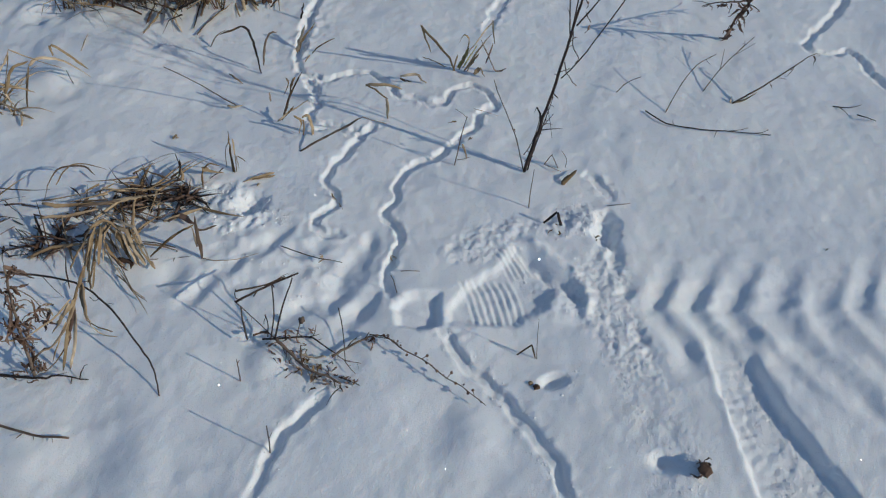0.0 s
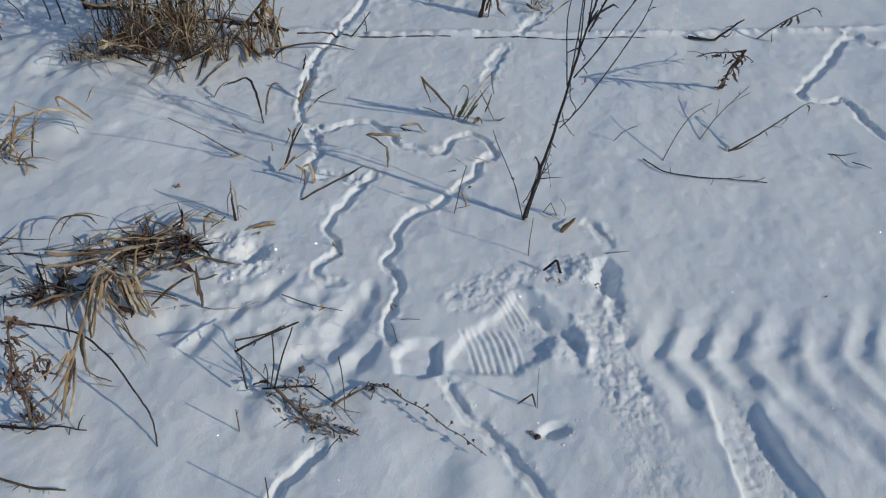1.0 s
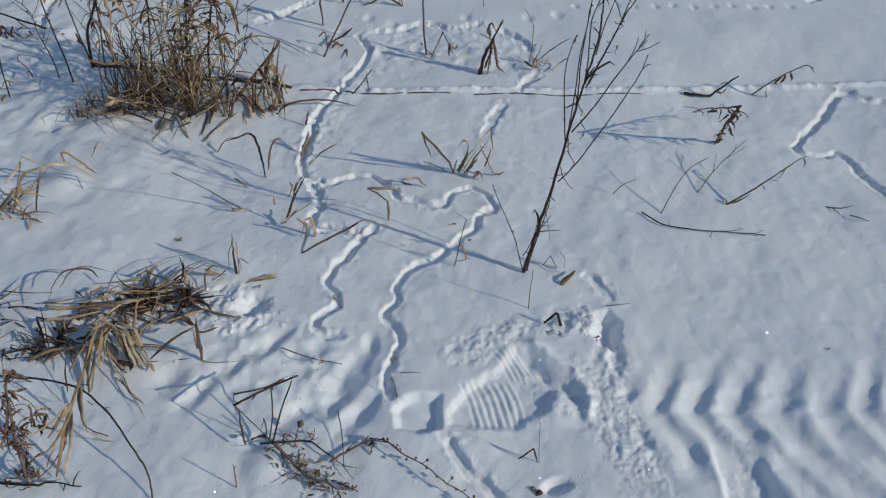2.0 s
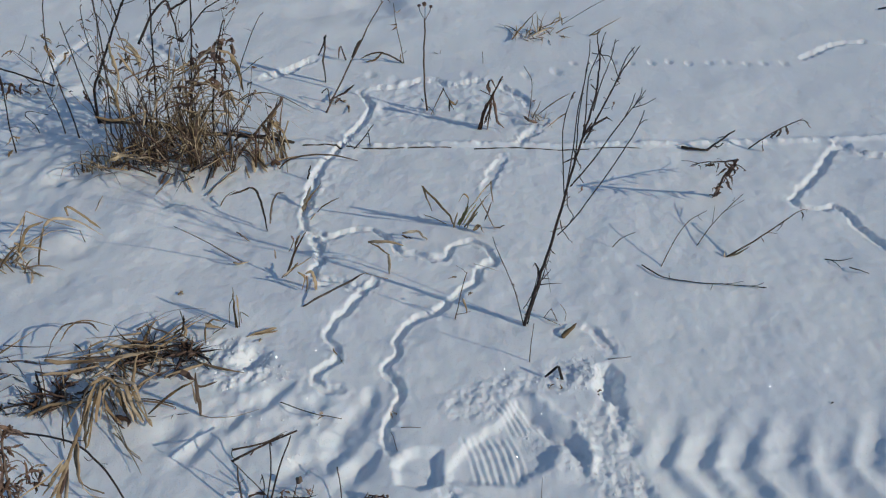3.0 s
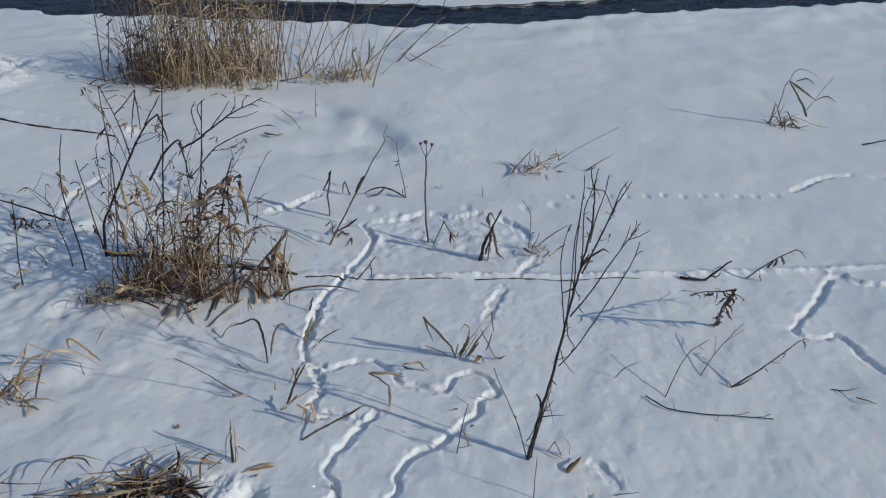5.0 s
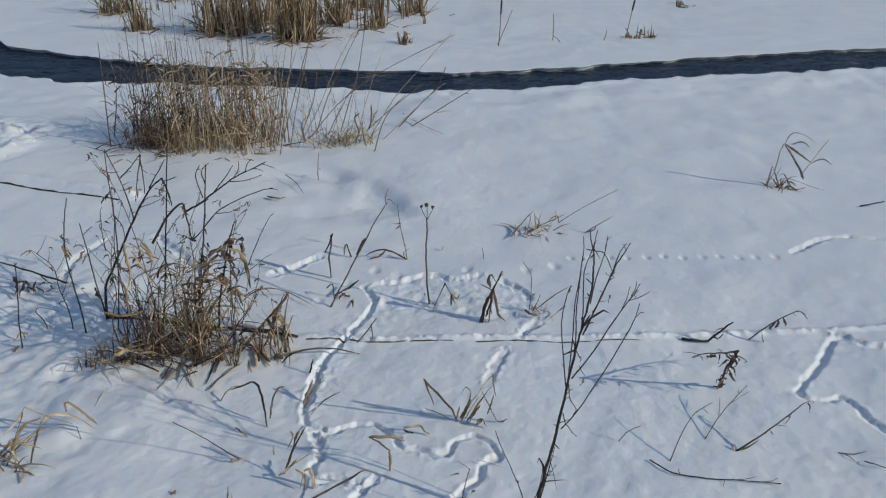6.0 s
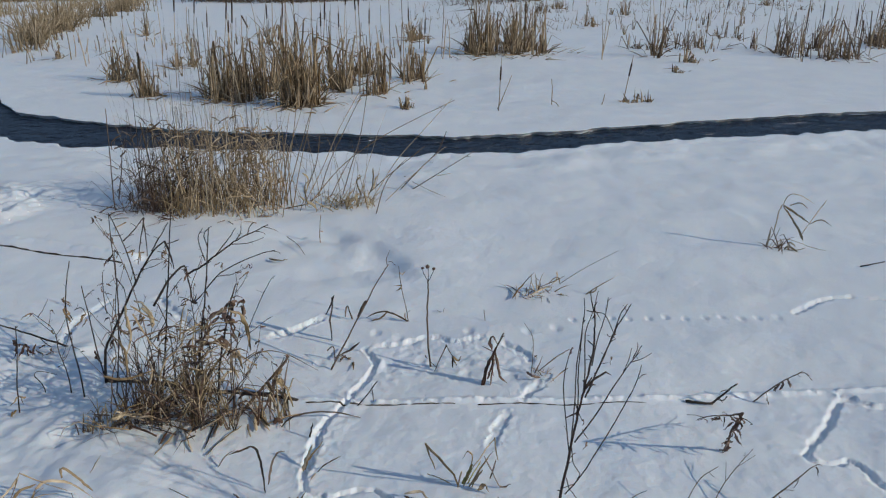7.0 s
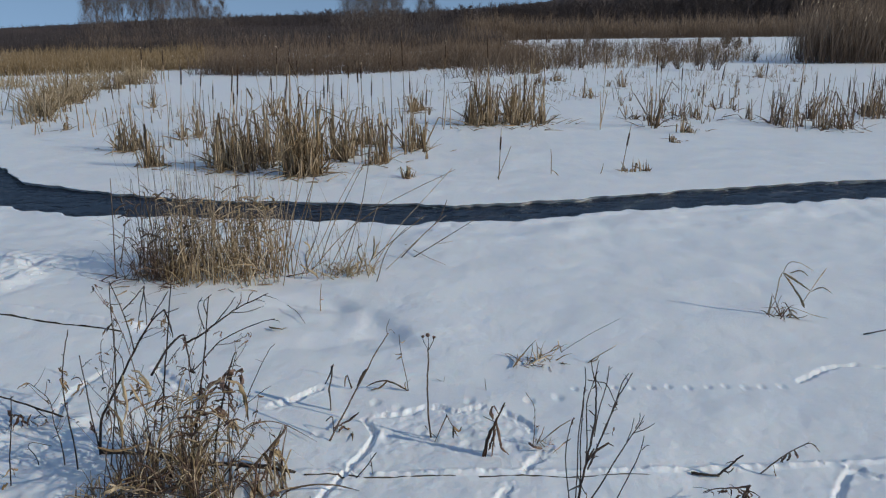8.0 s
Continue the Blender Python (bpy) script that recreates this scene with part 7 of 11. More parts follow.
blade(p, [(0.054, 0.054, 0.195), (0.048, 0.049, 0.146), (0.046, 0.047, 0.128)], 0.0051, 0.0040, LEAF, "leaf")
blade(p, [(0.020, 0.020, 0.109), (0.015, 0.016, 0.052), (-0.000, -0.000, 0.023)], 0.0051, 0.0040, LEAF, "leaf")
blade(p, [(0.012, 0.012, 0.035), (0.011, 0.012, 0.003), (0.023, 0.023, 0.018)], 0.0045, 0.0034, BROWN, "leaf")
blade(p, [(0.049, 0.050, 0.306), (0.059, 0.060, 0.279), (0.073, 0.074, 0.247)], 0.0045, 0.0034, LEAF, "leaf")
blade(p, [(0.031, 0.032, 0.262), (0.031, 0.031, 0.236), (0.021, 0.021, 0.214)], 0.0045, 0.0034, LEAF, "leaf")
crumple(part_of, (0.009, 0.009, 0.044), 0.0318, LEAF, "leaf", seed=0)
crumple(part_of, (0.001, 0.001, 0.042), 0.0318, LEAF, "leaf", seed=1)
crumple(part_of, (0.016, 0.016, 0.026), 0.0318, LEAF, "leaf", seed=2)
crumple(part_of, (-0.000, -0.000, 0.034), 0.0318, LEAF, "leaf", seed=3)
crumple(part_of, (0.004, 0.004, 0.033), 0.0318, LEAF, "leaf", seed=4)
crumple(part_of, (0.014, 0.014, 0.011), 0.0318, LEAF, "leaf", seed=5)
crumple(part_of, (0.006, 0.006, 0.020), 0.0318, LEAF, "leaf", seed=6)
crumple(part_of, (0.009, 0.010, 0.002), 0.0318, LEAF, "leaf", seed=7)
crumple(part_of, (0.019, 0.019, 0.029), 0.0318, LEAF, "leaf", seed=8)
crumple(part_of, (0.064, 0.065, 0.166), 0.0272, HAY, "leaf", seed=0)
crumple(part_of, (0.063, 0.064, 0.165), 0.0272, HAY, "leaf", seed=1)
crumple(part_of, (0.060, 0.061, 0.155), 0.0272, HAY, "leaf", seed=2)
crumple(part_of, (0.062, 0.063, 0.156), 0.0272, HAY, "leaf", seed=3)
crumple(part_of, (0.047, 0.048, 0.236), 0.0318, LEAF, "leaf", seed=0)
crumple(part_of, (0.042, 0.043, 0.252), 0.0318, LEAF, "leaf", seed=1)
crumple(part_of, (0.034, 0.034, 0.241), 0.0318, LEAF, "leaf", seed=2)
crumple(part_of, (0.031, 0.031, 0.254), 0.0318, LEAF, "leaf", seed=3)
crumple(part_of, (0.038, 0.038, 0.206), 0.0318, LEAF, "leaf", seed=4)
crumple(part_of, (0.036, 0.036, 0.221), 0.0318, LEAF, "leaf", seed=5)
crumple(part_of, (0.042, 0.043, 0.254), 0.0318, LEAF, "leaf", seed=6)
crumple(part_of, (0.025, 0.025, 0.227), 0.0318, LEAF, "leaf", seed=7)
crumple(part_of, (0.035, 0.035, 0.258), 0.0318, LEAF, "leaf", seed=8)
crumple(part_of, (0.036, 0.037, 0.241), 0.0318, LEAF, "leaf", seed=9)
crumple(part_of, (0.018, 0.018, 0.075), 0.0272, LEAF, "leaf", seed=0)
crumple(part_of, (0.018, 0.018, 0.049), 0.0272, LEAF, "leaf", seed=1)
crumple(part_of, (0.016, 0.016, 0.077), 0.0272, LEAF, "leaf", seed=2)
crumple(part_of, (0.021, 0.022, 0.026), 0.0272, LEAF, "leaf", seed=3)
crumple(part_of, (0.020, 0.020, 0.065), 0.0272, LEAF, "leaf", seed=4)
crumple(part_of, (0.012, 0.012, 0.044), 0.0272, LEAF, "leaf", seed=5)
crumple(part_of, (0.009, 0.009, 0.048), 0.0272, LEAF, "leaf", seed=6)
crumple(part_of, (0.007, 0.008, 0.037), 0.0272, LEAF, "leaf", seed=7)
crumple(part_of, (0.058, 0.059, 0.295), 0.0318, LEAF, "leaf", seed=0)
crumple(part_of, (0.058, 0.059, 0.298), 0.0318, LEAF, "leaf", seed=1)
crumple(part_of, (0.048, 0.049, 0.245), 0.0318, LEAF, "leaf", seed=2)
crumple(part_of, (0.055, 0.056, 0.284), 0.0318, LEAF, "leaf", seed=3)
crumple(part_of, (0.061, 0.062, 0.288), 0.0318, LEAF, "leaf", seed=4)
crumple(part_of, (0.039, 0.040, 0.304), 0.0318, LEAF, "leaf", seed=5)
crumple(part_of, (0.050, 0.050, 0.298), 0.0318, LEAF, "leaf", seed=6)
crumple(part_of, (0.049, 0.049, 0.273), 0.0318, LEAF, "leaf", seed=7)
crumple(part_of, (0.038, 0.039, 0.304), 0.0318, LEAF, "leaf", seed=8)
crumple(part_of, (0.056, 0.057, 0.287), 0.0318, LEAF, "leaf", seed=9)
crumple(part_of, (0.007, 0.008, 0.092), 0.0272, LEAF, "leaf", seed=0)
crumple(part_of, (0.016, 0.017, 0.087), 0.0272, LEAF, "leaf", seed=1)
crumple(part_of, (0.015, 0.016, 0.114), 0.0272, LEAF, "leaf", seed=2)
crumple(part_of, (0.014, 0.014, 0.130), 0.0272, LEAF, "leaf", seed=3)
crumple(part_of, (0.016, 0.016, 0.097), 0.0272, LEAF, "leaf", seed=4)
crumple(part_of, (0.027, 0.028, 0.109), 0.0272, LEAF, "leaf", seed=5)
crumple(part_of, (0.017, 0.017, 0.074), 0.0272, LEAF, "leaf", seed=6)
blade(p, [(0.038, 0.039, 0.283), (0.054, 0.055, 0.274), (0.071, 0.072, 0.240)], 0.0051, 0.0034, LEAF, "leaf")
blade(p, [(-0.006, -0.006, 0.143), (0.006, 0.006, 0.130), (0.019, 0.020, 0.115)], 0.0034, 0.0023, HAY, "leaf")

p = thing("fallen_stick", "dark frayed stem lying on the snow", "stick", -0.848, 0.838)
part_of = stem(p, [(-0.102, 0.004, 0.010), (-0.026, -0.007, 0.015), (0.032, -0.009, 0.015), (0.053, -0.003, 0.015), (0.115, -0.006, 0.004)], 0.0037, 0.0012, DARK, "stem", knots=6)
crumple(part_of, (-0.038, 0.001, 0.020), 0.0272, LEAF, "leaf", seed=0)
crumple(part_of, (-0.030, -0.006, 0.020), 0.0272, LEAF, "leaf", seed=1)
crumple(part_of, (-0.012, 0.012, 0.020), 0.0272, LEAF, "leaf", seed=2)
crumple(part_of, (-0.001, -0.019, 0.020), 0.0272, LEAF, "leaf", seed=3)
crumple(part_of, (-0.039, -0.000, 0.020), 0.0272, LEAF, "leaf", seed=4)

p = thing("fallen_stick", "thin dark stem half sunk in snow", "stick", -0.771, 0.704)
part_of = stem(p, [(-0.132, 0.031, 0.002), (-0.032, 0.003, 0.006), (0.040, -0.005, 0.010)], 0.0027, 0.0023, BROWN, "stem", knots=3)

p = thing("tangled_weed", "collapsed dark weed with broken twigs on the snow", "weed", -0.346, 0.917)
part_of = stem(p, [(-0.089, 0.046, 0.088), (-0.031, 0.077, 0.100), (0.037, 0.108, 0.108)], 0.0027, 0.0020, STALK, "twig", knots=3)
part_of = stem(p, [(-0.088, 0.061, 0.106), (-0.030, 0.080, 0.103), (0.010, 0.098, 0.109)], 0.0022, 0.0015, BROWN, "twig", knots=2)
part_of = stem(p, [(-0.019, -0.007, 0.026), (-0.015, 0.041, 0.049), (-0.017, 0.082, 0.100)], 0.0016, 0.0015, DARK, "twig", knots=1)
part_of = stem(p, [(-0.012, -0.004, 0.022), (0.002, 0.054, 0.056), (0.024, 0.099, 0.103)], 0.0022, 0.0015, DARK, "twig", knots=1)
part_of = stem(p, [(-0.091, 0.047, 0.091), (-0.050, 0.027, 0.046), (-0.008, -0.003, 0.020)], 0.0012, 0.0011, DARK, "twig", knots=1)
part_of = stem(p, [(-0.068, -0.003, 0.022), (-0.076, 0.020, 0.049), (-0.080, 0.043, 0.079)], 0.0022, 0.0015, DARK, "twig", knots=3)
part_of = stem(p, [(-0.076, 0.051, 0.088), (-0.089, 0.052, 0.096), (-0.088, 0.063, 0.110)], 0.0011, 0.0009, DARK, "twig")
part_of = stem(p, [(-0.040, 0.002, 0.015), (0.052, 0.019, -0.002), (0.076, 0.001, 0.012), (0.115, -0.029, 0.012)], 0.0022, 0.0015, DARK, "twig", knots=5)
part_of = stem(p, [(-0.008, -0.003, 0.026), (0.014, -0.021, 0.012), (0.046, -0.053, 0.012), (0.077, -0.076, 0.012), (0.103, -0.083, 0.012), (0.135, -0.102, 0.012)], 0.0039, 0.0022, BROWN, "twig", knots=7)
part_of = stem(p, [(0.111, -0.038, 0.012), (0.147, -0.011, 0.012), (0.188, 0.013, 0.012)], 0.0035, 0.0022, BROWN, "twig", knots=4)
seeds = [Vector(q) for q in ((0.187, 0.012, 0.020), (0.225, 0.000, 0.026), (0.262, -0.030, 0.024), (0.305, -0.055, 0.026), (0.345, -0.090, 0.022), (0.382, -0.112, 0.018), (0.428, -0.150, 0.012))]
part_of = stem(p, seeds, 0.0017, 0.0009, LEAF, "seed_stem", knots=9)
rnd = random.Random(77)
for q, q2 in zip(seeds, seeds[1:]):
    for u in (0.15, 0.5, 0.85):
        at = q.lerp(q2, u)
        tip = at + Vector((rnd.uniform(-0.004, 0.012), rnd.uniform(-0.010, 0.010), rnd.uniform(0.000, 0.008)))
        stem(part_of, [at, at.lerp(tip, 0.5), tip], 0.0008, 0.0007, LEAF, "side_shoot")
        bud(part_of, tip, rnd.uniform(0.0018, 0.0032), LEAF, "seed_head", long=1.3)
part_of = stem(p, [(0.187, 0.013, 0.012), (0.229, 0.006, 0.012), (0.249, -0.009, 0.012)], 0.0011, 0.0007, DARK, "twig", knots=4)
part_of = stem(p, [(0.117, 0.073, 0.030), (0.129, 0.024, 0.012), (0.140, -0.052, 0.012)], 0.0014, 0.0009, DARK, "twig", knots=1)
part_of = stem(p, [(0.030, 0.011, 0.006), (0.035, 0.031, 0.018), (0.039, 0.042, 0.028)], 0.0011, 0.0007, BROWN, "twig")
part_of = stem(p, [(0.059, 0.022, -0.011), (0.069, 0.025, 0.010), (0.070, 0.040, 0.014)], 0.0011, 0.0007, DARK, "twig")
part_of = stem(p, [(-0.033, 0.039, 0.053), (-0.028, 0.028, 0.038), (-0.028, 0.007, 0.016)], 0.0014, 0.0011, DARK, "twig", knots=1)
part_of = stem(p, [(0.112, -0.025, 0.012), (0.137, -0.046, 0.012), (0.173, -0.054, 0.012)], 0.0012, 0.0007, BROWN, "twig", knots=3)
part_of = stem(p, [(0.137, -0.046, 0.012), (0.151, -0.066, 0.012), (0.163, -0.079, 0.012)], 0.0011, 0.0007, BROWN, "twig", knots=2)
part_of = stem(p, [(0.131, -0.112, 0.012), (0.121, -0.125, 0.012), (0.115, -0.135, 0.012)], 0.0014, 0.0011, DARK, "twig", knots=1)
part_of = stem(p, [(0.129, -0.086, 0.012), (0.153, -0.096, 0.012), (0.173, -0.106, 0.012)], 0.0014, 0.0011, DARK, "twig", knots=2)
part_of = stem(p, [(0.019, -0.089, 0.012), (0.033, -0.076, 0.012), (0.048, -0.070, 0.012)], 0.0009, 0.0006, BROWN, "twig")
blade(p, [(0.042, -0.035, 0.012), (0.068, -0.041, 0.012), (0.099, -0.040, 0.012)], 0.0053, 0.0042, STRAW, "leaf")
blade(p, [(-0.058, 0.004, 0.025), (-0.042, 0.011, 0.026), (-0.025, 0.012, 0.021)], 0.0063, 0.0053, LEAF, "leaf")
bud(part_of, (0.041, 0.043, 0.027), 0.0075, BROWN, "seed_head", long=1.0)
crumple(part_of, (0.007, 0.003, -0.002), 0.0253, LEAF, "leaf", seed=0)
crumple(part_of, (-0.014, -0.005, 0.004), 0.0253, LEAF, "leaf", seed=1)
crumple(part_of, (-0.011, -0.041, 0.012), 0.0253, LEAF, "leaf", seed=2)
crumple(part_of, (0.025, 0.009, 0.014), 0.0253, LEAF, "leaf", seed=3)
crumple(part_of, (0.016, 0.006, 0.016), 0.0253, LEAF, "leaf", seed=4)
crumple(part_of, (-0.003, -0.043, 0.012), 0.0253, LEAF, "leaf", seed=5)
crumple(part_of, (0.028, -0.025, 0.012), 0.0253, LEAF, "leaf", seed=6)
crumple(part_of, (-0.001, -0.000, -0.002), 0.0253, LEAF, "leaf", seed=7)
crumple(part_of, (0.013, -0.028, 0.012), 0.0253, LEAF, "leaf", seed=8)
crumple(part_of, (0.025, -0.027, 0.012), 0.0253, LEAF, "leaf", seed=9)
crumple(part_of, (-0.007, -0.003, -0.013), 0.0253, LEAF, "leaf", seed=10)
crumple(part_of, (0.010, 0.004, 0.025), 0.0253, LEAF, "leaf", seed=11)
crumple(part_of, (-0.008, -0.034, 0.012), 0.0253, LEAF, "leaf", seed=12)
crumple(part_of, (-0.017, -0.006, 0.014), 0.0253, LEAF, "leaf", seed=13)
crumple(part_of, (0.054, -0.052, 0.012), 0.0253, LEAF, "leaf", seed=0)
crumple(part_of, (0.056, -0.044, 0.012), 0.0253, LEAF, "leaf", seed=1)
crumple(part_of, (0.066, -0.060, 0.012), 0.0253, LEAF, "leaf", seed=2)
crumple(part_of, (0.047, -0.031, 0.012), 0.0253, LEAF, "leaf", seed=3)
crumple(part_of, (0.066, -0.045, 0.012), 0.0253, LEAF, "leaf", seed=4)
crumple(part_of, (0.049, -0.046, 0.012), 0.0253, LEAF, "leaf", seed=5)
crumple(part_of, (0.049, -0.069, 0.012), 0.0253, LEAF, "leaf", seed=6)
crumple(part_of, (0.027, -0.043, 0.012), 0.0253, LEAF, "leaf", seed=7)
crumple(part_of, (0.046, -0.069, 0.012), 0.0253, LEAF, "leaf", seed=8)
crumple(part_of, (0.023, -0.067, 0.012), 0.0253, LEAF, "leaf", seed=9)
crumple(part_of, (0.058, -0.032, 0.012), 0.0253, LEAF, "leaf", seed=10)
crumple(part_of, (0.035, -0.027, 0.012), 0.0253, LEAF, "leaf", seed=11)
crumple(part_of, (0.103, -0.060, 0.012), 0.0253, LEAF, "leaf", seed=0)
crumple(part_of, (0.134, -0.105, 0.012), 0.0253, LEAF, "leaf", seed=1)
crumple(part_of, (0.082, -0.083, 0.012), 0.0253, LEAF, "leaf", seed=2)
crumple(part_of, (0.123, -0.063, 0.012), 0.0253, LEAF, "leaf", seed=3)
crumple(part_of, (0.101, -0.069, 0.012), 0.0253, LEAF, "leaf", seed=4)
crumple(part_of, (0.111, -0.096, 0.012), 0.0253, LEAF, "leaf", seed=5)
crumple(part_of, (0.127, -0.081, 0.012), 0.0253, LEAF, "leaf", seed=6)
crumple(part_of, (0.092, -0.087, 0.012), 0.0253, LEAF, "leaf", seed=7)
crumple(part_of, (0.081, -0.064, 0.012), 0.0253, LEAF, "leaf", seed=8)
crumple(part_of, (0.114, -0.055, 0.012), 0.0253, LEAF, "leaf", seed=9)
crumple(part_of, (0.085, -0.113, 0.012), 0.0253, LEAF, "leaf", seed=10)
crumple(part_of, (0.104, -0.090, 0.012), 0.0253, LEAF, "leaf", seed=11)
crumple(part_of, (0.094, -0.102, 0.012), 0.0253, LEAF, "leaf", seed=12)
crumple(part_of, (0.085, -0.090, 0.012), 0.0253, LEAF, "leaf", seed=13)
crumple(part_of, (0.102, -0.077, 0.012), 0.0253, LEAF, "leaf", seed=14)
crumple(part_of, (0.096, -0.092, 0.012), 0.0253, LEAF, "leaf", seed=15)
crumple(part_of, (0.102, -0.104, 0.012), 0.0253, LEAF, "leaf", seed=16)
crumple(part_of, (0.085, -0.057, 0.012), 0.0253, LEAF, "leaf", seed=17)
crumple(part_of, (0.139, -0.100, 0.012), 0.0253, LEAF, "leaf", seed=0)
crumple(part_of, (0.148, -0.092, 0.012), 0.0253, LEAF, "leaf", seed=1)
crumple(part_of, (0.162, -0.091, 0.012), 0.0253, LEAF, "leaf", seed=2)
crumple(part_of, (0.136, -0.090, 0.012), 0.0253, LEAF, "leaf", seed=3)
crumple(part_of, (0.168, -0.091, 0.012), 0.0253, LEAF, "leaf", seed=4)
crumple(part_of, (0.143, -0.107, 0.012), 0.0253, LEAF, "leaf", seed=5)
crumple(part_of, (0.140, -0.084, 0.012), 0.0253, LEAF, "leaf", seed=6)
crumple(part_of, (0.066, 0.024, -0.010), 0.0211, LEAF, "leaf", seed=0)
crumple(part_of, (0.047, -0.007, 0.012), 0.0211, LEAF, "leaf", seed=1)
crumple(part_of, (0.063, 0.023, 0.021), 0.0211, LEAF, "leaf", seed=2)
crumple(part_of, (0.055, 0.020, -0.009), 0.0211, LEAF, "leaf", seed=3)
crumple(part_of, (0.066, 0.024, 0.019), 0.0211, LEAF, "leaf", seed=4)
crumple(part_of, (0.022, 0.008, -0.008), 0.0211, LEAF, "leaf", seed=5)
crumple(part_of, (0.058, 0.021, 0.030), 0.0211, LEAF, "leaf", seed=6)
crumple(part_of, (0.029, 0.025, 0.014), 0.0211, LEAF, "leaf", seed=7)
crumple(part_of, (0.198, 0.007, 0.012), 0.0253, LEAF, "leaf", seed=0)
crumple(part_of, (0.196, 0.013, 0.012), 0.0253, LEAF, "leaf", seed=1)
crumple(part_of, (0.191, -0.000, 0.012), 0.0253, LEAF, "leaf", seed=2)
crumple(part_of, (0.192, 0.004, 0.012), 0.0253, LEAF, "leaf", seed=3)
crumple(part_of, (0.178, 0.002, 0.012), 0.0253, LEAF, "leaf", seed=4)
crumple(part_of, (0.090, -0.057, 0.012), 0.0296, HAY, "leaf", seed=0)
crumple(part_of, (0.084, -0.059, 0.012), 0.0296, HAY, "leaf", seed=1)
crumple(part_of, (0.086, -0.087, 0.012), 0.0296, HAY, "leaf", seed=2)
crumple(part_of, (0.078, -0.060, 0.012), 0.0296, HAY, "leaf", seed=3)
crumple(part_of, (0.073, -0.069, 0.012), 0.0296, HAY, "leaf", seed=4)
crumple(part_of, (0.052, -0.039, 0.012), 0.0296, HAY, "leaf", seed=0)
crumple(part_of, (0.032, -0.059, 0.012), 0.0296, HAY, "leaf", seed=1)
crumple(part_of, (0.035, -0.045, 0.012), 0.0296, HAY, "leaf", seed=2)
crumple(part_of, (0.047, -0.067, 0.012), 0.0296, HAY, "leaf", seed=3)
crumple(part_of, (0.012, 0.022, 0.017), 0.0211, LEAF, "leaf", seed=0)
crumple(part_of, (0.011, 0.004, 0.018), 0.0211, LEAF, "leaf", seed=1)
crumple(part_of, (0.015, 0.005, 0.028), 0.0211, LEAF, "leaf", seed=2)
crumple(part_of, (0.006, 0.020, 0.018), 0.0211, LEAF, "leaf", seed=3)

p = thing("twig", "short twig standing in the snow", "stick", -0.422, 0.831)
part_of = stem(p, [(0.000, 0.000, -0.005), (0.004, 0.002, 0.035), (0.007, 0.004, 0.077)], 0.0014, 0.0011, BROWN, "stem", knots=1)

p = thing("twig", "short twig standing beside an animal run", "stick", -0.341, 0.676)
part_of = stem(p, [(0.000, 0.000, -0.011), (0.007, 0.004, 0.054), (0.011, 0.005, 0.104)], 0.0015, 0.0012, DARK, "stem", knots=1)
crumple(part_of, (-0.010, -0.005, 0.003), 0.0197, LEAF, "leaf", seed=0)

# ---- the weed thicket ----

clump = thing("grass_clump", "thick clump of tangled brown dry grass", "grass", -0.924, 2.190)
for k, (cx, cy, rx, ry, n, low, high, out, roots) in enumerate((
        (0.03, 0.03, 0.11, 0.06, 34, 0.14, 0.40, 0.5, 7), (0.13, 0.05, 0.08, 0.06, 36, 0.16, 0.42, 0.5, 5), (0.24, 0.00, 0.08, 0.05, 22, 0.12, 0.32, 0.7, 5),
        (-0.26, 0.00, 0.13, 0.04, 34, 0.05, 0.17, 0.9, 9), (-0.08, 0.03, 0.10, 0.05, 26, 0.12, 0.34, 0.6, 6), (0.37, 0.05, 0.07, 0.05, 10, 0.10, 0.24, 0.8, 4))):
    spot = tussocks(rx, ry, cx, cy, roots, 0.010, 900 + k)
    sheaf(clump, "loose_grass", REED, 410 + k, n // 2, spot, (low, high), (0.02, out * 0.6), (0.4, 3.0), 0.0029, 0.45, apart=n // 2)
    sheaf(clump, "loose_grass", BROWN, 420 + k, n * 2 // 5, spot, (low, high), (0.02, out * 0.5), (0.0, 1.2), 0.0023, 0.35, apart=n // 3)
    sheaf(clump, "loose_grass", STRAW, 430 + k, n // 4, spot, (low, high), (0.02, out * 0.8), (1.0, 3.6), 0.0030, 0.35, apart=n // 4)
    sheaf(clump, "loose_grass", LEAF, 440 + k, n // 2, spot, (low * 0.8, high * 0.85), (0.03, 0.6), (0.1, 2.6), 0.0030, 0.35, apart=n // 4)
curls = tussocks(0.20, 0.07, 0.06, 0.03, 12, 0.02, 950)
sheaf(clump, "loose_grass", STRAW, 451, 40, curls, (0.09, 0.22), (0.3, 2.0), (0.8, 3.4), 0.0038, 0.15, rise=(0.06, 0.32))
sheaf(clump, "loose_grass", REED, 452, 56, curls, (0.08, 0.20), (0.3, 2.0), (0.8, 3.4), 0.0026, 0.15, rise=(0.05, 0.36))
sheaf(clump, "loose_grass", LEAF, 453, 80, curls, (0.05, 0.16), (0.3, 2.0), (0.8, 3.4), 0.0030, 0.15, rise=(0.04, 0.36))
sheaf(clump, "loose_grass", DARK, 454, 50, ellipse(0.20, 0.08, 0.06, 0.02), (0.2, 0.50), (0.02, 0.5), (-0.1, 0.5), 0.0015, 0.1, segments=4)
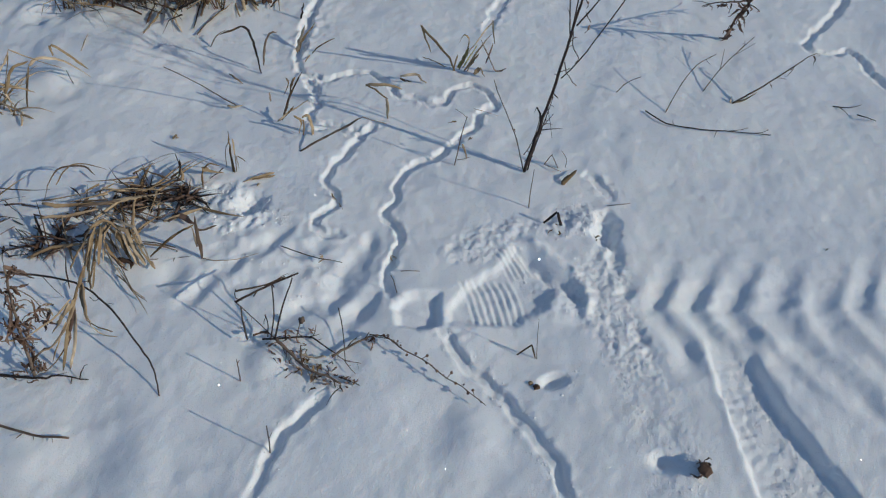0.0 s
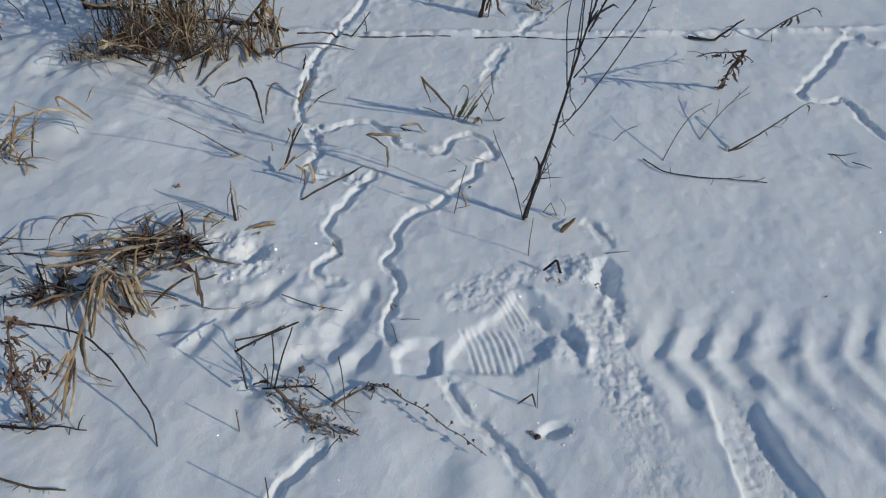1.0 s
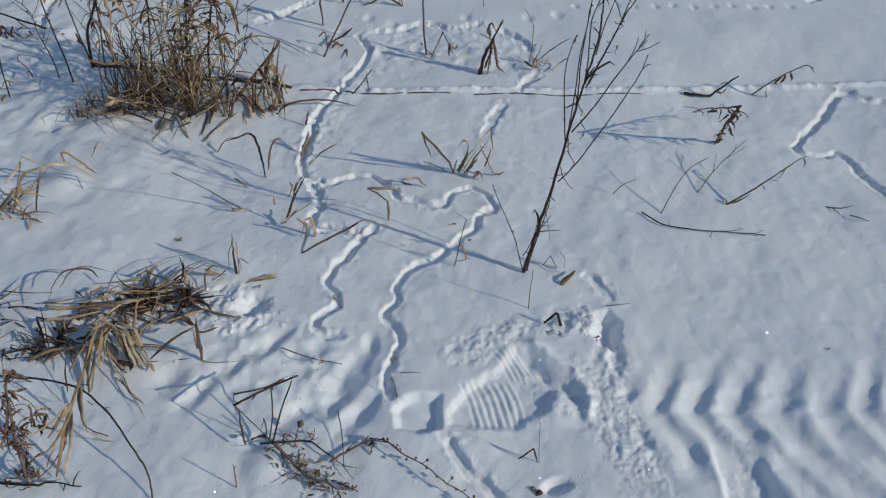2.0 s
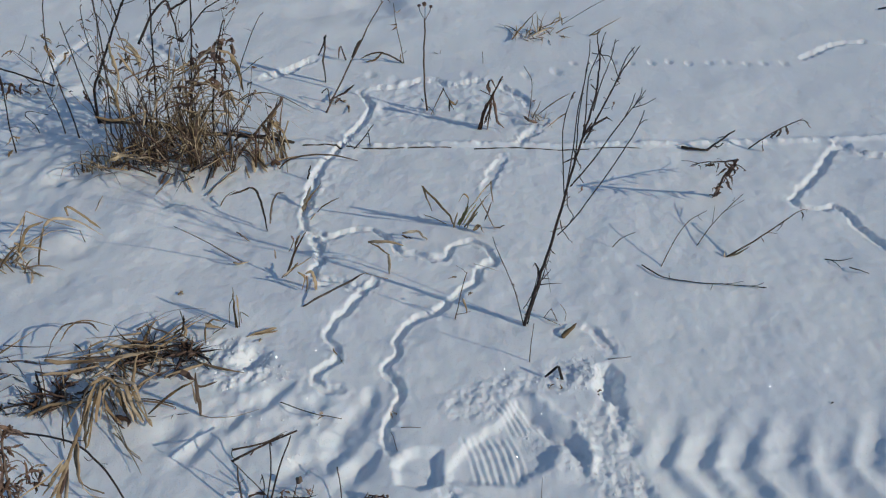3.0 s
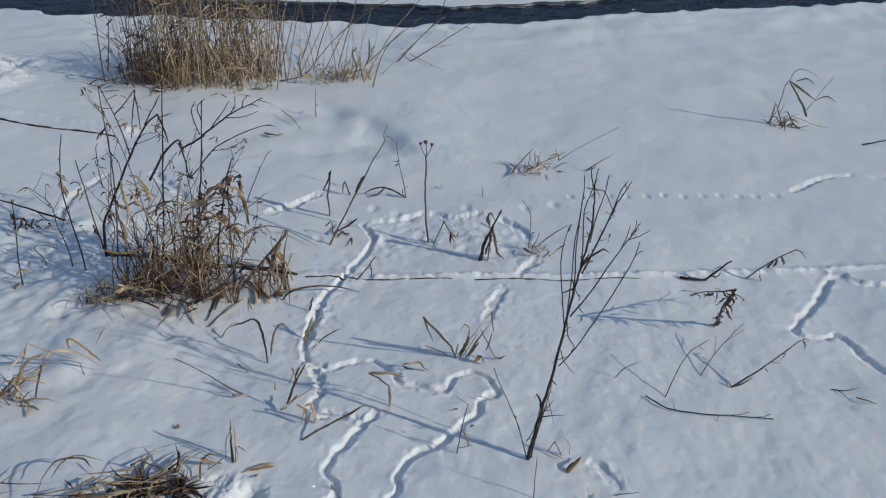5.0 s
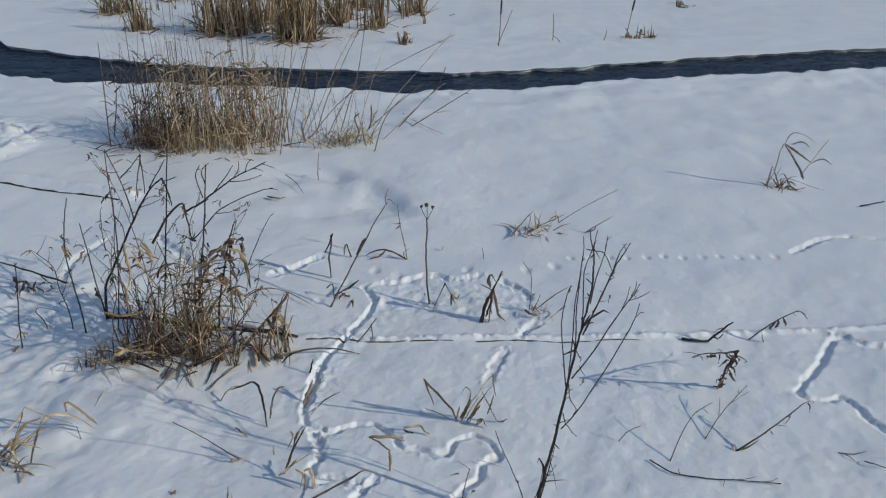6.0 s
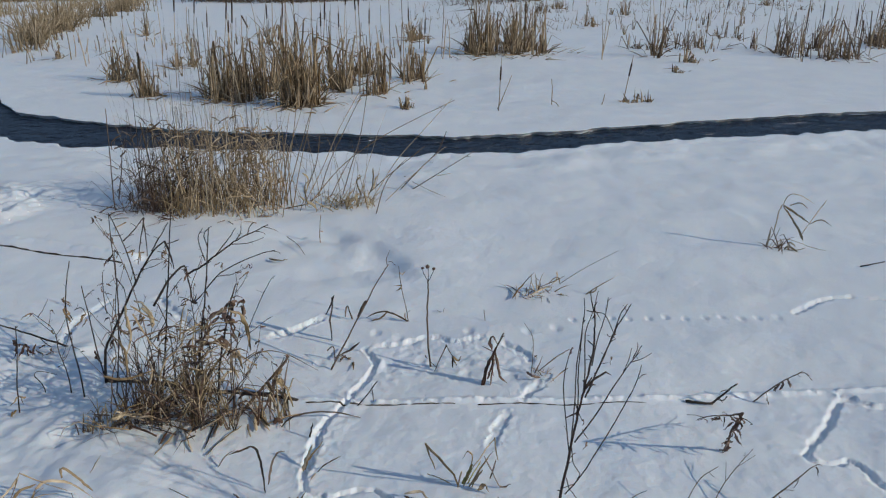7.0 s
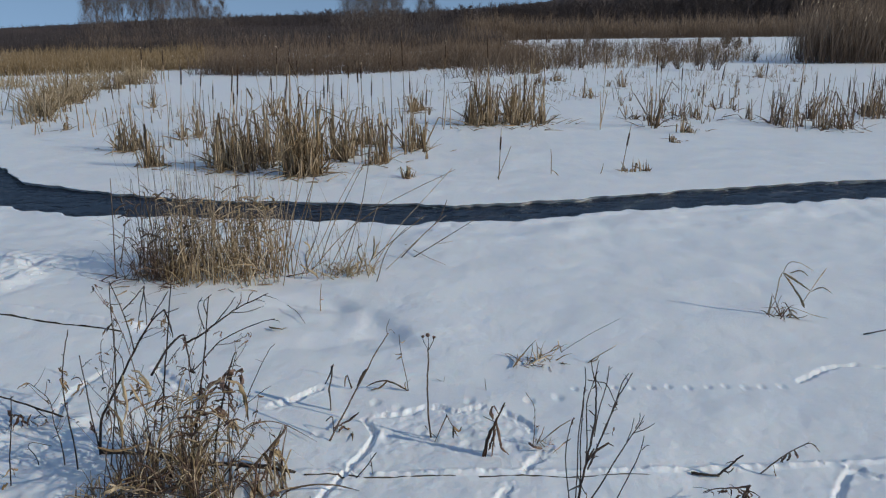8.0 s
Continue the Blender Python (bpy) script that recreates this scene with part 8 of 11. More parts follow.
for k, (mat, n) in enumerate(((LEAF, 20), (HAY, 12), (DARK, 16))):
    sheaf(clump, "loose_grass", mat, 460 + k, n, tussocks(0.30, 0.05, 0.06, -0.02, 11, 0.03, 960 + k), (0.06, 0.20), (1.1, 1.6), (0.0, 0.5), 0.0036, 0.25, apart=n, along=0.7, rise=(0.01, 0.07))
blade(clump, [(-0.139, -0.058, 0.094), (-0.075, -0.031, 0.048), (0.016, -0.045, 0.012)], 0.0051, 0.0036, STRAW, "blade")
blade(clump, [(-0.072, -0.030, 0.060), (-0.046, -0.020, 0.069), (0.008, 0.003, 0.048)], 0.0034, 0.0024, STRAW, "blade")
blade(clump, [(-0.152, -0.064, 0.224), (-0.095, -0.040, 0.199), (-0.013, -0.006, 0.211)], 0.0043, 0.0030, HAY, "blade")
blade(clump, [(-0.143, -0.268, 0.012), (-0.150, -0.179, 0.012), (-0.159, -0.067, -0.011)], 0.0069, 0.0048, STRAW, "blade")
blade(clump, [(0.025, -0.225, 0.012), (0.038, -0.133, 0.012), (0.049, -0.045, 0.012)], 0.0077, 0.0054, STRAW, "blade")
blade(clump, [(0.020, -0.210, 0.012), (0.018, -0.101, 0.012), (0.008, 0.003, -0.002)], 0.0043, 0.0030, LEAF, "blade")
blade(clump, [(0.180, -0.180, 0.012), (0.206, -0.101, 0.012), (0.253, -0.019, 0.012)], 0.0051, 0.0036, HAY, "blade")
blade(clump, [(0.132, -0.164, 0.012), (0.092, -0.085, 0.012), (0.037, 0.016, 0.001)], 0.0051, 0.0036, STRAW, "blade")
blade(clump, [(0.259, 0.109, 0.044), (0.291, 0.051, 0.012), (0.349, -0.053, 0.012)], 0.0077, 0.0054, STRAW, "blade")
blade(clump, [(0.265, 0.111, 0.020), (0.308, 0.129, -0.003), (0.384, -0.036, 0.012)], 0.0043, 0.0030, HAY, "blade")
blade(clump, [(0.332, 0.139, 0.049), (0.356, 0.149, 0.015), (0.407, 0.015, 0.012)], 0.0069, 0.0048, STRAW, "blade")
blade(clump, [(0.322, 0.135, 0.074), (0.365, 0.153, 0.017), (0.413, -0.053, 0.012)], 0.0051, 0.0036, HAY, "blade")
blade(clump, [(0.295, -0.086, 0.012), (0.227, 0.095, 0.007), (0.215, 0.091, 0.123), (0.197, 0.083, 0.245)], 0.0043, 0.0030, HAY, "blade")
blade(clump, [(0.297, 0.125, -0.012), (0.336, 0.141, 0.093), (0.386, 0.162, 0.170)], 0.0060, 0.0042, BROWN, "blade")
blade(clump, [(0.354, 0.149, -0.004), (0.366, 0.154, 0.085), (0.386, 0.162, 0.175)], 0.0043, 0.0030, BROWN, "blade")
blade(clump, [(0.226, 0.016, 0.012), (0.287, 0.121, 0.060), (0.360, 0.151, 0.143)], 0.0060, 0.0042, BROWN, "blade")
blade(clump, [(0.175, -0.085, 0.012), (0.176, 0.074, 0.020), (0.261, 0.110, 0.134)], 0.0051, 0.0036, BROWN, "blade")
blade(clump, [(0.164, -0.149, 0.012), (0.159, 0.016, 0.012), (0.218, 0.092, 0.077)], 0.0043, 0.0030, DARK, "blade")
blade(clump, [(0.197, 0.083, 0.245), (0.235, 0.099, 0.205), (0.273, 0.115, 0.164)], 0.0034, 0.0024, HAY, "blade")
blade(clump, [(0.267, 0.112, 0.230), (0.270, 0.114, 0.298), (0.254, 0.107, 0.353), (0.215, 0.090, 0.374)], 0.0060, 0.0042, STRAW, "blade")
blade(clump, [(0.224, 0.094, 0.121), (0.207, 0.087, 0.190), (0.229, 0.096, 0.228), (0.239, 0.100, 0.172)], 0.0043, 0.0030, STRAW, "blade")
blade(clump, [(-0.047, -0.020, 0.290), (-0.019, -0.008, 0.222), (-0.036, -0.015, 0.153)], 0.0043, 0.0030, STRAW, "blade")
blade(clump, [(0.012, 0.005, 0.019), (0.014, 0.006, 0.086), (0.060, 0.025, 0.161)], 0.0043, 0.0030, STRAW, "blade")
blade(clump, [(-0.109, -0.046, 0.363), (-0.084, -0.035, 0.298), (-0.087, -0.037, 0.197)], 0.0043, 0.0030, STRAW, "blade")
blade(clump, [(-0.046, -0.019, 0.417), (-0.021, -0.009, 0.344), (-0.007, -0.003, 0.291)], 0.0051, 0.0036, STRAW, "blade")
blade(clump, [(-0.048, -0.020, 0.446), (-0.017, -0.007, 0.411), (0.023, 0.010, 0.374)], 0.0051, 0.0036, HAY, "blade")
blade(clump, [(-0.062, -0.026, 0.411), (-0.062, -0.026, 0.333), (-0.080, -0.034, 0.278)], 0.0043, 0.0030, STRAW, "blade")
blade(clump, [(-0.010, -0.004, 0.322), (0.039, 0.016, 0.331), (0.081, 0.034, 0.292)], 0.0034, 0.0024, STRAW, "blade")
blade(clump, [(0.324, 0.136, 0.096), (0.346, 0.145, 0.063), (0.363, 0.152, -0.006)], 0.0111, 0.0078, STRAW, "blade")
blade(clump, [(0.337, 0.142, 0.097), (0.368, 0.155, 0.051), (0.401, 0.087, 0.012)], 0.0094, 0.0066, REED, "blade")
blade(clump, [(0.309, 0.130, 0.088), (0.321, 0.135, 0.040), (0.320, 0.134, -0.009)], 0.0086, 0.0060, HAY, "blade")
blade(clump, [(-0.021, -0.009, 0.431), (0.001, 0.000, 0.398), (0.000, 0.000, 0.359)], 0.0086, 0.0060, REED, "blade")
blade(clump, [(-0.038, -0.016, 0.459), (-0.013, -0.006, 0.439), (0.006, 0.003, 0.393)], 0.0077, 0.0054, STRAW, "blade")
blade(clump, [(0.253, 0.106, 0.347), (0.270, 0.114, 0.282), (0.270, 0.114, 0.214)], 0.0077, 0.0054, REED, "blade")
blade(clump, [(0.210, 0.088, 0.211), (0.230, 0.097, 0.193), (0.238, 0.100, 0.152)], 0.0094, 0.0066, STRAW, "blade")
blade(clump, [(0.253, 0.106, -0.000), (0.301, 0.044, 0.012), (0.344, -0.026, 0.012)], 0.0111, 0.0078, STRAW, "blade")
blade(clump, [(0.243, 0.102, -0.009), (0.287, 0.016, 0.012), (0.306, -0.053, 0.012)], 0.0094, 0.0066, REED, "blade")
blade(clump, [(-0.062, -0.026, 0.448), (-0.067, -0.028, 0.393), (-0.065, -0.027, 0.357)], 0.0060, 0.0042, REED, "blade")
blade(clump, [(-0.014, -0.006, 0.342), (0.034, 0.014, 0.348), (0.071, 0.030, 0.314)], 0.0051, 0.0036, STRAW, "blade")
blade(clump, [(-0.152, -0.064, 0.065), (-0.086, -0.036, 0.073), (-0.036, -0.015, 0.033)], 0.0077, 0.0054, REED, "blade")

def sprig(x, y, tall, lean, seed):
    """A thin dead weed: a wavering stem, short side twigs and a few shrivelled leaves that hang from it."""
    p = thing("thin_weed", "thin dead weed with shrivelled leaves in the grass thicket", "weed", x, y, group="thin weeds in the thicket")
    rnd = random.Random(seed)
    line = [Vector((lean * tall * u * u + rnd.uniform(-0.012, 0.012) * (u > 0), rnd.uniform(-0.03, 0.03) * u, tall * u - 0.008)) for u in (0, 0.25, 0.5, 0.75, 1)]
    main = stem(p, line, 0.0026, 0.0010, rnd.choice((BROWN, DARK, LEAF)), "main_stem", knots=3)
    for _ in range(rnd.randint(3, 6)):
        k = rnd.randint(1, 3)
        at = line[k].lerp(line[k + 1], rnd.random())
        h, up = rnd.uniform(0, 6.28), rnd.uniform(0.03, 0.12)
        end = at + Vector((math.cos(h) * up * 0.7, math.sin(h) * up * 0.5, up))
        stem(p, [at, at.lerp(end, 0.5) + Vector((0, 0, -0.006)), end], 0.0012, 0.0007, BROWN, "twig", knots=1)
        if rnd.random() < 0.7:
            crumple(main, end, rnd.uniform(0.02, 0.045), rnd.choice((LEAF, LEAF, HAY, DARK)), "leaf", seed=seed)
    for _ in range(rnd.randint(1, 4)):
        crumple(main, line[rnd.randint(2, 4)], rnd.uniform(0.02, 0.05), rnd.choice((LEAF, HAY, BROWN)), "leaf", seed=seed + 1)


for x, y, tall, lean, seed in ((-1.36, 2.44, 0.34, -0.15, 1), (-1.12, 2.28, 0.42, 0.10, 2), (-1.05, 2.46, 0.58, -0.12, 3), (-0.99, 2.26, 0.36, -0.25, 4), (-0.90, 2.42, 0.52, 0.14, 5),
                               (-0.84, 2.24, 0.33, 0.2, 6), (-0.76, 2.38, 0.44, 0.18, 7), (-0.70, 2.22, 0.26, 0.35, 8), (-1.20, 2.56, 0.50, 0.05, 9), (-0.60, 2.26, 0.22, 0.3, 10)):
    sprig(x, y, tall, lean, seed)

p = thing("tall_weed", "tall dead weed with bare dark branches in dry grass", "weed", -1.243, 2.492)
part_of = stem(p, [(-0.008, -0.004, -0.003), (0.007, 0.004, 0.128), (0.063, 0.031, 0.238), (0.131, 0.065, 0.370), (0.191, 0.095, 0.471), (0.235, 0.117, 0.508)], 0.0056, 0.0026, DARK, "main_stem", knots=3)
part_of = stem(p, [(0.235, 0.117, 0.508), (0.247, 0.123, 0.452), (0.252, 0.125, 0.397)], 0.0040, 0.0019, DARK, "branch", knots=3)
part_of = stem(p, [(0.192, 0.096, 0.477), (0.227, 0.113, 0.532), (0.253, 0.126, 0.574)], 0.0026, 0.0015, DARK, "branch", knots=3)
part_of = stem(p, [(0.131, 0.065, 0.375), (0.122, 0.061, 0.460), (0.113, 0.056, 0.522), (0.085, 0.042, 0.640)], 0.0026, 0.0015, DARK, "branch", knots=3)
part_of = stem(p, [(0.114, 0.057, 0.530), (0.150, 0.075, 0.565), (0.185, 0.092, 0.607)], 0.0026, 0.0015, DARK, "branch", knots=3)
part_of = stem(p, [(0.182, 0.090, 0.603), (0.181, 0.090, 0.530), (0.177, 0.088, 0.460)], 0.0026, 0.0015, DARK, "branch", knots=3)
part_of = stem(p, [(0.185, 0.092, 0.603), (0.162, 0.081, 0.513), (0.146, 0.073, 0.435)], 0.0023, 0.0013, DARK, "branch", knots=3)
part_of = stem(p, [(0.125, 0.062, 0.365), (0.177, 0.088, 0.439), (0.223, 0.111, 0.440)], 0.0016, 0.0009, DARK, "branch", knots=3)
part_of = stem(p, [(0.157, 0.078, 0.412), (0.203, 0.101, 0.423), (0.240, 0.120, 0.441)], 0.0014, 0.0008, DARK, "branch", knots=3)
crumple(part_of, (0.141, 0.070, 0.489), 0.0387, HAY, "leaf", seed=0)
crumple(part_of, (0.134, 0.067, 0.491), 0.0387, HAY, "leaf", seed=1)
crumple(part_of, (0.143, 0.071, 0.494), 0.0387, HAY, "leaf", seed=2)
crumple(part_of, (0.228, 0.113, 0.468), 0.0387, HAY, "leaf", seed=0)
crumple(part_of, (0.235, 0.117, 0.481), 0.0387, HAY, "leaf", seed=1)
crumple(part_of, (0.226, 0.113, 0.474), 0.0387, HAY, "leaf", seed=2)
crumple(part_of, (0.159, 0.079, 0.478), 0.0387, HAY, "leaf", seed=0)
crumple(part_of, (0.158, 0.078, 0.477), 0.0387, HAY, "leaf", seed=1)
crumple(part_of, (0.153, 0.076, 0.482), 0.0387, HAY, "leaf", seed=2)
crumple(part_of, (0.058, 0.029, 0.218), 0.0541, HAY, "leaf", seed=0)
crumple(part_of, (0.065, 0.032, 0.228), 0.0541, HAY, "leaf", seed=1)
crumple(part_of, (0.055, 0.028, 0.207), 0.0541, HAY, "leaf", seed=2)
crumple(part_of, (0.139, 0.069, 0.231), 0.0619, HAY, "leaf", seed=0)
crumple(part_of, (0.131, 0.065, 0.218), 0.0619, HAY, "leaf", seed=1)
crumple(part_of, (0.130, 0.065, 0.223), 0.0619, HAY, "leaf", seed=2)
crumple(part_of, (0.037, 0.018, 0.162), 0.0464, LEAF, "leaf", seed=0)
crumple(part_of, (0.035, 0.017, 0.164), 0.0464, LEAF, "leaf", seed=1)
crumple(part_of, (0.042, 0.021, 0.166), 0.0464, LEAF, "leaf", seed=2)

p = thing("tall_weed", "tall dead weed with bare dark branches in dry grass", "weed", -1.179, 2.411)
part_of = stem(p, [(-0.004, -0.002, -0.011), (0.027, 0.013, 0.177), (0.047, 0.023, 0.344), (0.054, 0.026, 0.445), (0.058, 0.028, 0.562), (0.063, 0.031, 0.664)], 0.0028, 0.0016, DARK, "main_stem", knots=3)
part_of = stem(p, [(0.055, 0.027, 0.435), (0.071, 0.035, 0.391), (0.072, 0.035, 0.335)], 0.0019, 0.0011, DARK, "branch", knots=3)
part_of = stem(p, [(0.057, 0.028, 0.524), (0.039, 0.019, 0.498), (0.047, 0.023, 0.516)], 0.0025, 0.0015, DARK, "branch", knots=3)
crumple(part_of, (0.036, 0.018, 0.506), 0.0301, LEAF, "leaf", seed=0)
crumple(part_of, (0.053, 0.026, 0.515), 0.0301, LEAF, "leaf", seed=1)
crumple(part_of, (0.045, 0.022, 0.512), 0.0301, LEAF, "leaf", seed=2)
crumple(part_of, (0.059, 0.029, 0.600), 0.0225, LEAF, "leaf", seed=0)
crumple(part_of, (0.048, 0.023, 0.609), 0.0225, LEAF, "leaf", seed=1)
crumple(part_of, (0.050, 0.024, 0.602), 0.0225, LEAF, "leaf", seed=2)
crumple(part_of, (0.031, 0.015, 0.141), 0.0451, HAY, "leaf", seed=0)
crumple(part_of, (0.023, 0.011, 0.143), 0.0451, HAY, "leaf", seed=1)
crumple(part_of, (0.027, 0.013, 0.138), 0.0451, HAY, "leaf", seed=2)

p = thing("tall_weed", "tall dead weed with bare dark branches in dry grass", "weed", -1.008, 2.372)
part_of = stem(p, [(0.003, 0.001, -0.013), (0.037, 0.016, 0.196), (0.065, 0.027, 0.380), (0.086, 0.037, 0.516), (0.108, 0.046, 0.672)], 0.0037, 0.0018, DARK, "main_stem", knots=3)
part_of = stem(p, [(0.049, 0.021, 0.279), (0.012, 0.005, 0.223), (-0.020, -0.008, 0.187)], 0.0018, 0.0011, DARK, "branch", knots=3)
part_of = stem(p, [(0.061, 0.026, 0.361), (0.094, 0.040, 0.405), (0.114, 0.048, 0.428)], 0.0018, 0.0011, DARK, "branch", knots=3)
crumple(part_of, (0.069, 0.029, 0.510), 0.0328, LEAF, "leaf", seed=0)
crumple(part_of, (0.071, 0.030, 0.490), 0.0328, LEAF, "leaf", seed=1)
crumple(part_of, (0.076, 0.032, 0.496), 0.0328, LEAF, "leaf", seed=2)
crumple(part_of, (0.087, 0.037, 0.405), 0.0328, LEAF, "leaf", seed=0)
crumple(part_of, (0.096, 0.041, 0.399), 0.0328, LEAF, "leaf", seed=1)
crumple(part_of, (0.097, 0.041, 0.389), 0.0328, LEAF, "leaf", seed=2)
crumple(part_of, (0.038, 0.016, 0.220), 0.0510, HAY, "leaf", seed=0)
crumple(part_of, (0.046, 0.020, 0.214), 0.0510, HAY, "leaf", seed=1)
crumple(part_of, (0.046, 0.019, 0.222), 0.0510, HAY, "leaf", seed=2)

p = thing("tall_weed", "tall dead weed with bare dark branches in dry grass", "weed", -0.943, 2.334)
part_of = stem(p, [(0.008, 0.003, -0.014), (0.012, 0.005, 0.243), (-0.009, -0.004, 0.371), (-0.022, -0.009, 0.370)], 0.0021, 0.0012, DARK, "main_stem", knots=3)
part_of = stem(p, [(-0.022, -0.009, 0.370), (0.030, 0.012, 0.452), (0.081, 0.032, 0.494), (0.088, 0.035, 0.438), (0.092, 0.037, 0.369)], 0.0044, 0.0021, DARK, "branch", knots=3)
part_of = stem(p, [(0.092, 0.037, 0.369), (0.102, 0.041, 0.355), (0.089, 0.036, 0.363)], 0.0052, 0.0024, DARK, "branch", knots=3)
part_of = stem(p, [(0.085, 0.034, 0.464), (0.133, 0.054, 0.485), (0.179, 0.072, 0.517), (0.235, 0.094, 0.554), (0.288, 0.116, 0.577), (0.345, 0.139, 0.599)], 0.0037, 0.0017, DARK, "branch", knots=3)
part_of = stem(p, [(0.226, 0.091, 0.548), (0.276, 0.111, 0.544), (0.328, 0.132, 0.556)], 0.0018, 0.0010, DARK, "branch", knots=3)
part_of = stem(p, [(0.180, 0.072, 0.520), (0.220, 0.089, 0.568), (0.245, 0.098, 0.602)], 0.0021, 0.0012, DARK, "branch", knots=3)
part_of = stem(p, [(0.244, 0.098, 0.561), (0.259, 0.104, 0.585), (0.263, 0.106, 0.615)], 0.0018, 0.0010, DARK, "branch", knots=3)
part_of = stem(p, [(0.279, 0.112, 0.574), (0.288, 0.116, 0.600), (0.303, 0.122, 0.616)], 0.0018, 0.0010, DARK, "branch", knots=3)
part_of = stem(p, [(0.144, 0.058, 0.503), (0.132, 0.053, 0.581), (0.148, 0.060, 0.616)], 0.0021, 0.0012, DARK, "branch", knots=3)
crumple(part_of, (0.074, 0.030, 0.483), 0.0429, LEAF, "leaf", seed=0)
crumple(part_of, (0.079, 0.032, 0.484), 0.0429, LEAF, "leaf", seed=1)
crumple(part_of, (0.083, 0.033, 0.477), 0.0429, LEAF, "leaf", seed=2)
crumple(part_of, (0.193, 0.078, 0.488), 0.0286, LEAF, "leaf", seed=0)
crumple(part_of, (0.194, 0.078, 0.485), 0.0286, LEAF, "leaf", seed=1)
crumple(part_of, (0.188, 0.076, 0.489), 0.0286, LEAF, "leaf", seed=2)
crumple(part_of, (0.072, 0.029, 0.359), 0.0358, LEAF, "leaf", seed=0)
crumple(part_of, (0.080, 0.032, 0.374), 0.0358, LEAF, "leaf", seed=1)
crumple(part_of, (0.071, 0.029, 0.378), 0.0358, LEAF, "leaf", seed=2)

p = thing("tall_weed", "tall dead weed with dark curled leaves on its stem", "weed", -0.877, 2.333)
part_of = stem(p, [(0.002, 0.001, -0.012), (0.045, 0.017, 0.237), (0.075, 0.028, 0.397), (0.095, 0.035, 0.531), (0.109, 0.041, 0.626)], 0.0037, 0.0017, DARK, "main_stem", knots=3)
part_of = stem(p, [(0.074, 0.028, 0.407), (0.130, 0.049, 0.464), (0.202, 0.076, 0.496), (0.264, 0.099, 0.514), (0.301, 0.112, 0.517)], 0.0024, 0.0014, DARK, "branch", knots=3)
part_of = stem(p, [(0.120, 0.045, 0.453), (0.162, 0.061, 0.453), (0.207, 0.077, 0.470)], 0.0015, 0.0009, DARK, "branch", knots=3)
part_of = stem(p, [(0.099, 0.037, 0.559), (0.093, 0.035, 0.606), (0.118, 0.044, 0.630)], 0.0021, 0.0012, DARK, "branch", knots=3)
part_of = stem(p, [(0.067, 0.025, 0.358), (0.079, 0.030, 0.325), (0.090, 0.034, 0.308)], 0.0018, 0.0010, DARK, "branch", knots=3)
crumple(part_of, (0.223, 0.083, 0.481), 0.0249, LEAF, "leaf", seed=0)
crumple(part_of, (0.216, 0.081, 0.481), 0.0249, LEAF, "leaf", seed=1)
crumple(part_of, (0.216, 0.081, 0.480), 0.0249, LEAF, "leaf", seed=2)
crumple(part_of, (0.196, 0.073, 0.482), 0.0213, LEAF, "leaf", seed=0)
crumple(part_of, (0.193, 0.072, 0.474), 0.0213, LEAF, "leaf", seed=1)
crumple(part_of, (0.190, 0.071, 0.461), 0.0213, LEAF, "leaf", seed=2)
crumple(part_of, (0.047, 0.018, 0.299), 0.0639, LEAF, "leaf", seed=0)
crumple(part_of, (0.065, 0.024, 0.306), 0.0639, LEAF, "leaf", seed=1)
crumple(part_of, (0.055, 0.020, 0.291), 0.0639, LEAF, "leaf", seed=2)
crumple(part_of, (0.042, 0.016, 0.239), 0.0639, LEAF, "leaf", seed=0)
crumple(part_of, (0.039, 0.015, 0.232), 0.0639, LEAF, "leaf", seed=1)
crumple(part_of, (0.034, 0.013, 0.229), 0.0639, LEAF, "leaf", seed=2)
crumple(part_of, (0.023, 0.009, 0.170), 0.0568, LEAF, "leaf", seed=0)
crumple(part_of, (0.031, 0.012, 0.183), 0.0568, LEAF, "leaf", seed=1)
crumple(part_of, (0.026, 0.010, 0.163), 0.0568, LEAF, "leaf", seed=2)

p = thing("withered_weed", "dead weed with drooping blackened leaves", "weed", -0.788, 2.296)
part_of = stem(p, [(0.004, 0.001, -0.012), (0.022, 0.007, 0.154), (0.051, 0.018, 0.276), (0.075, 0.026, 0.375), (0.102, 0.035, 0.446)], 0.0043, 0.0020, DARK, "main_stem", knots=3)
part_of = stem(p, [(0.078, 0.027, 0.394), (0.099, 0.034, 0.401), (0.115, 0.039, 0.393)], 0.0018, 0.0010, DARK, "branch", knots=3)
crumple(part_of, (0.057, 0.019, 0.367), 0.0766, LEAF, "leaf", seed=0)
crumple(part_of, (0.063, 0.022, 0.364), 0.0766, LEAF, "leaf", seed=1)
crumple(part_of, (0.062, 0.021, 0.358), 0.0766, LEAF, "leaf", seed=2)
crumple(part_of, (0.055, 0.019, 0.322), 0.0766, LEAF, "leaf", seed=0)
crumple(part_of, (0.042, 0.014, 0.330), 0.0766, LEAF, "leaf", seed=1)
crumple(part_of, (0.059, 0.020, 0.314), 0.0766, LEAF, "leaf", seed=2)
crumple(part_of, (0.081, 0.028, 0.375), 0.0696, LEAF, "leaf", seed=0)
crumple(part_of, (0.073, 0.025, 0.382), 0.0696, LEAF, "leaf", seed=1)
crumple(part_of, (0.078, 0.027, 0.379), 0.0696, LEAF, "leaf", seed=2)
crumple(part_of, (0.026, 0.009, 0.251), 0.0696, LEAF, "leaf", seed=0)
crumple(part_of, (0.043, 0.015, 0.264), 0.0696, LEAF, "leaf", seed=1)
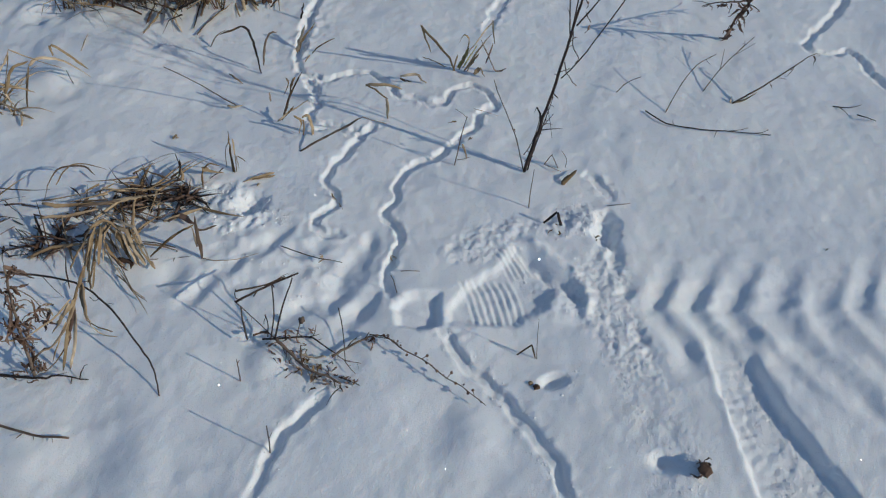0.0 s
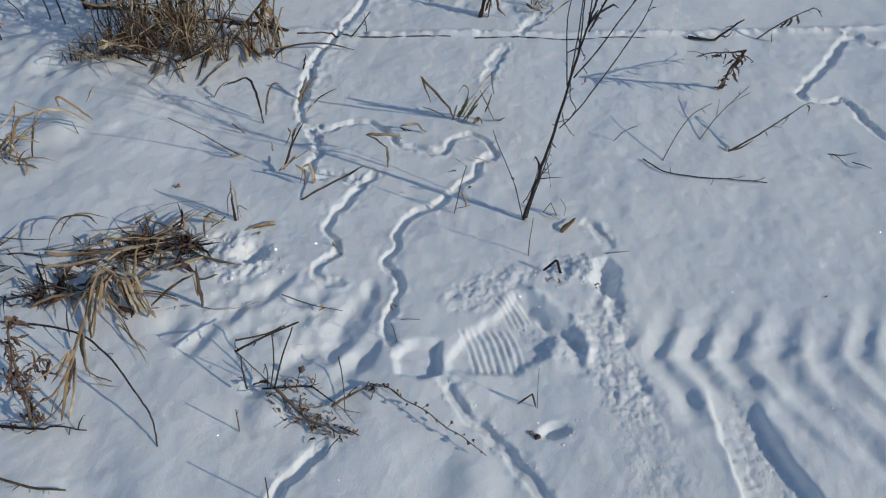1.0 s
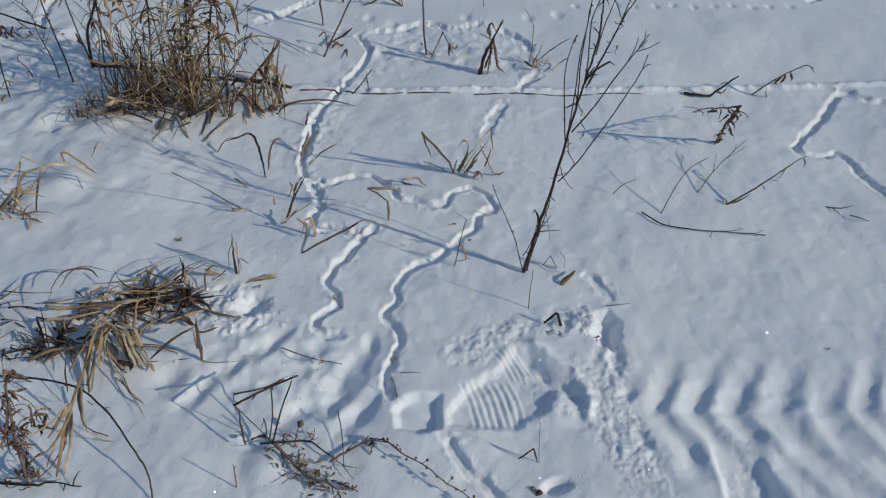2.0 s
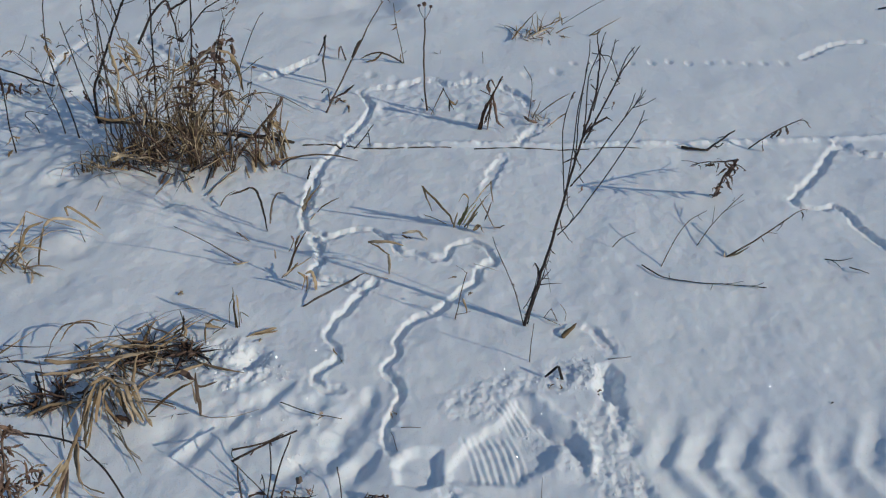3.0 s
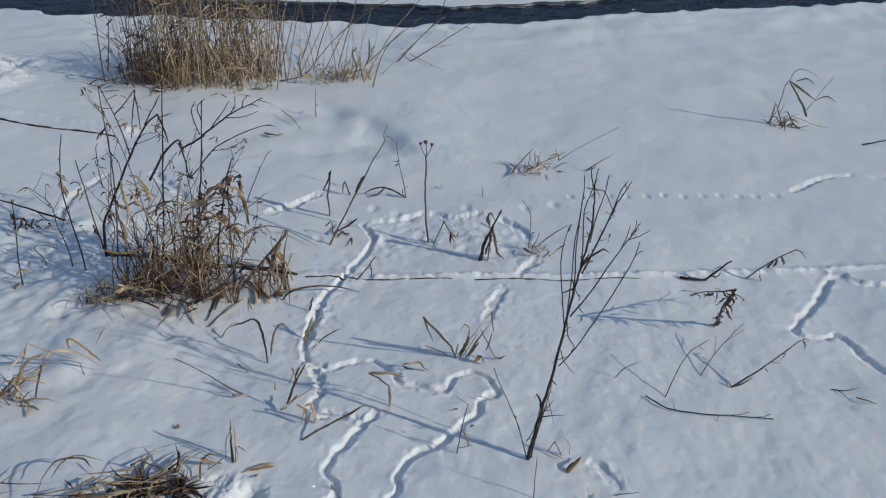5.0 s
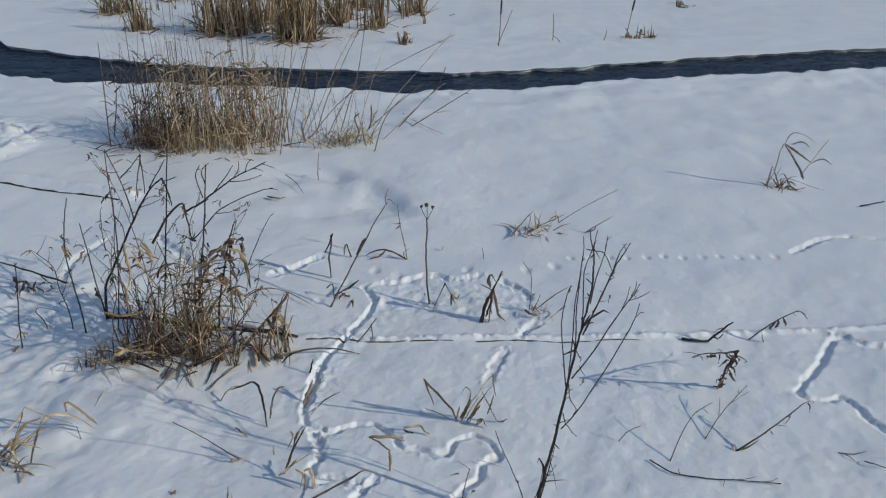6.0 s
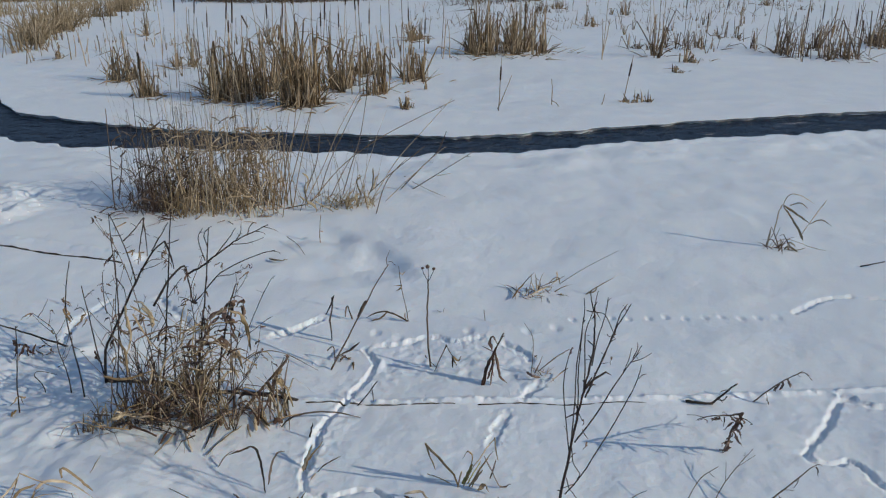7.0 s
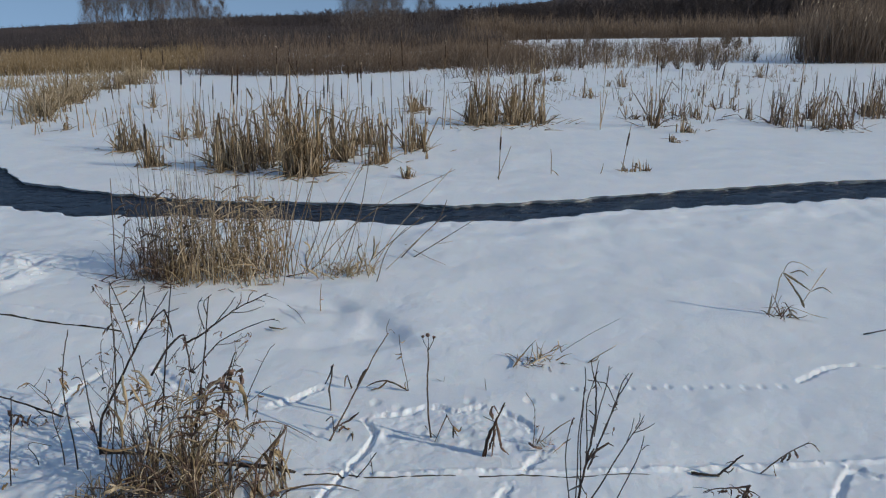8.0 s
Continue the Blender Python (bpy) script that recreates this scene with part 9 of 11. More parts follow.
crumple(part_of, (0.037, 0.013, 0.261), 0.0696, LEAF, "leaf", seed=2)
crumple(part_of, (0.116, 0.040, 0.370), 0.0626, LEAF, "leaf", seed=0)
crumple(part_of, (0.111, 0.038, 0.376), 0.0626, LEAF, "leaf", seed=1)
crumple(part_of, (0.107, 0.037, 0.363), 0.0626, LEAF, "leaf", seed=2)
crumple(part_of, (0.039, 0.013, 0.339), 0.0626, LEAF, "leaf", seed=0)
crumple(part_of, (0.024, 0.008, 0.347), 0.0626, LEAF, "leaf", seed=1)
crumple(part_of, (0.045, 0.015, 0.358), 0.0626, LEAF, "leaf", seed=2)
crumple(part_of, (0.073, 0.025, 0.284), 0.0626, LEAF, "leaf", seed=0)
crumple(part_of, (0.069, 0.024, 0.266), 0.0626, LEAF, "leaf", seed=1)
crumple(part_of, (0.057, 0.019, 0.287), 0.0626, LEAF, "leaf", seed=2)

p = thing("tall_weed", "thin dead weed with a few pale leaves", "weed", -1.277, 2.392)
part_of = stem(p, [(-0.010, -0.005, -0.009), (-0.009, -0.005, 0.118), (-0.015, -0.008, 0.220), (-0.014, -0.008, 0.326), (-0.001, -0.000, 0.425), (0.021, 0.011, 0.514)], 0.0029, 0.0017, DARK, "main_stem", knots=3)
crumple(part_of, (-0.012, -0.007, 0.389), 0.0454, HAY, "leaf", seed=0)
crumple(part_of, (-0.020, -0.011, 0.385), 0.0454, HAY, "leaf", seed=1)
crumple(part_of, (-0.017, -0.009, 0.377), 0.0454, HAY, "leaf", seed=2)
crumple(part_of, (-0.012, -0.007, 0.326), 0.0454, HAY, "leaf", seed=0)
crumple(part_of, (-0.013, -0.007, 0.313), 0.0454, HAY, "leaf", seed=1)
crumple(part_of, (-0.018, -0.009, 0.326), 0.0454, HAY, "leaf", seed=2)
crumple(part_of, (-0.014, -0.007, 0.355), 0.0454, HAY, "leaf", seed=0)
crumple(part_of, (-0.015, -0.008, 0.348), 0.0454, HAY, "leaf", seed=1)
crumple(part_of, (-0.016, -0.009, 0.343), 0.0454, HAY, "leaf", seed=2)

p = thing("tall_weed", "thin dead weed leaning in the snow", "weed", -1.253, 2.492)
part_of = stem(p, [(0.001, 0.000, -0.005), (-0.009, -0.004, 0.132), (-0.013, -0.006, 0.252), (-0.019, -0.009, 0.388)], 0.0029, 0.0017, DARK, "main_stem", knots=3)
part_of = stem(p, [(-0.015, -0.008, 0.343), (0.004, 0.002, 0.360), (0.014, 0.007, 0.368)], 0.0016, 0.0009, DARK, "branch", knots=3)
part_of = stem(p, [(-0.051, -0.026, 0.304), (-0.031, -0.015, 0.308), (-0.020, -0.010, 0.280)], 0.0016, 0.0009, DARK, "branch", knots=3)
crumple(part_of, (-0.032, -0.016, 0.269), 0.0465, HAY, "leaf", seed=0)
crumple(part_of, (-0.020, -0.010, 0.261), 0.0465, HAY, "leaf", seed=1)
crumple(part_of, (-0.021, -0.011, 0.281), 0.0465, HAY, "leaf", seed=2)
crumple(part_of, (-0.016, -0.008, 0.134), 0.0542, LEAF, "leaf", seed=0)
crumple(part_of, (-0.009, -0.005, 0.121), 0.0542, LEAF, "leaf", seed=1)
crumple(part_of, (-0.015, -0.007, 0.116), 0.0542, LEAF, "leaf", seed=2)

p = thing("tall_weed", "thin curved dry weed stalk", "weed", -0.817, 2.859)
part_of = stem(p, [(-0.003, -0.001, -0.005), (0.048, 0.014, 0.108), (0.103, 0.029, 0.211), (0.127, 0.036, 0.235)], 0.0021, 0.0012, DARK, "main_stem", knots=3)

p = thing("tall_weed", "thin dry stalk by the thicket", "weed", -0.833, 2.809)
part_of = stem(p, [(-0.011, -0.003, -0.003), (0.046, 0.014, 0.024), (0.098, 0.029, 0.062), (0.128, 0.038, 0.077)], 0.0018, 0.0010, DARK, "main_stem", knots=3)

p = thing("tall_weed", "dark leaning weed stem with hanging leaves", "weed", -1.532, 2.762)
part_of = stem(p, [(0.034, 0.019, -0.015), (-0.067, -0.037, 0.064), (-0.154, -0.086, 0.135), (-0.211, -0.117, 0.176)], 0.0044, 0.0021, DARK, "main_stem", knots=3)
part_of = stem(p, [(-0.067, -0.037, 0.064), (-0.048, -0.027, 0.027), (-0.034, -0.019, 0.010)], 0.0022, 0.0012, DARK, "branch", knots=3)
crumple(part_of, (-0.145, -0.080, 0.071), 0.0771, LEAF, "leaf", seed=0)
crumple(part_of, (-0.146, -0.081, 0.056), 0.0771, LEAF, "leaf", seed=1)
crumple(part_of, (-0.135, -0.075, 0.057), 0.0771, LEAF, "leaf", seed=2)
crumple(part_of, (-0.113, -0.063, 0.050), 0.0685, LEAF, "leaf", seed=0)
crumple(part_of, (-0.113, -0.063, 0.036), 0.0685, LEAF, "leaf", seed=1)
crumple(part_of, (-0.112, -0.062, 0.047), 0.0685, LEAF, "leaf", seed=2)
crumple(part_of, (-0.086, -0.048, 0.014), 0.0514, LEAF, "leaf", seed=0)
crumple(part_of, (-0.081, -0.045, 0.039), 0.0514, LEAF, "leaf", seed=1)
crumple(part_of, (-0.074, -0.041, 0.020), 0.0514, LEAF, "leaf", seed=2)
crumple(part_of, (-0.038, -0.021, 0.006), 0.0514, LEAF, "leaf", seed=0)
crumple(part_of, (-0.043, -0.024, 0.006), 0.0514, LEAF, "leaf", seed=1)
crumple(part_of, (-0.034, -0.019, -0.009), 0.0514, LEAF, "leaf", seed=2)

p = thing("tall_weed", "thin dry weed with pale leaves at its foot", "weed", -1.495, 2.316)
part_of = stem(p, [(0.006, 0.004, -0.014), (0.016, 0.010, 0.097), (0.035, 0.023, 0.222), (0.046, 0.030, 0.323)], 0.0026, 0.0015, DARK, "main_stem", knots=3)
crumple(part_of, (-0.008, -0.005, 0.004), 0.0460, HAY, "leaf", seed=0)
crumple(part_of, (-0.010, -0.006, 0.010), 0.0460, HAY, "leaf", seed=1)
crumple(part_of, (0.000, 0.000, 0.013), 0.0460, HAY, "leaf", seed=2)
crumple(part_of, (0.022, 0.014, 0.059), 0.0384, HAY, "leaf", seed=0)
crumple(part_of, (0.014, 0.009, 0.064), 0.0384, HAY, "leaf", seed=1)
crumple(part_of, (0.011, 0.007, 0.060), 0.0384, HAY, "leaf", seed=2)

p = thing("bent_grass", "bent thin stalk in the snow", "weed", -1.465, 2.452)
part_of = stem(p, [(0.005, 0.003, -0.014), (-0.000, -0.000, 0.036), (-0.016, -0.009, 0.076), (-0.001, -0.001, 0.090), (0.046, 0.027, 0.060)], 0.0020, 0.0011, DARK, "main_stem", knots=3)

p = thing("tall_weed", "short dry weed in the snow", "weed", -1.482, 3.048)
part_of = stem(p, [(0.009, 0.004, -0.007), (0.007, 0.003, 0.065), (0.015, 0.008, 0.179), (0.026, 0.013, 0.202)], 0.0023, 0.0013, DARK, "main_stem", knots=3)
crumple(part_of, (0.024, 0.012, 0.138), 0.0364, LEAF, "leaf", seed=0)
crumple(part_of, (0.013, 0.007, 0.142), 0.0364, LEAF, "leaf", seed=1)
crumple(part_of, (0.007, 0.003, 0.128), 0.0364, LEAF, "leaf", seed=2)

p = thing("arched_sedge", "long arched blade beside the weed thicket", "sedge", -0.550, 2.172)
blade(p, [(0.001, 0.000, -0.005), (0.034, 0.008, 0.028), (0.095, 0.024, 0.039), (0.176, 0.044, 0.027), (0.260, 0.065, -0.009)], 0.0033, 0.0025, BROWN, "blade")
blade(p, [(-0.013, -0.003, 0.014), (-0.002, -0.001, 0.030), (0.011, 0.003, 0.014)], 0.0082, 0.0066, LEAF, "leaf")

p = thing("arched_sedge", "thin arched stalk beside the weed thicket", "sedge", -0.741, 2.585)
blade(p, [(-0.040, -0.011, 0.002), (0.015, 0.004, 0.041), (0.077, 0.022, 0.049), (0.145, 0.041, 0.016), (0.267, -0.065, 0.012)], 0.0028, 0.0019, BROWN, "blade")

p = thing("twig", "dark twig leaning on the snow", "stick", -0.288, 2.306)
part_of = stem(p, [(-0.019, -0.002, 0.002), (0.012, 0.001, 0.038), (0.051, 0.006, 0.092)], 0.0023, 0.0018, DARK, "stem", knots=2)
part_of = stem(p, [(0.032, 0.004, 0.060), (0.035, 0.004, 0.032), (0.034, 0.004, 0.014)], 0.0017, 0.0012, DARK, "stem")

p = thing("twig", "dark weed stub by the snow line", "stick", -0.537, 1.858)
part_of = stem(p, [(0.005, 0.002, -0.010), (0.004, 0.001, 0.037), (-0.002, -0.001, 0.091)], 0.0006, 0.0005, BROWN, "stem")

# a long thin pole frozen into the snow
def pole(x0, y0, x1, y1, r, label, sunk=0.2):
    p = thing("fallen_pole", label, "pole", x0, y0)
    rnd = random.Random(7)
    line = []
    for i in range(41):
        u = i / 40
        x, y = x0 + (x1 - x0) * u, y0 + (y1 - y0) * u + 0.006 * math.sin(u * 9)
        line.append(Vector((x - x0, y - y0, height_at(x, y) - p.location.z + r * (0.2 * math.sin(u * 23 + x0 * 9) + 0.2 * math.sin(u * 61) + rnd.uniform(-0.15, 0.15) - sunk))))
    mesh_object("shaft", *tube(line, r, r * 0.8, 7), WOOD, p)

pole(-1.246, 2.501, -0.519, 2.332, 0.013, "long dark wooden pole half buried in snow")
pole(-0.487, 2.321, 0.028, 2.301, 0.0040, "dark stretch of a buried pole showing through snow", 0.45)
pole(0.106, 2.294, 0.687, 2.296, 0.0034, "dark stretch of a buried pole showing through snow", 0.45)
pole(-2.519, 3.940, -1.640, 3.651, 0.008, "long thin pole under a crust of snow", 0.25)

# ---- reeds on the near bank ----

reeds = thing("reed_clump", "clump of tan dry reeds on the bank of the brook", "reed", -1.438, 4.506)
stands = tussocks(0.46, 0.20, -0.02, 0.05, 26, 0.035, 604)
sheaf(reeds, "loose_foliage", REED, 61, 80, tussocks(0.50, 0.20, -0.05, 0.05, 30, 0.03, 604), (0.40, 1.0), (0.02, 0.30), (-0.1, 0.4), 0.0020, 0.2, segments=4, apart=70)
sheaf(reeds, "loose_foliage", BROWN, 66, 34, tussocks(0.50, 0.20, 0.0, 0.05, 20, 0.04, 611), (0.75, 1.20), (0.01, 0.10), (-0.1, 0.25), 0.0020, 0.1, segments=4, apart=34)
sheaf(reeds, "loose_foliage", STRAW, 60, 70, tussocks(0.36, 0.18, 0.10, 0.04, 22, 0.03, 606), (0.30, 0.85), (0.02, 0.34), (0.0, 1.0), 0.0034, 0.5, apart=60)
sheaf(reeds, "loose_foliage", HAY, 59, 64, stands, (0.30, 0.80), (0.02, 0.36), (0.0, 1.0), 0.0032, 0.5)
sheaf(reeds, "loose_foliage", REED, 62, 80, tussocks(0.42, 0.20, 0.02, 0.02, 22, 0.03, 601), (0.12, 0.40), (0.05, 0.5), (0.2, 2.0), 0.0032, 0.45, apart=60)
sheaf(reeds, "loose_foliage", HAY, 63, 80, tussocks(0.46, 0.20, -0.08, 0.05, 24, 0.03, 602), (0.12, 0.46), (0.05, 0.8), (0.2, 2.0), 0.0028, 0.4)
sheaf(reeds, "loose_foliage", LEAF, 64, 110, tussocks(0.24, 0.13, -0.30, 0.08, 12, 0.035, 603), (0.10, 0.46), (0.05, 0.9), (0.2, 2.2), 0.0030, 0.35)
sheaf(reeds, "loose_foliage", BROWN, 57, 80, tussocks(0.30, 0.14, -0.22, 0.06, 14, 0.035, 609), (0.10, 0.55), (0.05, 0.6), (0.2, 1.6), 0.0027, 0.35)
sheaf(reeds, "loose_foliage", STRAW, 68, 190, tussocks(0.34, 0.18, 0.14, 0.04, 22, 0.035, 612), (0.05, 0.20), (0.6, 2.6), (0.2, 1.8), 0.0046, 0.2, rise=(0.06, 0.52))
sheaf(reeds, "loose_foliage", HAY, 69, 140, stands, (0.05, 0.20), (0.6, 2.6), (0.2, 1.8), 0.0040, 0.2, rise=(0.05, 0.52))
sheaf(reeds, "loose_foliage", BROWN, 58, 130, tussocks(0.28, 0.14, -0.25, 0.06, 14, 0.03, 607), (0.04, 0.16), (0.2, 2.2), (0.6, 3.0), 0.0040, 0.2, rise=(0.04, 0.55))
sheaf(reeds, "loose_foliage", LEAF, 56, 60, tussocks(0.58, 0.24, 0.0, 0.0, 20, 0.05, 608), (0.08, 0.26), (1.1, 1.6), (0.0, 0.5), 0.0032, 0.2, rise=(0.006, 0.02))
sheaf(reeds, "loose_foliage", HAY, 55, 36, tussocks(0.62, 0.24, 0.06, 0.0, 18, 0.05, 610), (0.08, 0.28), (1.0, 1.6), (0.0, 0.6), 0.0032, 0.3, rise=(0.006, 0.02))
sheaf(reeds, "loose_foliage", DARK, 65, 60, ellipse(0.46, 0.20, -0.05, 0.05), (0.35, 0.85), (0.02, 0.35), (-0.1, 0.2), 0.0015, 0.05, segments=4, apart=46)

p = thing("single_reed", "single thin dry reed stalk leaning by the brook", "reed", -2.023, 4.544, group="leaning reed stalks")
part_of = stem(p, [(-0.004, -0.002, -0.007), (0.004, 0.002, 0.179), (0.020, 0.009, 0.422), (0.030, 0.014, 0.623)], 0.0043, 0.0025, BROWN, "stem", knots=1)

p = thing("single_reed", "single thin dry reed stalk leaning by the brook", "reed", -2.089, 4.758, group="leaning reed stalks")
part_of = stem(p, [(-0.001, -0.001, -0.011), (0.033, 0.014, 0.153), (0.061, 0.027, 0.314)], 0.0045, 0.0026, BROWN, "stem", knots=1)

p = thing("single_reed", "single thin dry reed stalk leaning by the brook", "reed", -0.960, 4.352, group="leaning reed stalks")
part_of = stem(p, [(-0.001, -0.000, -0.011), (0.052, 0.011, 0.255), (0.103, 0.023, 0.518), (0.146, 0.032, 0.771)], 0.0029, 0.0017, HAY, "stem", knots=1)

p = thing("single_reed", "single thin dry reed stalk leaning by the brook", "reed", -1.028, 4.407, group="leaning reed stalks")
part_of = stem(p, [(-0.001, -0.000, -0.014), (0.036, 0.008, 0.242), (0.067, 0.016, 0.476)], 0.0030, 0.0017, HAY, "stem", knots=1)

p = thing("single_reed", "single thin dry reed stalk leaning by the brook", "reed", -1.009, 4.428, group="leaning reed stalks")
part_of = stem(p, [(-0.001, -0.000, -0.007), (0.056, 0.013, 0.303), (0.117, 0.027, 0.600)], 0.0030, 0.0017, HAY, "stem", knots=1)

p = thing("single_reed", "single thin dry reed stalk leaning by the brook", "reed", -0.922, 4.514, group="leaning reed stalks")
part_of = stem(p, [(-0.008, -0.002, -0.014), (0.051, 0.010, 0.246), (0.117, 0.024, 0.483), (0.167, 0.034, 0.713)], 0.0030, 0.0017, HAY, "stem", knots=1)

p = thing("single_reed", "single thin dry reed stalk leaning by the brook", "reed", -1.013, 4.814, group="leaning reed stalks")
part_of = stem(p, [(0.013, -0.102, 0.012), (0.090, 0.019, 0.275), (0.202, 0.042, 0.593), (0.280, 0.059, 0.798)], 0.0032, 0.0019, HAY, "stem", knots=1)

p = thing("single_reed", "single thin dry reed stalk leaning by the brook", "reed", -0.810, 4.808, group="leaning reed stalks")
part_of = stem(p, [(-0.004, -0.001, -0.011), (0.084, 0.014, 0.220), (0.183, 0.031, 0.416), (0.317, 0.053, 0.659)], 0.0032, 0.0018, HAY, "stem", knots=1)

p = thing("single_reed", "single thin dry reed stalk leaning by the brook", "reed", -0.609, 4.802, group="leaning reed stalks")
part_of = stem(p, [(-0.047, -0.006, 0.002), (0.008, 0.001, 0.169), (0.091, 0.011, 0.421), (0.160, 0.020, 0.803)], 0.0037, 0.0021, BROWN, "stem", knots=1)

p = thing("single_reed", "single thin dry reed stalk leaning by the brook", "reed", -0.783, 4.871, group="leaning reed stalks")
part_of = stem(p, [(-0.047, -0.283, 0.012), (0.099, 0.016, 0.147), (0.286, 0.046, 0.288), (0.470, 0.075, 0.391), (0.854, 0.137, 0.566)], 0.0032, 0.0019, HAY, "stem", knots=1)

p = thing("single_reed", "single thin dry reed stalk leaning by the brook", "reed", -0.499, 4.799, group="leaning reed stalks")
part_of = stem(p, [(-0.008, -0.001, -0.011), (0.149, 0.015, 0.126), (0.333, 0.034, 0.268), (0.376, 0.039, 0.303)], 0.0031, 0.0018, HAY, "stem", knots=1)

p = thing("single_reed", "single thin dry reed stalk leaning by the brook", "reed", -0.447, 4.615, group="leaning reed stalks")
part_of = stem(p, [(-0.018, -0.002, -0.007), (0.148, 0.014, 0.248), (0.271, 0.026, 0.385), (0.496, 0.048, 0.626)], 0.0030, 0.0018, HAY, "stem", knots=1)

p = thing("single_reed", "single thin dry reed stalk leaning by the brook", "reed", -0.410, 4.369, group="leaning reed stalks")
part_of = stem(p, [(-0.000, -0.000, -0.011), (0.056, 0.005, 0.162), (0.108, 0.010, 0.246), (0.192, 0.018, 0.327)], 0.0034, 0.0019, BROWN, "stem", knots=1)

p = thing("single_reed", "single thin dry reed stalk leaning by the brook", "reed", -0.341, 4.612, group="leaning reed stalks")
part_of = stem(p, [(-0.035, -0.003, -0.006), (0.144, 0.011, 0.160), (0.320, 0.023, 0.315), (0.354, 0.026, 0.332)], 0.0026, 0.0015, HAY, "stem", knots=1)

p = thing("single_reed", "single thin dry reed stalk leaning by the brook", "reed", -0.284, 4.882, group="leaning reed stalks")
part_of = stem(p, [(-0.011, -0.001, -0.007), (0.113, 0.007, 0.123), (0.243, 0.014, 0.252), (0.299, 0.017, 0.380)], 0.0042, 0.0025, BROWN, "stem", knots=1)

p = thing("single_reed", "single thin dry reed stalk leaning by the brook", "reed", -0.210, 4.880, group="leaning reed stalks")
part_of = stem(p, [(-0.008, -0.000, -0.008), (0.186, 0.008, 0.111), (0.399, 0.017, 0.242)], 0.0037, 0.0021, BROWN, "stem", knots=1)

p = thing("single_reed", "single thin dry reed stalk leaning by the brook", "reed", -0.202, 5.195, group="leaning reed stalks")
part_of = stem(p, [(-0.078, -0.003, -0.003), (0.058, 0.002, -0.013), (0.255, 0.010, 0.015)], 0.0027, 0.0016, HAY, "stem", knots=1)

p = thing("single_reed", "single thin dry reed stalk leaning by the brook", "reed", -0.157, 4.984, group="leaning reed stalks")
part_of = stem(p, [(-0.056, -0.002, 0.021), (0.059, -0.173, 0.012), (0.161, -0.325, 0.012)], 0.0022, 0.0012, HAY, "stem", knots=1)

p = thing("single_reed", "single thin dry reed stalk leaning by the brook", "reed", -0.850, 4.603, group="leaning reed stalks")
part_of = stem(p, [(-0.016, -0.003, 0.008), (0.099, 0.018, 0.219), (0.214, 0.039, 0.459), (0.342, 0.063, 0.675)], 0.0031, 0.0018, HAY, "stem", knots=1)

p = thing("single_reed", "single thin dry reed stalk leaning by the brook", "reed", -0.711, 4.743, group="leaning reed stalks")
part_of = stem(p, [(-0.018, -0.003, 0.001), (0.081, 0.012, 0.182), (0.164, 0.024, 0.306)], 0.0031, 0.0018, HAY, "stem", knots=1)

p = thing("single_reed", "single thin dry reed stalk leaning by the brook", "reed", -0.838, 4.872, group="leaning reed stalks")
part_of = stem(p, [(-0.073, -0.013, -0.015), (0.012, 0.002, 0.189), (0.045, 0.008, 0.373)], 0.0032, 0.0019, HAY, "stem", knots=1)

p = thing("reed_tuft", "low tuft of curled pale reed leaves", "reed", -0.556, 4.482)
blade(p, [(-0.051, -0.006, -0.012), (0.003, 0.000, 0.061), (0.038, 0.005, 0.095)], 0.0056, 0.0044, REED, "blade")
blade(p, [(-0.034, -0.004, -0.013), (0.001, 0.000, 0.014), (0.071, 0.009, 0.075)], 0.0056, 0.0044, REED, "blade")
blade(p, [(0.017, 0.002, -0.001), (0.055, 0.007, 0.094), (0.074, 0.009, 0.146), (0.055, 0.007, 0.094)], 0.0056, 0.0044, REED, "blade")
blade(p, [(-0.085, -0.010, -0.007), (-0.117, -0.014, 0.013), (-0.040, -0.005, 0.081)], 0.0056, 0.0044, REED, "blade")
blade(p, [(0.087, 0.011, 0.057), (0.125, 0.015, 0.144), (0.129, 0.016, 0.249)], 0.0056, 0.0044, REED, "blade")
blade(p, [(0.054, 0.007, 0.076), (0.032, 0.004, 0.166), (0.060, 0.007, 0.200)], 0.0056, 0.0044, REED, "blade")
blade(p, [(0.123, 0.015, 0.109), (0.143, 0.018, 0.178), (0.168, 0.021, 0.212)], 0.0056, 0.0044, REED, "blade")
blade(p, [(-0.279, -0.034, 0.092), (-0.256, -0.032, 0.196), (-0.286, -0.035, 0.232)], 0.0056, 0.0044, REED, "blade")
blade(p, [(-0.267, -0.033, 0.038), (-0.276, -0.034, 0.144), (-0.239, -0.029, 0.195)], 0.0056, 0.0044, REED, "blade")
blade(p, [(-0.218, -0.027, 0.011), (-0.249, -0.031, 0.048), (-0.284, -0.035, 0.028)], 0.0056, 0.0044, REED, "blade")
blade(p, [(-0.312, -0.039, 0.093), (-0.250, -0.031, 0.037), (-0.203, -0.025, -0.012)], 0.0056, 0.0044, REED, "blade")
blade(p, [(-0.232, -0.029, 0.054), (-0.167, -0.021, 0.022), (-0.106, -0.099, 0.012)], 0.0056, 0.0044, REED, "blade")
blade(p, [(-0.043, -0.005, 0.009), (-0.020, -0.002, 0.080), (0.006, 0.001, 0.114)], 0.0056, 0.0044, REED, "blade")
blade(p, [(-0.017, -0.002, 0.001), (0.026, 0.003, 0.042), (0.015, 0.002, 0.096)], 0.0056, 0.0044, REED, "blade")
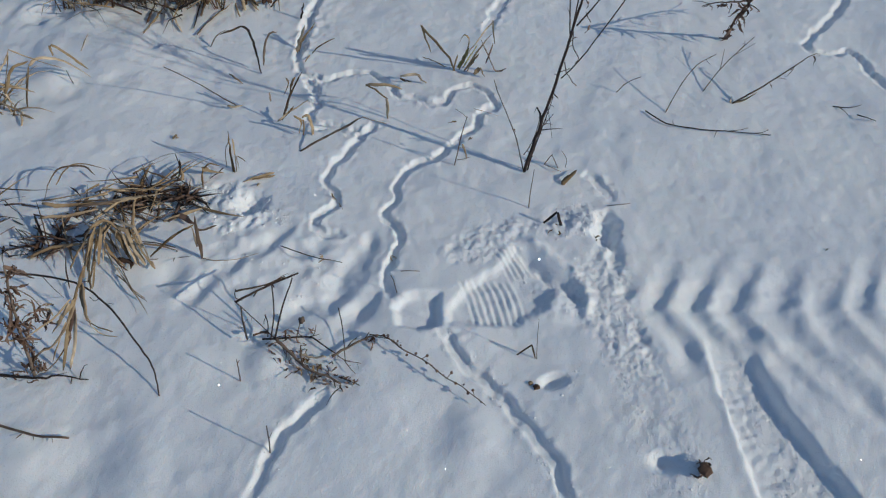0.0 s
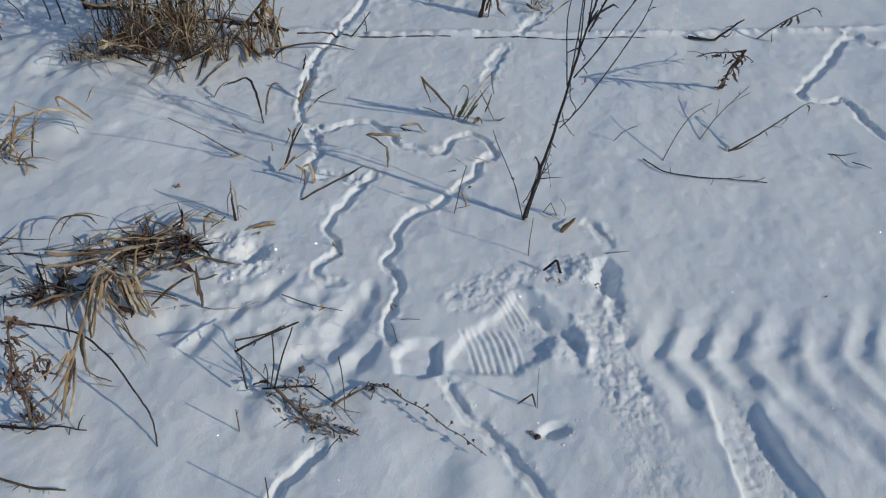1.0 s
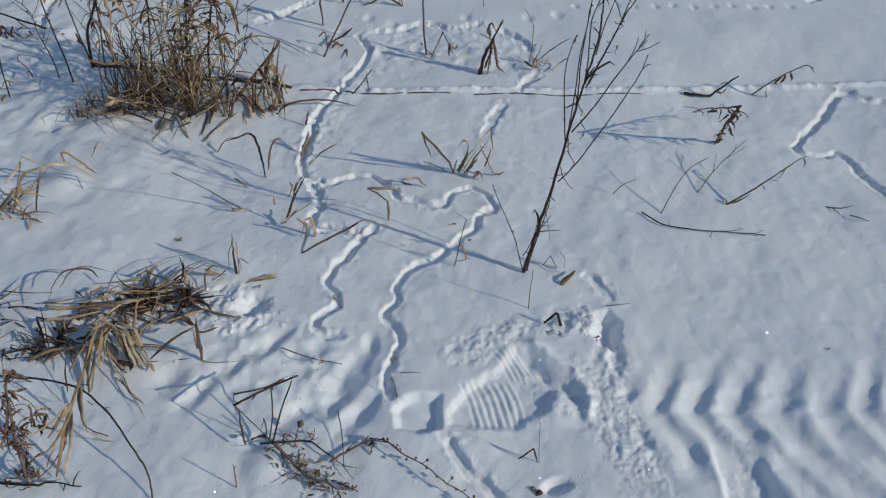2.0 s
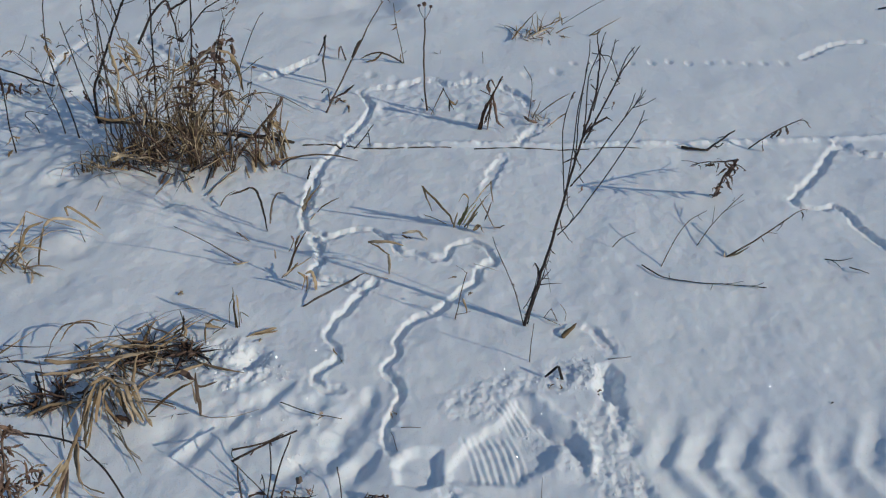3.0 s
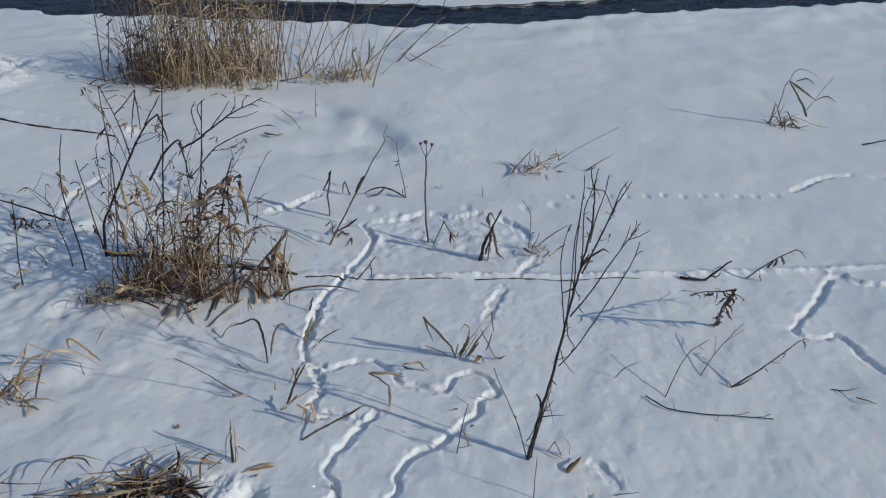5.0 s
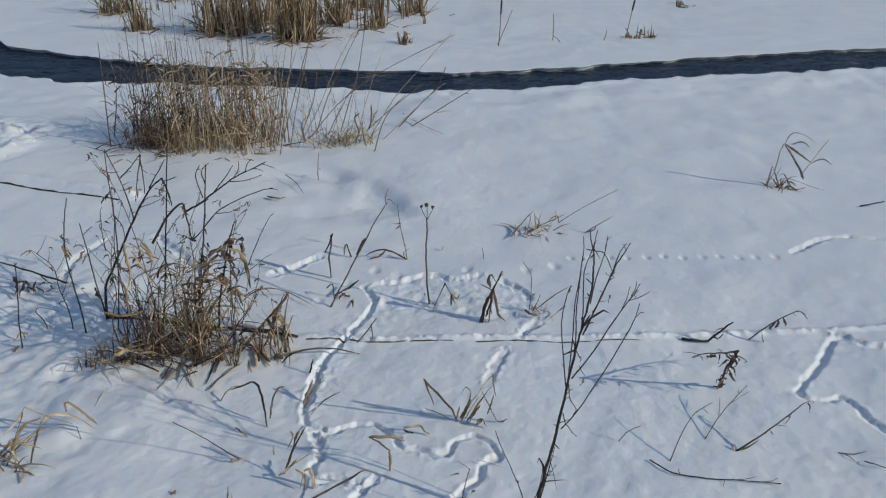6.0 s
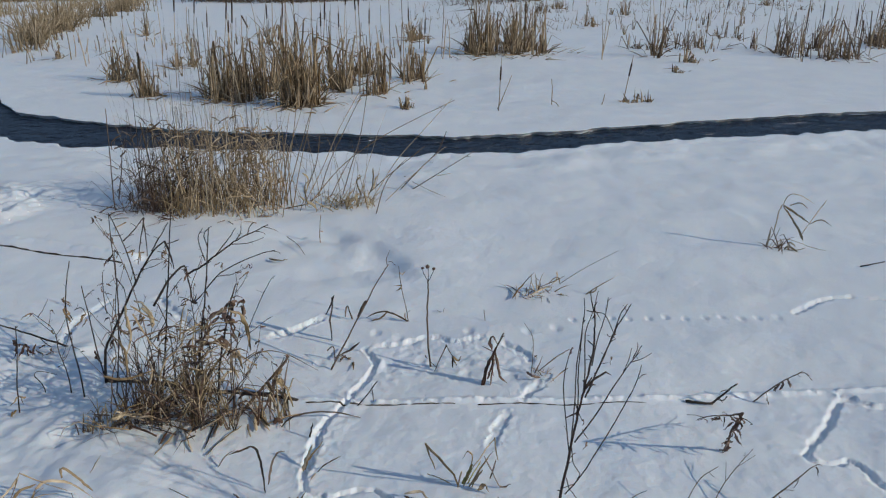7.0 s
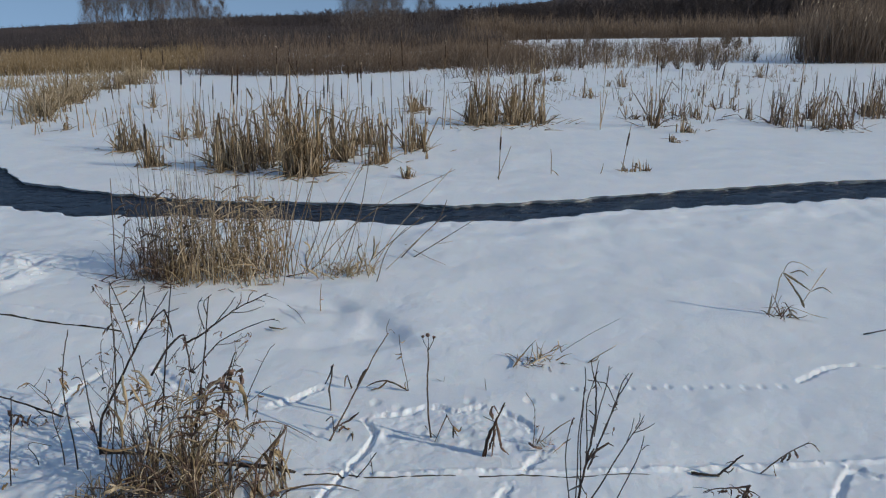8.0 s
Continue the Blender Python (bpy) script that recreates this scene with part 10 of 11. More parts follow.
sheaf(p, "loose_foliage", REED, 66, 70, ellipse(0.17, 0.08, -0.02, 0.05), (0.08, 0.24), (0.1, 1.0), (0.8, 2.6), 0.0026, 0.2)
sheaf(p, "loose_foliage", HAY, 67, 26, ellipse(0.30, 0.12, -0.12, 0.05), (0.3, 0.7), (0.05, 0.4), (-0.1, 0.3), 0.0016, 0.1, segments=4)

# ---- cattails across the brook ----

def cattail_clump(x, y, rx, ry, n, high, seed, label, mat=CATLEAF, second=HAY):
    """Shoots of upright leaves, most of them snapped over, each shoot a fan from one root."""
    p = thing("cattail_clump", label, "cattail", x, y, group="cattail clumps across the brook")
    rnd = random.Random(seed)
    spot = ellipse(rx, ry)
    # a third of the leaves carry the painted-in shade tone
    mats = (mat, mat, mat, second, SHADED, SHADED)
    rest = {m.name: ([], [], m) for m in mats}

    def grow(line, w, m, own, name="leaf", flat=0.3):
        for q in line:
            q.z = max(q.z, height_at(x + q.x, y + q.y) - p.location.z + 0.006 if q is not line[0] else q.z)
        turn = rnd.uniform(-1.5, 1.5)
        if own:
            mesh_object(name, *tube(line, w, w * 0.6, 4, flat, turn, end=0.35), m, p)
        else:
            tube(line, w, w * 0.6, 4, flat, turn, *rest[m.name][:2], end=0.35)

    ragged = mat is BROWN
    for k in range(max(3, n // (6 if ragged else 8))):
        x0, y0 = spot(rnd)
        if ragged:
            x0, y0 = x0 * 1.35, y0 * 1.2
        base = Vector((x0, y0, height_at(x + x0, y + y0) - p.location.z - 0.01))
        tall = high * rnd.choice((0.35, 0.5, 0.7, 0.9, 1.2)) * rnd.uniform(0.85, 1.1)
        tilt, way = abs(rnd.gauss(0, 0.26 if ragged else 0.17)), rnd.uniform(0, 2 * math.pi)
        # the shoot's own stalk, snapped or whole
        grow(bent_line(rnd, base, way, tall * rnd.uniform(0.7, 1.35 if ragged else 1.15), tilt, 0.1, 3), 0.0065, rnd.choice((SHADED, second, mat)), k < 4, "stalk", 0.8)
        for leaf in range(rnd.randint(3, 7) if ragged else rnd.randint(6, 12)):
            foot = base + Vector((rnd.gauss(0, 0.025), rnd.gauss(0, 0.025), 0))
            h, kind = rnd.uniform(0, 2 * math.pi), rnd.random()
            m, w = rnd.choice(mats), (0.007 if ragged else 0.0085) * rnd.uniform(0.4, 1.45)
            if kind < 0.55:
                # up beside the stalk, then snapped and hanging down to the skirt
                up_to = tall * rnd.uniform(0.15, 0.9)
                lean = abs(rnd.gauss(0.1, 0.2))
                knee = foot + Vector((math.cos(h) * math.sin(lean), math.sin(h) * math.sin(lean), math.cos(lean))) * up_to
                fall = up_to * rnd.uniform(0.35, 1.0)
                out, h2 = rnd.uniform(0.1, 1.5), h + rnd.gauss(0, 0.7)
                tip = knee + Vector((math.cos(h2) * math.sin(out), math.sin(h2) * math.sin(out), -math.cos(out))) * fall
                line = [foot, foot.lerp(knee, 0.5), foot.lerp(knee, 0.97), knee.lerp(tip, 0.05), knee.lerp(tip, 0.5), tip]
            elif kind < 0.76:
                line = bent_line(rnd, foot, h, tall * rnd.uniform(0.35, 1.05), rnd.uniform(0, 0.45), rnd.uniform(-0.1, 1.2), 5)
            else:
                line = bent_line(rnd, foot, h, tall * rnd.uniform(0.25, 0.65), rnd.uniform(0.7, 1.45), rnd.uniform(0.1, 0.9), 4)
            grow(line, w, m, k < 3 and leaf < 5)
    # leaves fallen flat round the foot
    for _ in range(n // 5):
        h, r = rnd.uniform(0, 2 * math.pi), rnd.uniform(0.7, 2.0)
        q = Vector((math.cos(h) * r * (rx + 0.03), math.sin(h) * r * (ry + 0.03), 0))
        q.z = height_at(x + q.x, y + q.y) - p.location.z + 0.008
        grow(bent_line(rnd, q, rnd.uniform(0, 6.28), rnd.uniform(0.06, 0.30), rnd.uniform(1.1, 1.55), rnd.uniform(0, 0.5), 4), 0.0055 * rnd.uniform(0.6, 1.4), rnd.choice(mats), False)
    for v, f, m in rest.values():
        if v:
            tagged(mesh_object("loose_foliage", v, f, m, p), kind="stuff")
    return p


def cattail(x, y, tall, head, lean, seed, fluffy=False, thick=0.0085, bent=False):
    """A cattail stalk with its brown spike, some burst into pale fluff."""
    p = thing("cattail", "dry cattail stalk with a " + ("burst pale" if fluffy else "dark brown") + " seed spike", "cattail", x, y, group="cattails")
    rnd = random.Random(seed)
    top = Vector((lean * tall, rnd.uniform(-0.05, 0.05), tall))
    start = top * (1 - head / tall)
    mesh_object("stalk", *tube([Vector((0, 0, -0.02)), start * 0.5 + Vector((rnd.uniform(-0.02, 0.02), 0, 0)), start], 0.005, 0.004, 5), HAY, p)
    way = (top - start)
    if bent:
        way = Vector((0.4 * way.length, 0, -way.length * 0.9))
    line = [start + way * u for u in (0, 0.08, 0.3, 0.55, 0.8, 0.94, 1)]
    verts, faces = [], []
    for a, b, r0, r1 in ((0, 1, 0.35, 1.0), (1, 2, 1.0, 1.0), (2, 3, 1.0, 1.05), (3, 4, 1.05, 0.95), (4, 5, 0.95, 0.8), (5, 6, 0.8, 0.25)):
        tube([line[a], line[b]], thick * r0 * rnd.uniform(0.92, 1.08), thick * r1, 8, 1, 0, verts, faces)
    spike = mesh_object("seed_spike", verts, faces, CATTAIL, p)
    if fluffy:
        v2, f2 = [], []
        for _ in range(26):
            a = start + way * rnd.uniform(0.3, 1.05)
            q = a + Vector((rnd.uniform(-1, 1), rnd.uniform(-1, 1), rnd.uniform(-0.4, 0.8))) * thick * 1.6
            tube([a, a.lerp(q, 0.6), q], thick * 0.5, thick * 0.7, 4, 0.6, 1, v2, f2, end=0.5)
        mesh_object("fluff", v2, f2, FLUFF, spike, "pale burst seed fluff")
    if not bent and not fluffy:
        mesh_object("tip", *tube([top, top + (top - start).normalized() * 0.08], 0.0035, 0.002, 4), HAY, p)
    return p



def broken_stalk(x, y, tall, seed):
    """A lone cattail shoot: a snapped stalk, some with a leaf or two folded down."""
    p = thing("broken_stalk", "snapped dry cattail stalk standing in the snow", "cattail", x, y, group="broken cattail stalks")
    rnd = random.Random(seed)
    m = rnd.choice((HAY, HAY, SHADED, CATLEAF, BROWN))
    way = rnd.uniform(0, 2 * math.pi)
    mesh_object("stalk", *tube(bent_line(rnd, (0, 0, -0.02), way, tall, abs(rnd.gauss(0, 0.12)), rnd.uniform(0, 0.15), 4), 0.0062, 0.0045, 5, 0.8, 0), m, p)
    for _ in range(rnd.choice((0, 0, 1, 2, 3))):
        line = folded_line(rnd, (rnd.gauss(0, 0.01), rnd.gauss(0, 0.01), -0.02), rnd.uniform(0, 6.28), tall * rnd.uniform(0.4, 1.0), rnd.uniform(0, 0.35))
        for q in line[1:]:
            q.z = max(q.z, 0.004)
        mesh_object("leaf", *tube(line, 0.007, 0.004, 4, 0.3, rnd.uniform(-1.5, 1.5), end=0.35), rnd.choice((HAY, CATLEAF, SHADED)), p)


cattail_clump(-2.28, 8.46, 0.39, 0.25, 230, 0.82, 105, "dense clump of straw-coloured broken cattail leaves in snow")
cattail_clump(-1.44, 8.02, 0.25, 0.22, 260, 0.93, 110, "dense clump of straw-coloured broken cattail leaves in snow")
cattail_clump(-2.18, 9.05, 0.31, 0.30, 130, 0.57, 115, "dense clump of straw-coloured broken cattail leaves in snow")
cattail_clump(-1.17, 8.99, 0.28, 0.30, 110, 0.72, 120, "dense clump of straw-coloured broken cattail leaves in snow")
cattail_clump(-3.95, 9.85, 0.10, 0.15, 50, 0.67, 125, "small clump of dry broken cattail leaves in snow")
cattail_clump(-3.25, 8.63, 0.13, 0.12, 60, 0.59, 130, "small clump of dry broken cattail leaves in snow")
cattail_clump(-4.12, 10.01, 0.15, 0.20, 50, 0.58, 135, "small clump of dry broken cattail leaves in snow")
cattail_clump(-0.75, 8.64, 0.14, 0.20, 40, 0.53, 140, "small clump of dry broken cattail leaves in snow")
cattail_clump(-0.34, 9.76, 0.16, 0.20, 60, 0.56, 145, "small clump of dry broken cattail leaves in snow")
cattail_clump(-0.57, 14.51, 0.20, 0.35, 80, 0.48, 150, "small clump of dry broken cattail leaves in snow")
cattail_clump(0.64, 12.40, 0.31, 0.45, 190, 0.97, 155, "dense clump of straw-coloured broken cattail leaves in snow")
cattail_clump(1.27, 12.47, 0.41, 0.50, 210, 0.88, 160, "dense clump of straw-coloured broken cattail leaves in snow")
cattail_clump(-1.13, 10.20, 0.20, 0.30, 60, 0.49, 165, "small clump of dry broken cattail leaves in snow")
cattail_clump(-5.86, 12.12, 0.11, 0.12, 26, 0.28, 170, "small clump of dry broken cattail leaves in snow")
cattail_clump(-5.78, 15.69, 0.07, 0.15, 30, 0.55, 175, "small clump of dry broken cattail leaves in snow")
cattail_clump(-3.62, 11.00, 0.16, 0.30, 50, 0.55, 180, "small clump of dry broken cattail leaves in snow")
cattail_clump(3.12, 12.77, 0.13, 0.20, 26, 0.37, 185, "small clump of dry broken cattail leaves in snow", mat=BROWN, second=HAY)
cattail_clump(3.16, 11.75, 0.08, 0.15, 26, 0.62, 190, "small clump of dry broken cattail leaves in snow", mat=BROWN, second=HAY)
cattail_clump(3.95, 12.81, 0.32, 0.40, 80, 0.53, 195, "small clump of dry broken cattail leaves in snow", mat=BROWN, second=HAY)
cattail_clump(5.09, 14.29, 0.18, 0.30, 36, 0.29, 200, "small clump of dry broken cattail leaves in snow", mat=BROWN, second=HAY)
cattail_clump(4.98, 12.66, 0.07, 0.10, 14, 0.29, 205, "small clump of dry broken cattail leaves in snow", mat=BROWN, second=HAY)
cattail_clump(5.23, 11.85, 0.20, 0.35, 70, 0.65, 210, "small clump of dry broken cattail leaves in snow", mat=BROWN, second=HAY)
cattail_clump(5.93, 12.43, 0.11, 0.20, 50, 0.57, 215, "small clump of dry broken cattail leaves in snow", mat=BROWN, second=HAY)
cattail_clump(5.79, 11.48, 0.22, 0.30, 100, 0.62, 220, "small clump of dry broken cattail leaves in snow", mat=BROWN, second=HAY)
cattail_clump(7.22, 12.75, 0.36, 0.40, 150, 0.86, 225, "small clump of dry broken cattail leaves in snow", mat=BROWN, second=HAY)
cattail_clump(3.01, 10.23, 0.10, 0.12, 26, 0.12, 230, "small clump of dry broken cattail leaves in snow")
cattail_clump(1.97, 8.06, 0.16, 0.06, 22, 0.21, 235, "small clump of dry broken cattail leaves in snow")
cattail_clump(3.51, 11.09, 0.14, 0.10, 20, 0.20, 240, "small clump of dry broken cattail leaves in snow")
cattail_clump(-0.38, 7.72, 0.04, 0.04, 14, 0.23, 245, "small clump of dry broken cattail leaves in snow")
cattail_clump(3.13, 16.51, 0.18, 0.50, 26, 0.41, 250, "small clump of dry broken cattail leaves in snow", mat=HAY)
cattail_clump(4.34, 19.85, 0.18, 0.60, 20, 0.45, 255, "small clump of dry broken cattail leaves in snow", mat=HAY)
cattail_clump(3.18, 22.54, 0.17, 0.60, 40, 0.48, 260, "small clump of dry broken cattail leaves in snow", mat=HAY)
cattail_clump(2.55, 21.29, 0.36, 0.60, 70, 0.47, 265, "small clump of dry broken cattail leaves in snow", mat=BROWN, second=LEAF)
cattail_clump(2.96, 26.69, 0.33, 0.80, 60, 0.69, 270, "small clump of dry broken cattail leaves in snow")
cattail_clump(9.18, 23.48, 0.21, 0.50, 20, 0.38, 275, "small clump of dry broken cattail leaves in snow")
cattail_clump(9.45, 20.90, 0.12, 0.40, 24, 0.34, 280, "small clump of dry broken cattail leaves in snow")
cattail_clump(-3.02, 14.22, 0.14, 0.30, 24, 0.42, 285, "small clump of dry broken cattail leaves in snow")
cattail(-2.42, 8.96, 1.06, 0.32, 0.095, 286, False, 0.0085)
cattail(-3.14, 9.21, 1.06, 0.21, 0.092, 287, False, 0.0085)
cattail(-2.05, 10.59, 1.26, 0.22, -0.008, 288, True, 0.0085)
cattail(-2.16, 10.07, 1.25, 0.21, 0.044, 289, True, 0.0085)
cattail(-2.06, 10.32, 1.27, 0.21, 0.062, 290, True, 0.0085, True)
cattail(-1.88, 10.05, 1.11, 0.16, 0.028, 291, True, 0.0085)
cattail(-1.77, 10.57, 1.12, 0.20, 0.061, 292, True, 0.0085)
cattail(-1.39, 9.10, 1.04, 0.28, 0.068, 293, False, 0.0085)
cattail(-0.97, 9.07, 1.04, 0.17, -0.011, 294, False, 0.0085)
cattail(-1.14, 8.88, 1.06, 0.13, 0.073, 295, False, 0.0085)
cattail(-0.93, 8.67, 1.10, 0.17, 0.033, 296, True, 0.0085)
cattail(-0.65, 9.49, 1.25, 0.19, 0.018, 297, True, 0.0085)
cattail(-0.49, 9.85, 1.38, 0.35, -0.012, 298, False, 0.0085)
cattail(-0.03, 11.94, 1.27, 0.23, 0.057, 299, True, 0.0085)
cattail(0.76, 12.70, 1.36, 0.37, -0.046, 300, False, 0.0085)
cattail(1.68, 13.47, 1.43, 0.22, 0.041, 301, True, 0.0085)
cattail(2.33, 11.60, 1.16, 0.22, 0.052, 302, True, 0.0085)
cattail(3.20, 11.95, 1.03, 0.25, 0.002, 303, False, 0.0085)
cattail(3.29, 11.94, 1.03, 0.23, -0.023, 304, True, 0.0085)
cattail(0.54, 7.64, 0.44, 0.14, 0.041, 305, False, 0.0085)
cattail(1.85, 8.01, 0.41, 0.14, 0.150, 306, False, 0.0085)
cattail(-2.33, 9.16, 0.97, 0.15, 0.049, 307, True, 0.0085, True)
cattail(-3.58, 10.06, 1.24, 0.19, 0.044, 308, True, 0.0085)
cattail(-4.03, 10.46, 1.25, 0.15, 0.075, 309, True, 0.0085)
cattail(-2.57, 9.17, 0.98, 0.21, 0.130, 310, False, 0.0085)
cattail(-1.95, 9.57, 0.96, 0.20, 0.056, 311, False, 0.0085)
cattail(-1.38, 8.89, 0.86, 0.16, 0.036, 312, False, 0.0085)
cattail(-0.93, 9.74, 0.86, 0.19, 0.052, 313, False, 0.0085)
cattail(5.55, 12.27, 0.78, 0.49, -0.002, 314, False, 0.0085)
cattail(5.89, 12.48, 0.68, 0.24, -0.013, 315, False, 0.0085)
cattail(6.12, 11.84, 0.67, 0.27, -0.085, 316, False, 0.0085)
cattail(4.35, 12.62, 0.84, 0.23, 0.144, 317, False, 0.0085)
cattail(5.08, 12.55, 0.90, 0.20, 0.057, 318, True, 0.0085)
cattail(3.86, 12.83, 0.81, 0.21, -0.005, 319, False, 0.0085)
cattail(6.85, 12.55, 0.75, 0.31, -0.035, 320, False, 0.0085)
cattail(9.19, 20.12, 1.11, 0.45, -0.055, 321, True, 0.0085)
cattail(-5.89, 14.69, 0.64, 0.25, 0.090, 322, False, 0.0085)
cattail(-7.63, 15.97, 0.65, 0.28, 0.059, 323, False, 0.0085)
cattail(-6.17, 14.71, 0.52, 0.28, -0.065, 324, False, 0.0085)
cattail(-6.81, 16.49, 0.46, 0.31, 0.063, 325, False, 0.0085)
cattail(-2.61, 9.62, 0.73, 0.15, 0.078, 326, False, 0.0085)
cattail(-1.26, 9.53, 0.82, 0.17, 0.029, 327, False, 0.0085)
cattail(-2.05, 9.81, 0.77, 0.20, 0.108, 328, False, 0.0085)
cattail(-3.38, 10.69, 0.91, 0.18, 0.111, 329, False, 0.0085)
cattail(-3.35, 11.27, 0.72, 0.21, 0.063, 330, False, 0.0085)
cattail(-2.07, 9.81, 0.57, 0.10, 0.088, 331, False, 0.0085)
cattail(-2.22, 10.07, 0.88, 0.17, 0.036, 332, False, 0.0085)
cattail(-0.24, 9.46, 0.75, 0.17, 0.044, 333, False, 0.0085)
cattail(-0.42, 9.85, 0.86, 0.17, -0.003, 334, False, 0.0085)
cattail(4.34, 13.21, 0.52, 0.22, 0.010, 335, False, 0.0085)
cattail(7.24, 12.93, 0.73, 0.26, -0.062, 336, False, 0.0085)

p = thing("single_reed", "single thin dry stalk across the brook", "reed", 1.097, 7.886, group="single stalks across the brook")
part_of = stem(p, [(0.000, -0.000, -0.012), (0.002, -0.000, 0.129), (-0.007, 0.001, 0.257)], 0.0050, 0.0035, HAY, "stem")

p = thing("single_reed", "single thin dry stalk across the brook", "reed", 1.174, 7.817, group="single stalks across the brook")
part_of = stem(p, [(0.000, -0.000, -0.012), (-0.038, 0.006, 0.031), (-0.087, 0.013, 0.063)], 0.0050, 0.0035, HAY, "stem")

p = thing("single_reed", "single thin dry stalk across the brook", "reed", 0.533, 7.727, group="single stalks across the brook")
part_of = stem(p, [(0.000, -0.000, -0.012), (0.075, -0.005, 0.164), (0.137, -0.009, 0.326)], 0.0049, 0.0034, HAY, "stem")

p = thing("single_reed", "single thin dry stalk across the brook", "reed", 0.049, 9.670, group="single stalks across the brook")
part_of = stem(p, [(-0.000, 0.000, -0.014), (0.060, -0.000, 0.010), (0.106, -0.001, 0.020)], 0.0061, 0.0043, HAY, "stem")

p = thing("single_reed", "single thin dry stalk across the brook", "reed", 1.604, 7.890, group="single stalks across the brook")
part_of = stem(p, [(0.001, -0.000, -0.012), (0.020, -0.004, 0.053), (0.029, -0.006, 0.106)], 0.0051, 0.0036, HAY, "stem")

p = thing("single_reed", "single thin dry stalk across the brook", "reed", -6.186, 11.753, group="single stalks across the brook")
part_of = stem(p, [(0.120, -0.233, 0.012), (0.025, 0.013, 0.151), (0.037, 0.019, 0.302)], 0.0083, 0.0058, HAY, "stem")

p = thing("single_reed", "single thin dry stalk across the brook", "reed", -5.686, 12.122, group="single stalks across the brook")
part_of = stem(p, [(0.112, -0.244, 0.012), (0.003, 0.002, 0.218), (-0.008, -0.004, 0.435)], 0.0084, 0.0059, HAY, "stem")

p = thing("single_reed", "single thin dry stalk across the brook", "reed", -5.157, 11.414, group="single stalks across the brook")
part_of = stem(p, [(0.098, -0.222, 0.012), (-0.017, -0.008, 0.248), (-0.048, -0.022, 0.494)], 0.0079, 0.0055, HAY, "stem")

p = thing("single_reed", "single thin dry stalk across the brook", "reed", -5.781, 12.493, group="single stalks across the brook")
part_of = stem(p, [(0.116, -0.256, 0.012), (0.014, 0.006, 0.156), (0.013, 0.006, 0.313)], 0.0086, 0.0061, HAY, "stem")

p = thing("single_reed", "single thin dry stalk across the brook", "reed", -5.794, 12.879, group="single stalks across the brook")
part_of = stem(p, [(0.118, -0.268, 0.012), (0.040, 0.018, 0.113), (0.064, 0.029, 0.227)], 0.0089, 0.0062, HAY, "stem")

p = thing("single_reed", "single thin dry stalk across the brook", "reed", -5.729, 13.281, group="single stalks across the brook")
part_of = stem(p, [(0.119, -0.281, 0.012), (0.001, 0.000, 0.119), (-0.015, -0.006, 0.238)], 0.0091, 0.0064, HAY, "stem")

p = thing("single_reed", "single thin dry stalk across the brook", "reed", -0.006, 11.864, group="single stalks across the brook")
part_of = stem(p, [(-0.000, -0.236, 0.012), (0.032, 0.000, 0.243), (0.047, 0.000, 0.483)], 0.0075, 0.0052, HAY, "stem")

p = thing("single_reed", "single thin dry stalk across the brook", "reed", 0.098, 11.997, group="single stalks across the brook")
part_of = stem(p, [(-0.002, -0.240, 0.012), (0.002, -0.000, 0.228), (-0.014, 0.000, 0.454)], 0.0075, 0.0053, HAY, "stem")

p = thing("single_reed", "single thin dry stalk across the brook", "reed", 2.340, 11.668, group="single stalks across the brook")
part_of = stem(p, [(-0.045, -0.230, 0.012), (-0.004, 0.001, 0.281), (-0.024, 0.005, 0.557)], 0.0075, 0.0052, HAY, "stem")

p = thing("single_reed", "single thin dry stalk across the brook", "reed", 2.367, 11.805, group="single stalks across the brook")
part_of = stem(p, [(-0.046, -0.234, 0.012), (0.049, -0.010, 0.276), (0.082, -0.016, 0.547)], 0.0076, 0.0053, HAY, "stem")

p = thing("single_reed", "single thin dry stalk across the brook", "reed", 6.038, 12.462, group="single stalks across the brook")
part_of = stem(p, [(-0.121, -0.254, 0.012), (0.025, -0.012, 0.365), (0.036, -0.017, 0.723)], 0.0087, 0.0061, HAY, "stem")

p = thing("single_reed", "single thin dry stalk across the brook", "reed", 5.010, 12.720, group="single stalks across the brook")
part_of = stem(p, [(-0.102, -0.262, 0.012), (-0.006, 0.002, 0.159), (-0.027, 0.011, 0.317)], 0.0086, 0.0060, HAY, "stem")

p = thing("single_reed", "single thin dry stalk across the brook", "reed", 4.932, 12.563, group="single stalks across the brook")
part_of = stem(p, [(-0.099, -0.257, 0.012), (-0.016, 0.006, 0.143), (-0.048, 0.019, 0.286)], 0.0085, 0.0059, HAY, "stem")
strewn = random.Random(77)
for _ in range(80):
    u, v = strewn.random(), strewn.random()
    x = (-2.83 * (1 - u) + -0.53 * u) * (1 - v) + (-4.79 * (1 - u) + -0.26 * u) * v
    broken_stalk(x, 8.35 + 6.01 * v + strewn.uniform(-0.2, 0.2), strewn.uniform(0.25, 0.75) * strewn.choice((0.5, 0.8, 1.0)), strewn.randrange(10000))
for _ in range(14):
    u, v = strewn.random(), strewn.random()
    x = (-4.05 * (1 - u) + -3.29 * u) * (1 - v) + (-6.85 * (1 - u) + -5.57 * u) * v
    broken_stalk(x, 9.24 + 7.84 * v + strewn.uniform(-0.2, 0.2), strewn.uniform(0.2, 0.5) * strewn.choice((0.5, 0.8, 1.0)), strewn.randrange(10000))
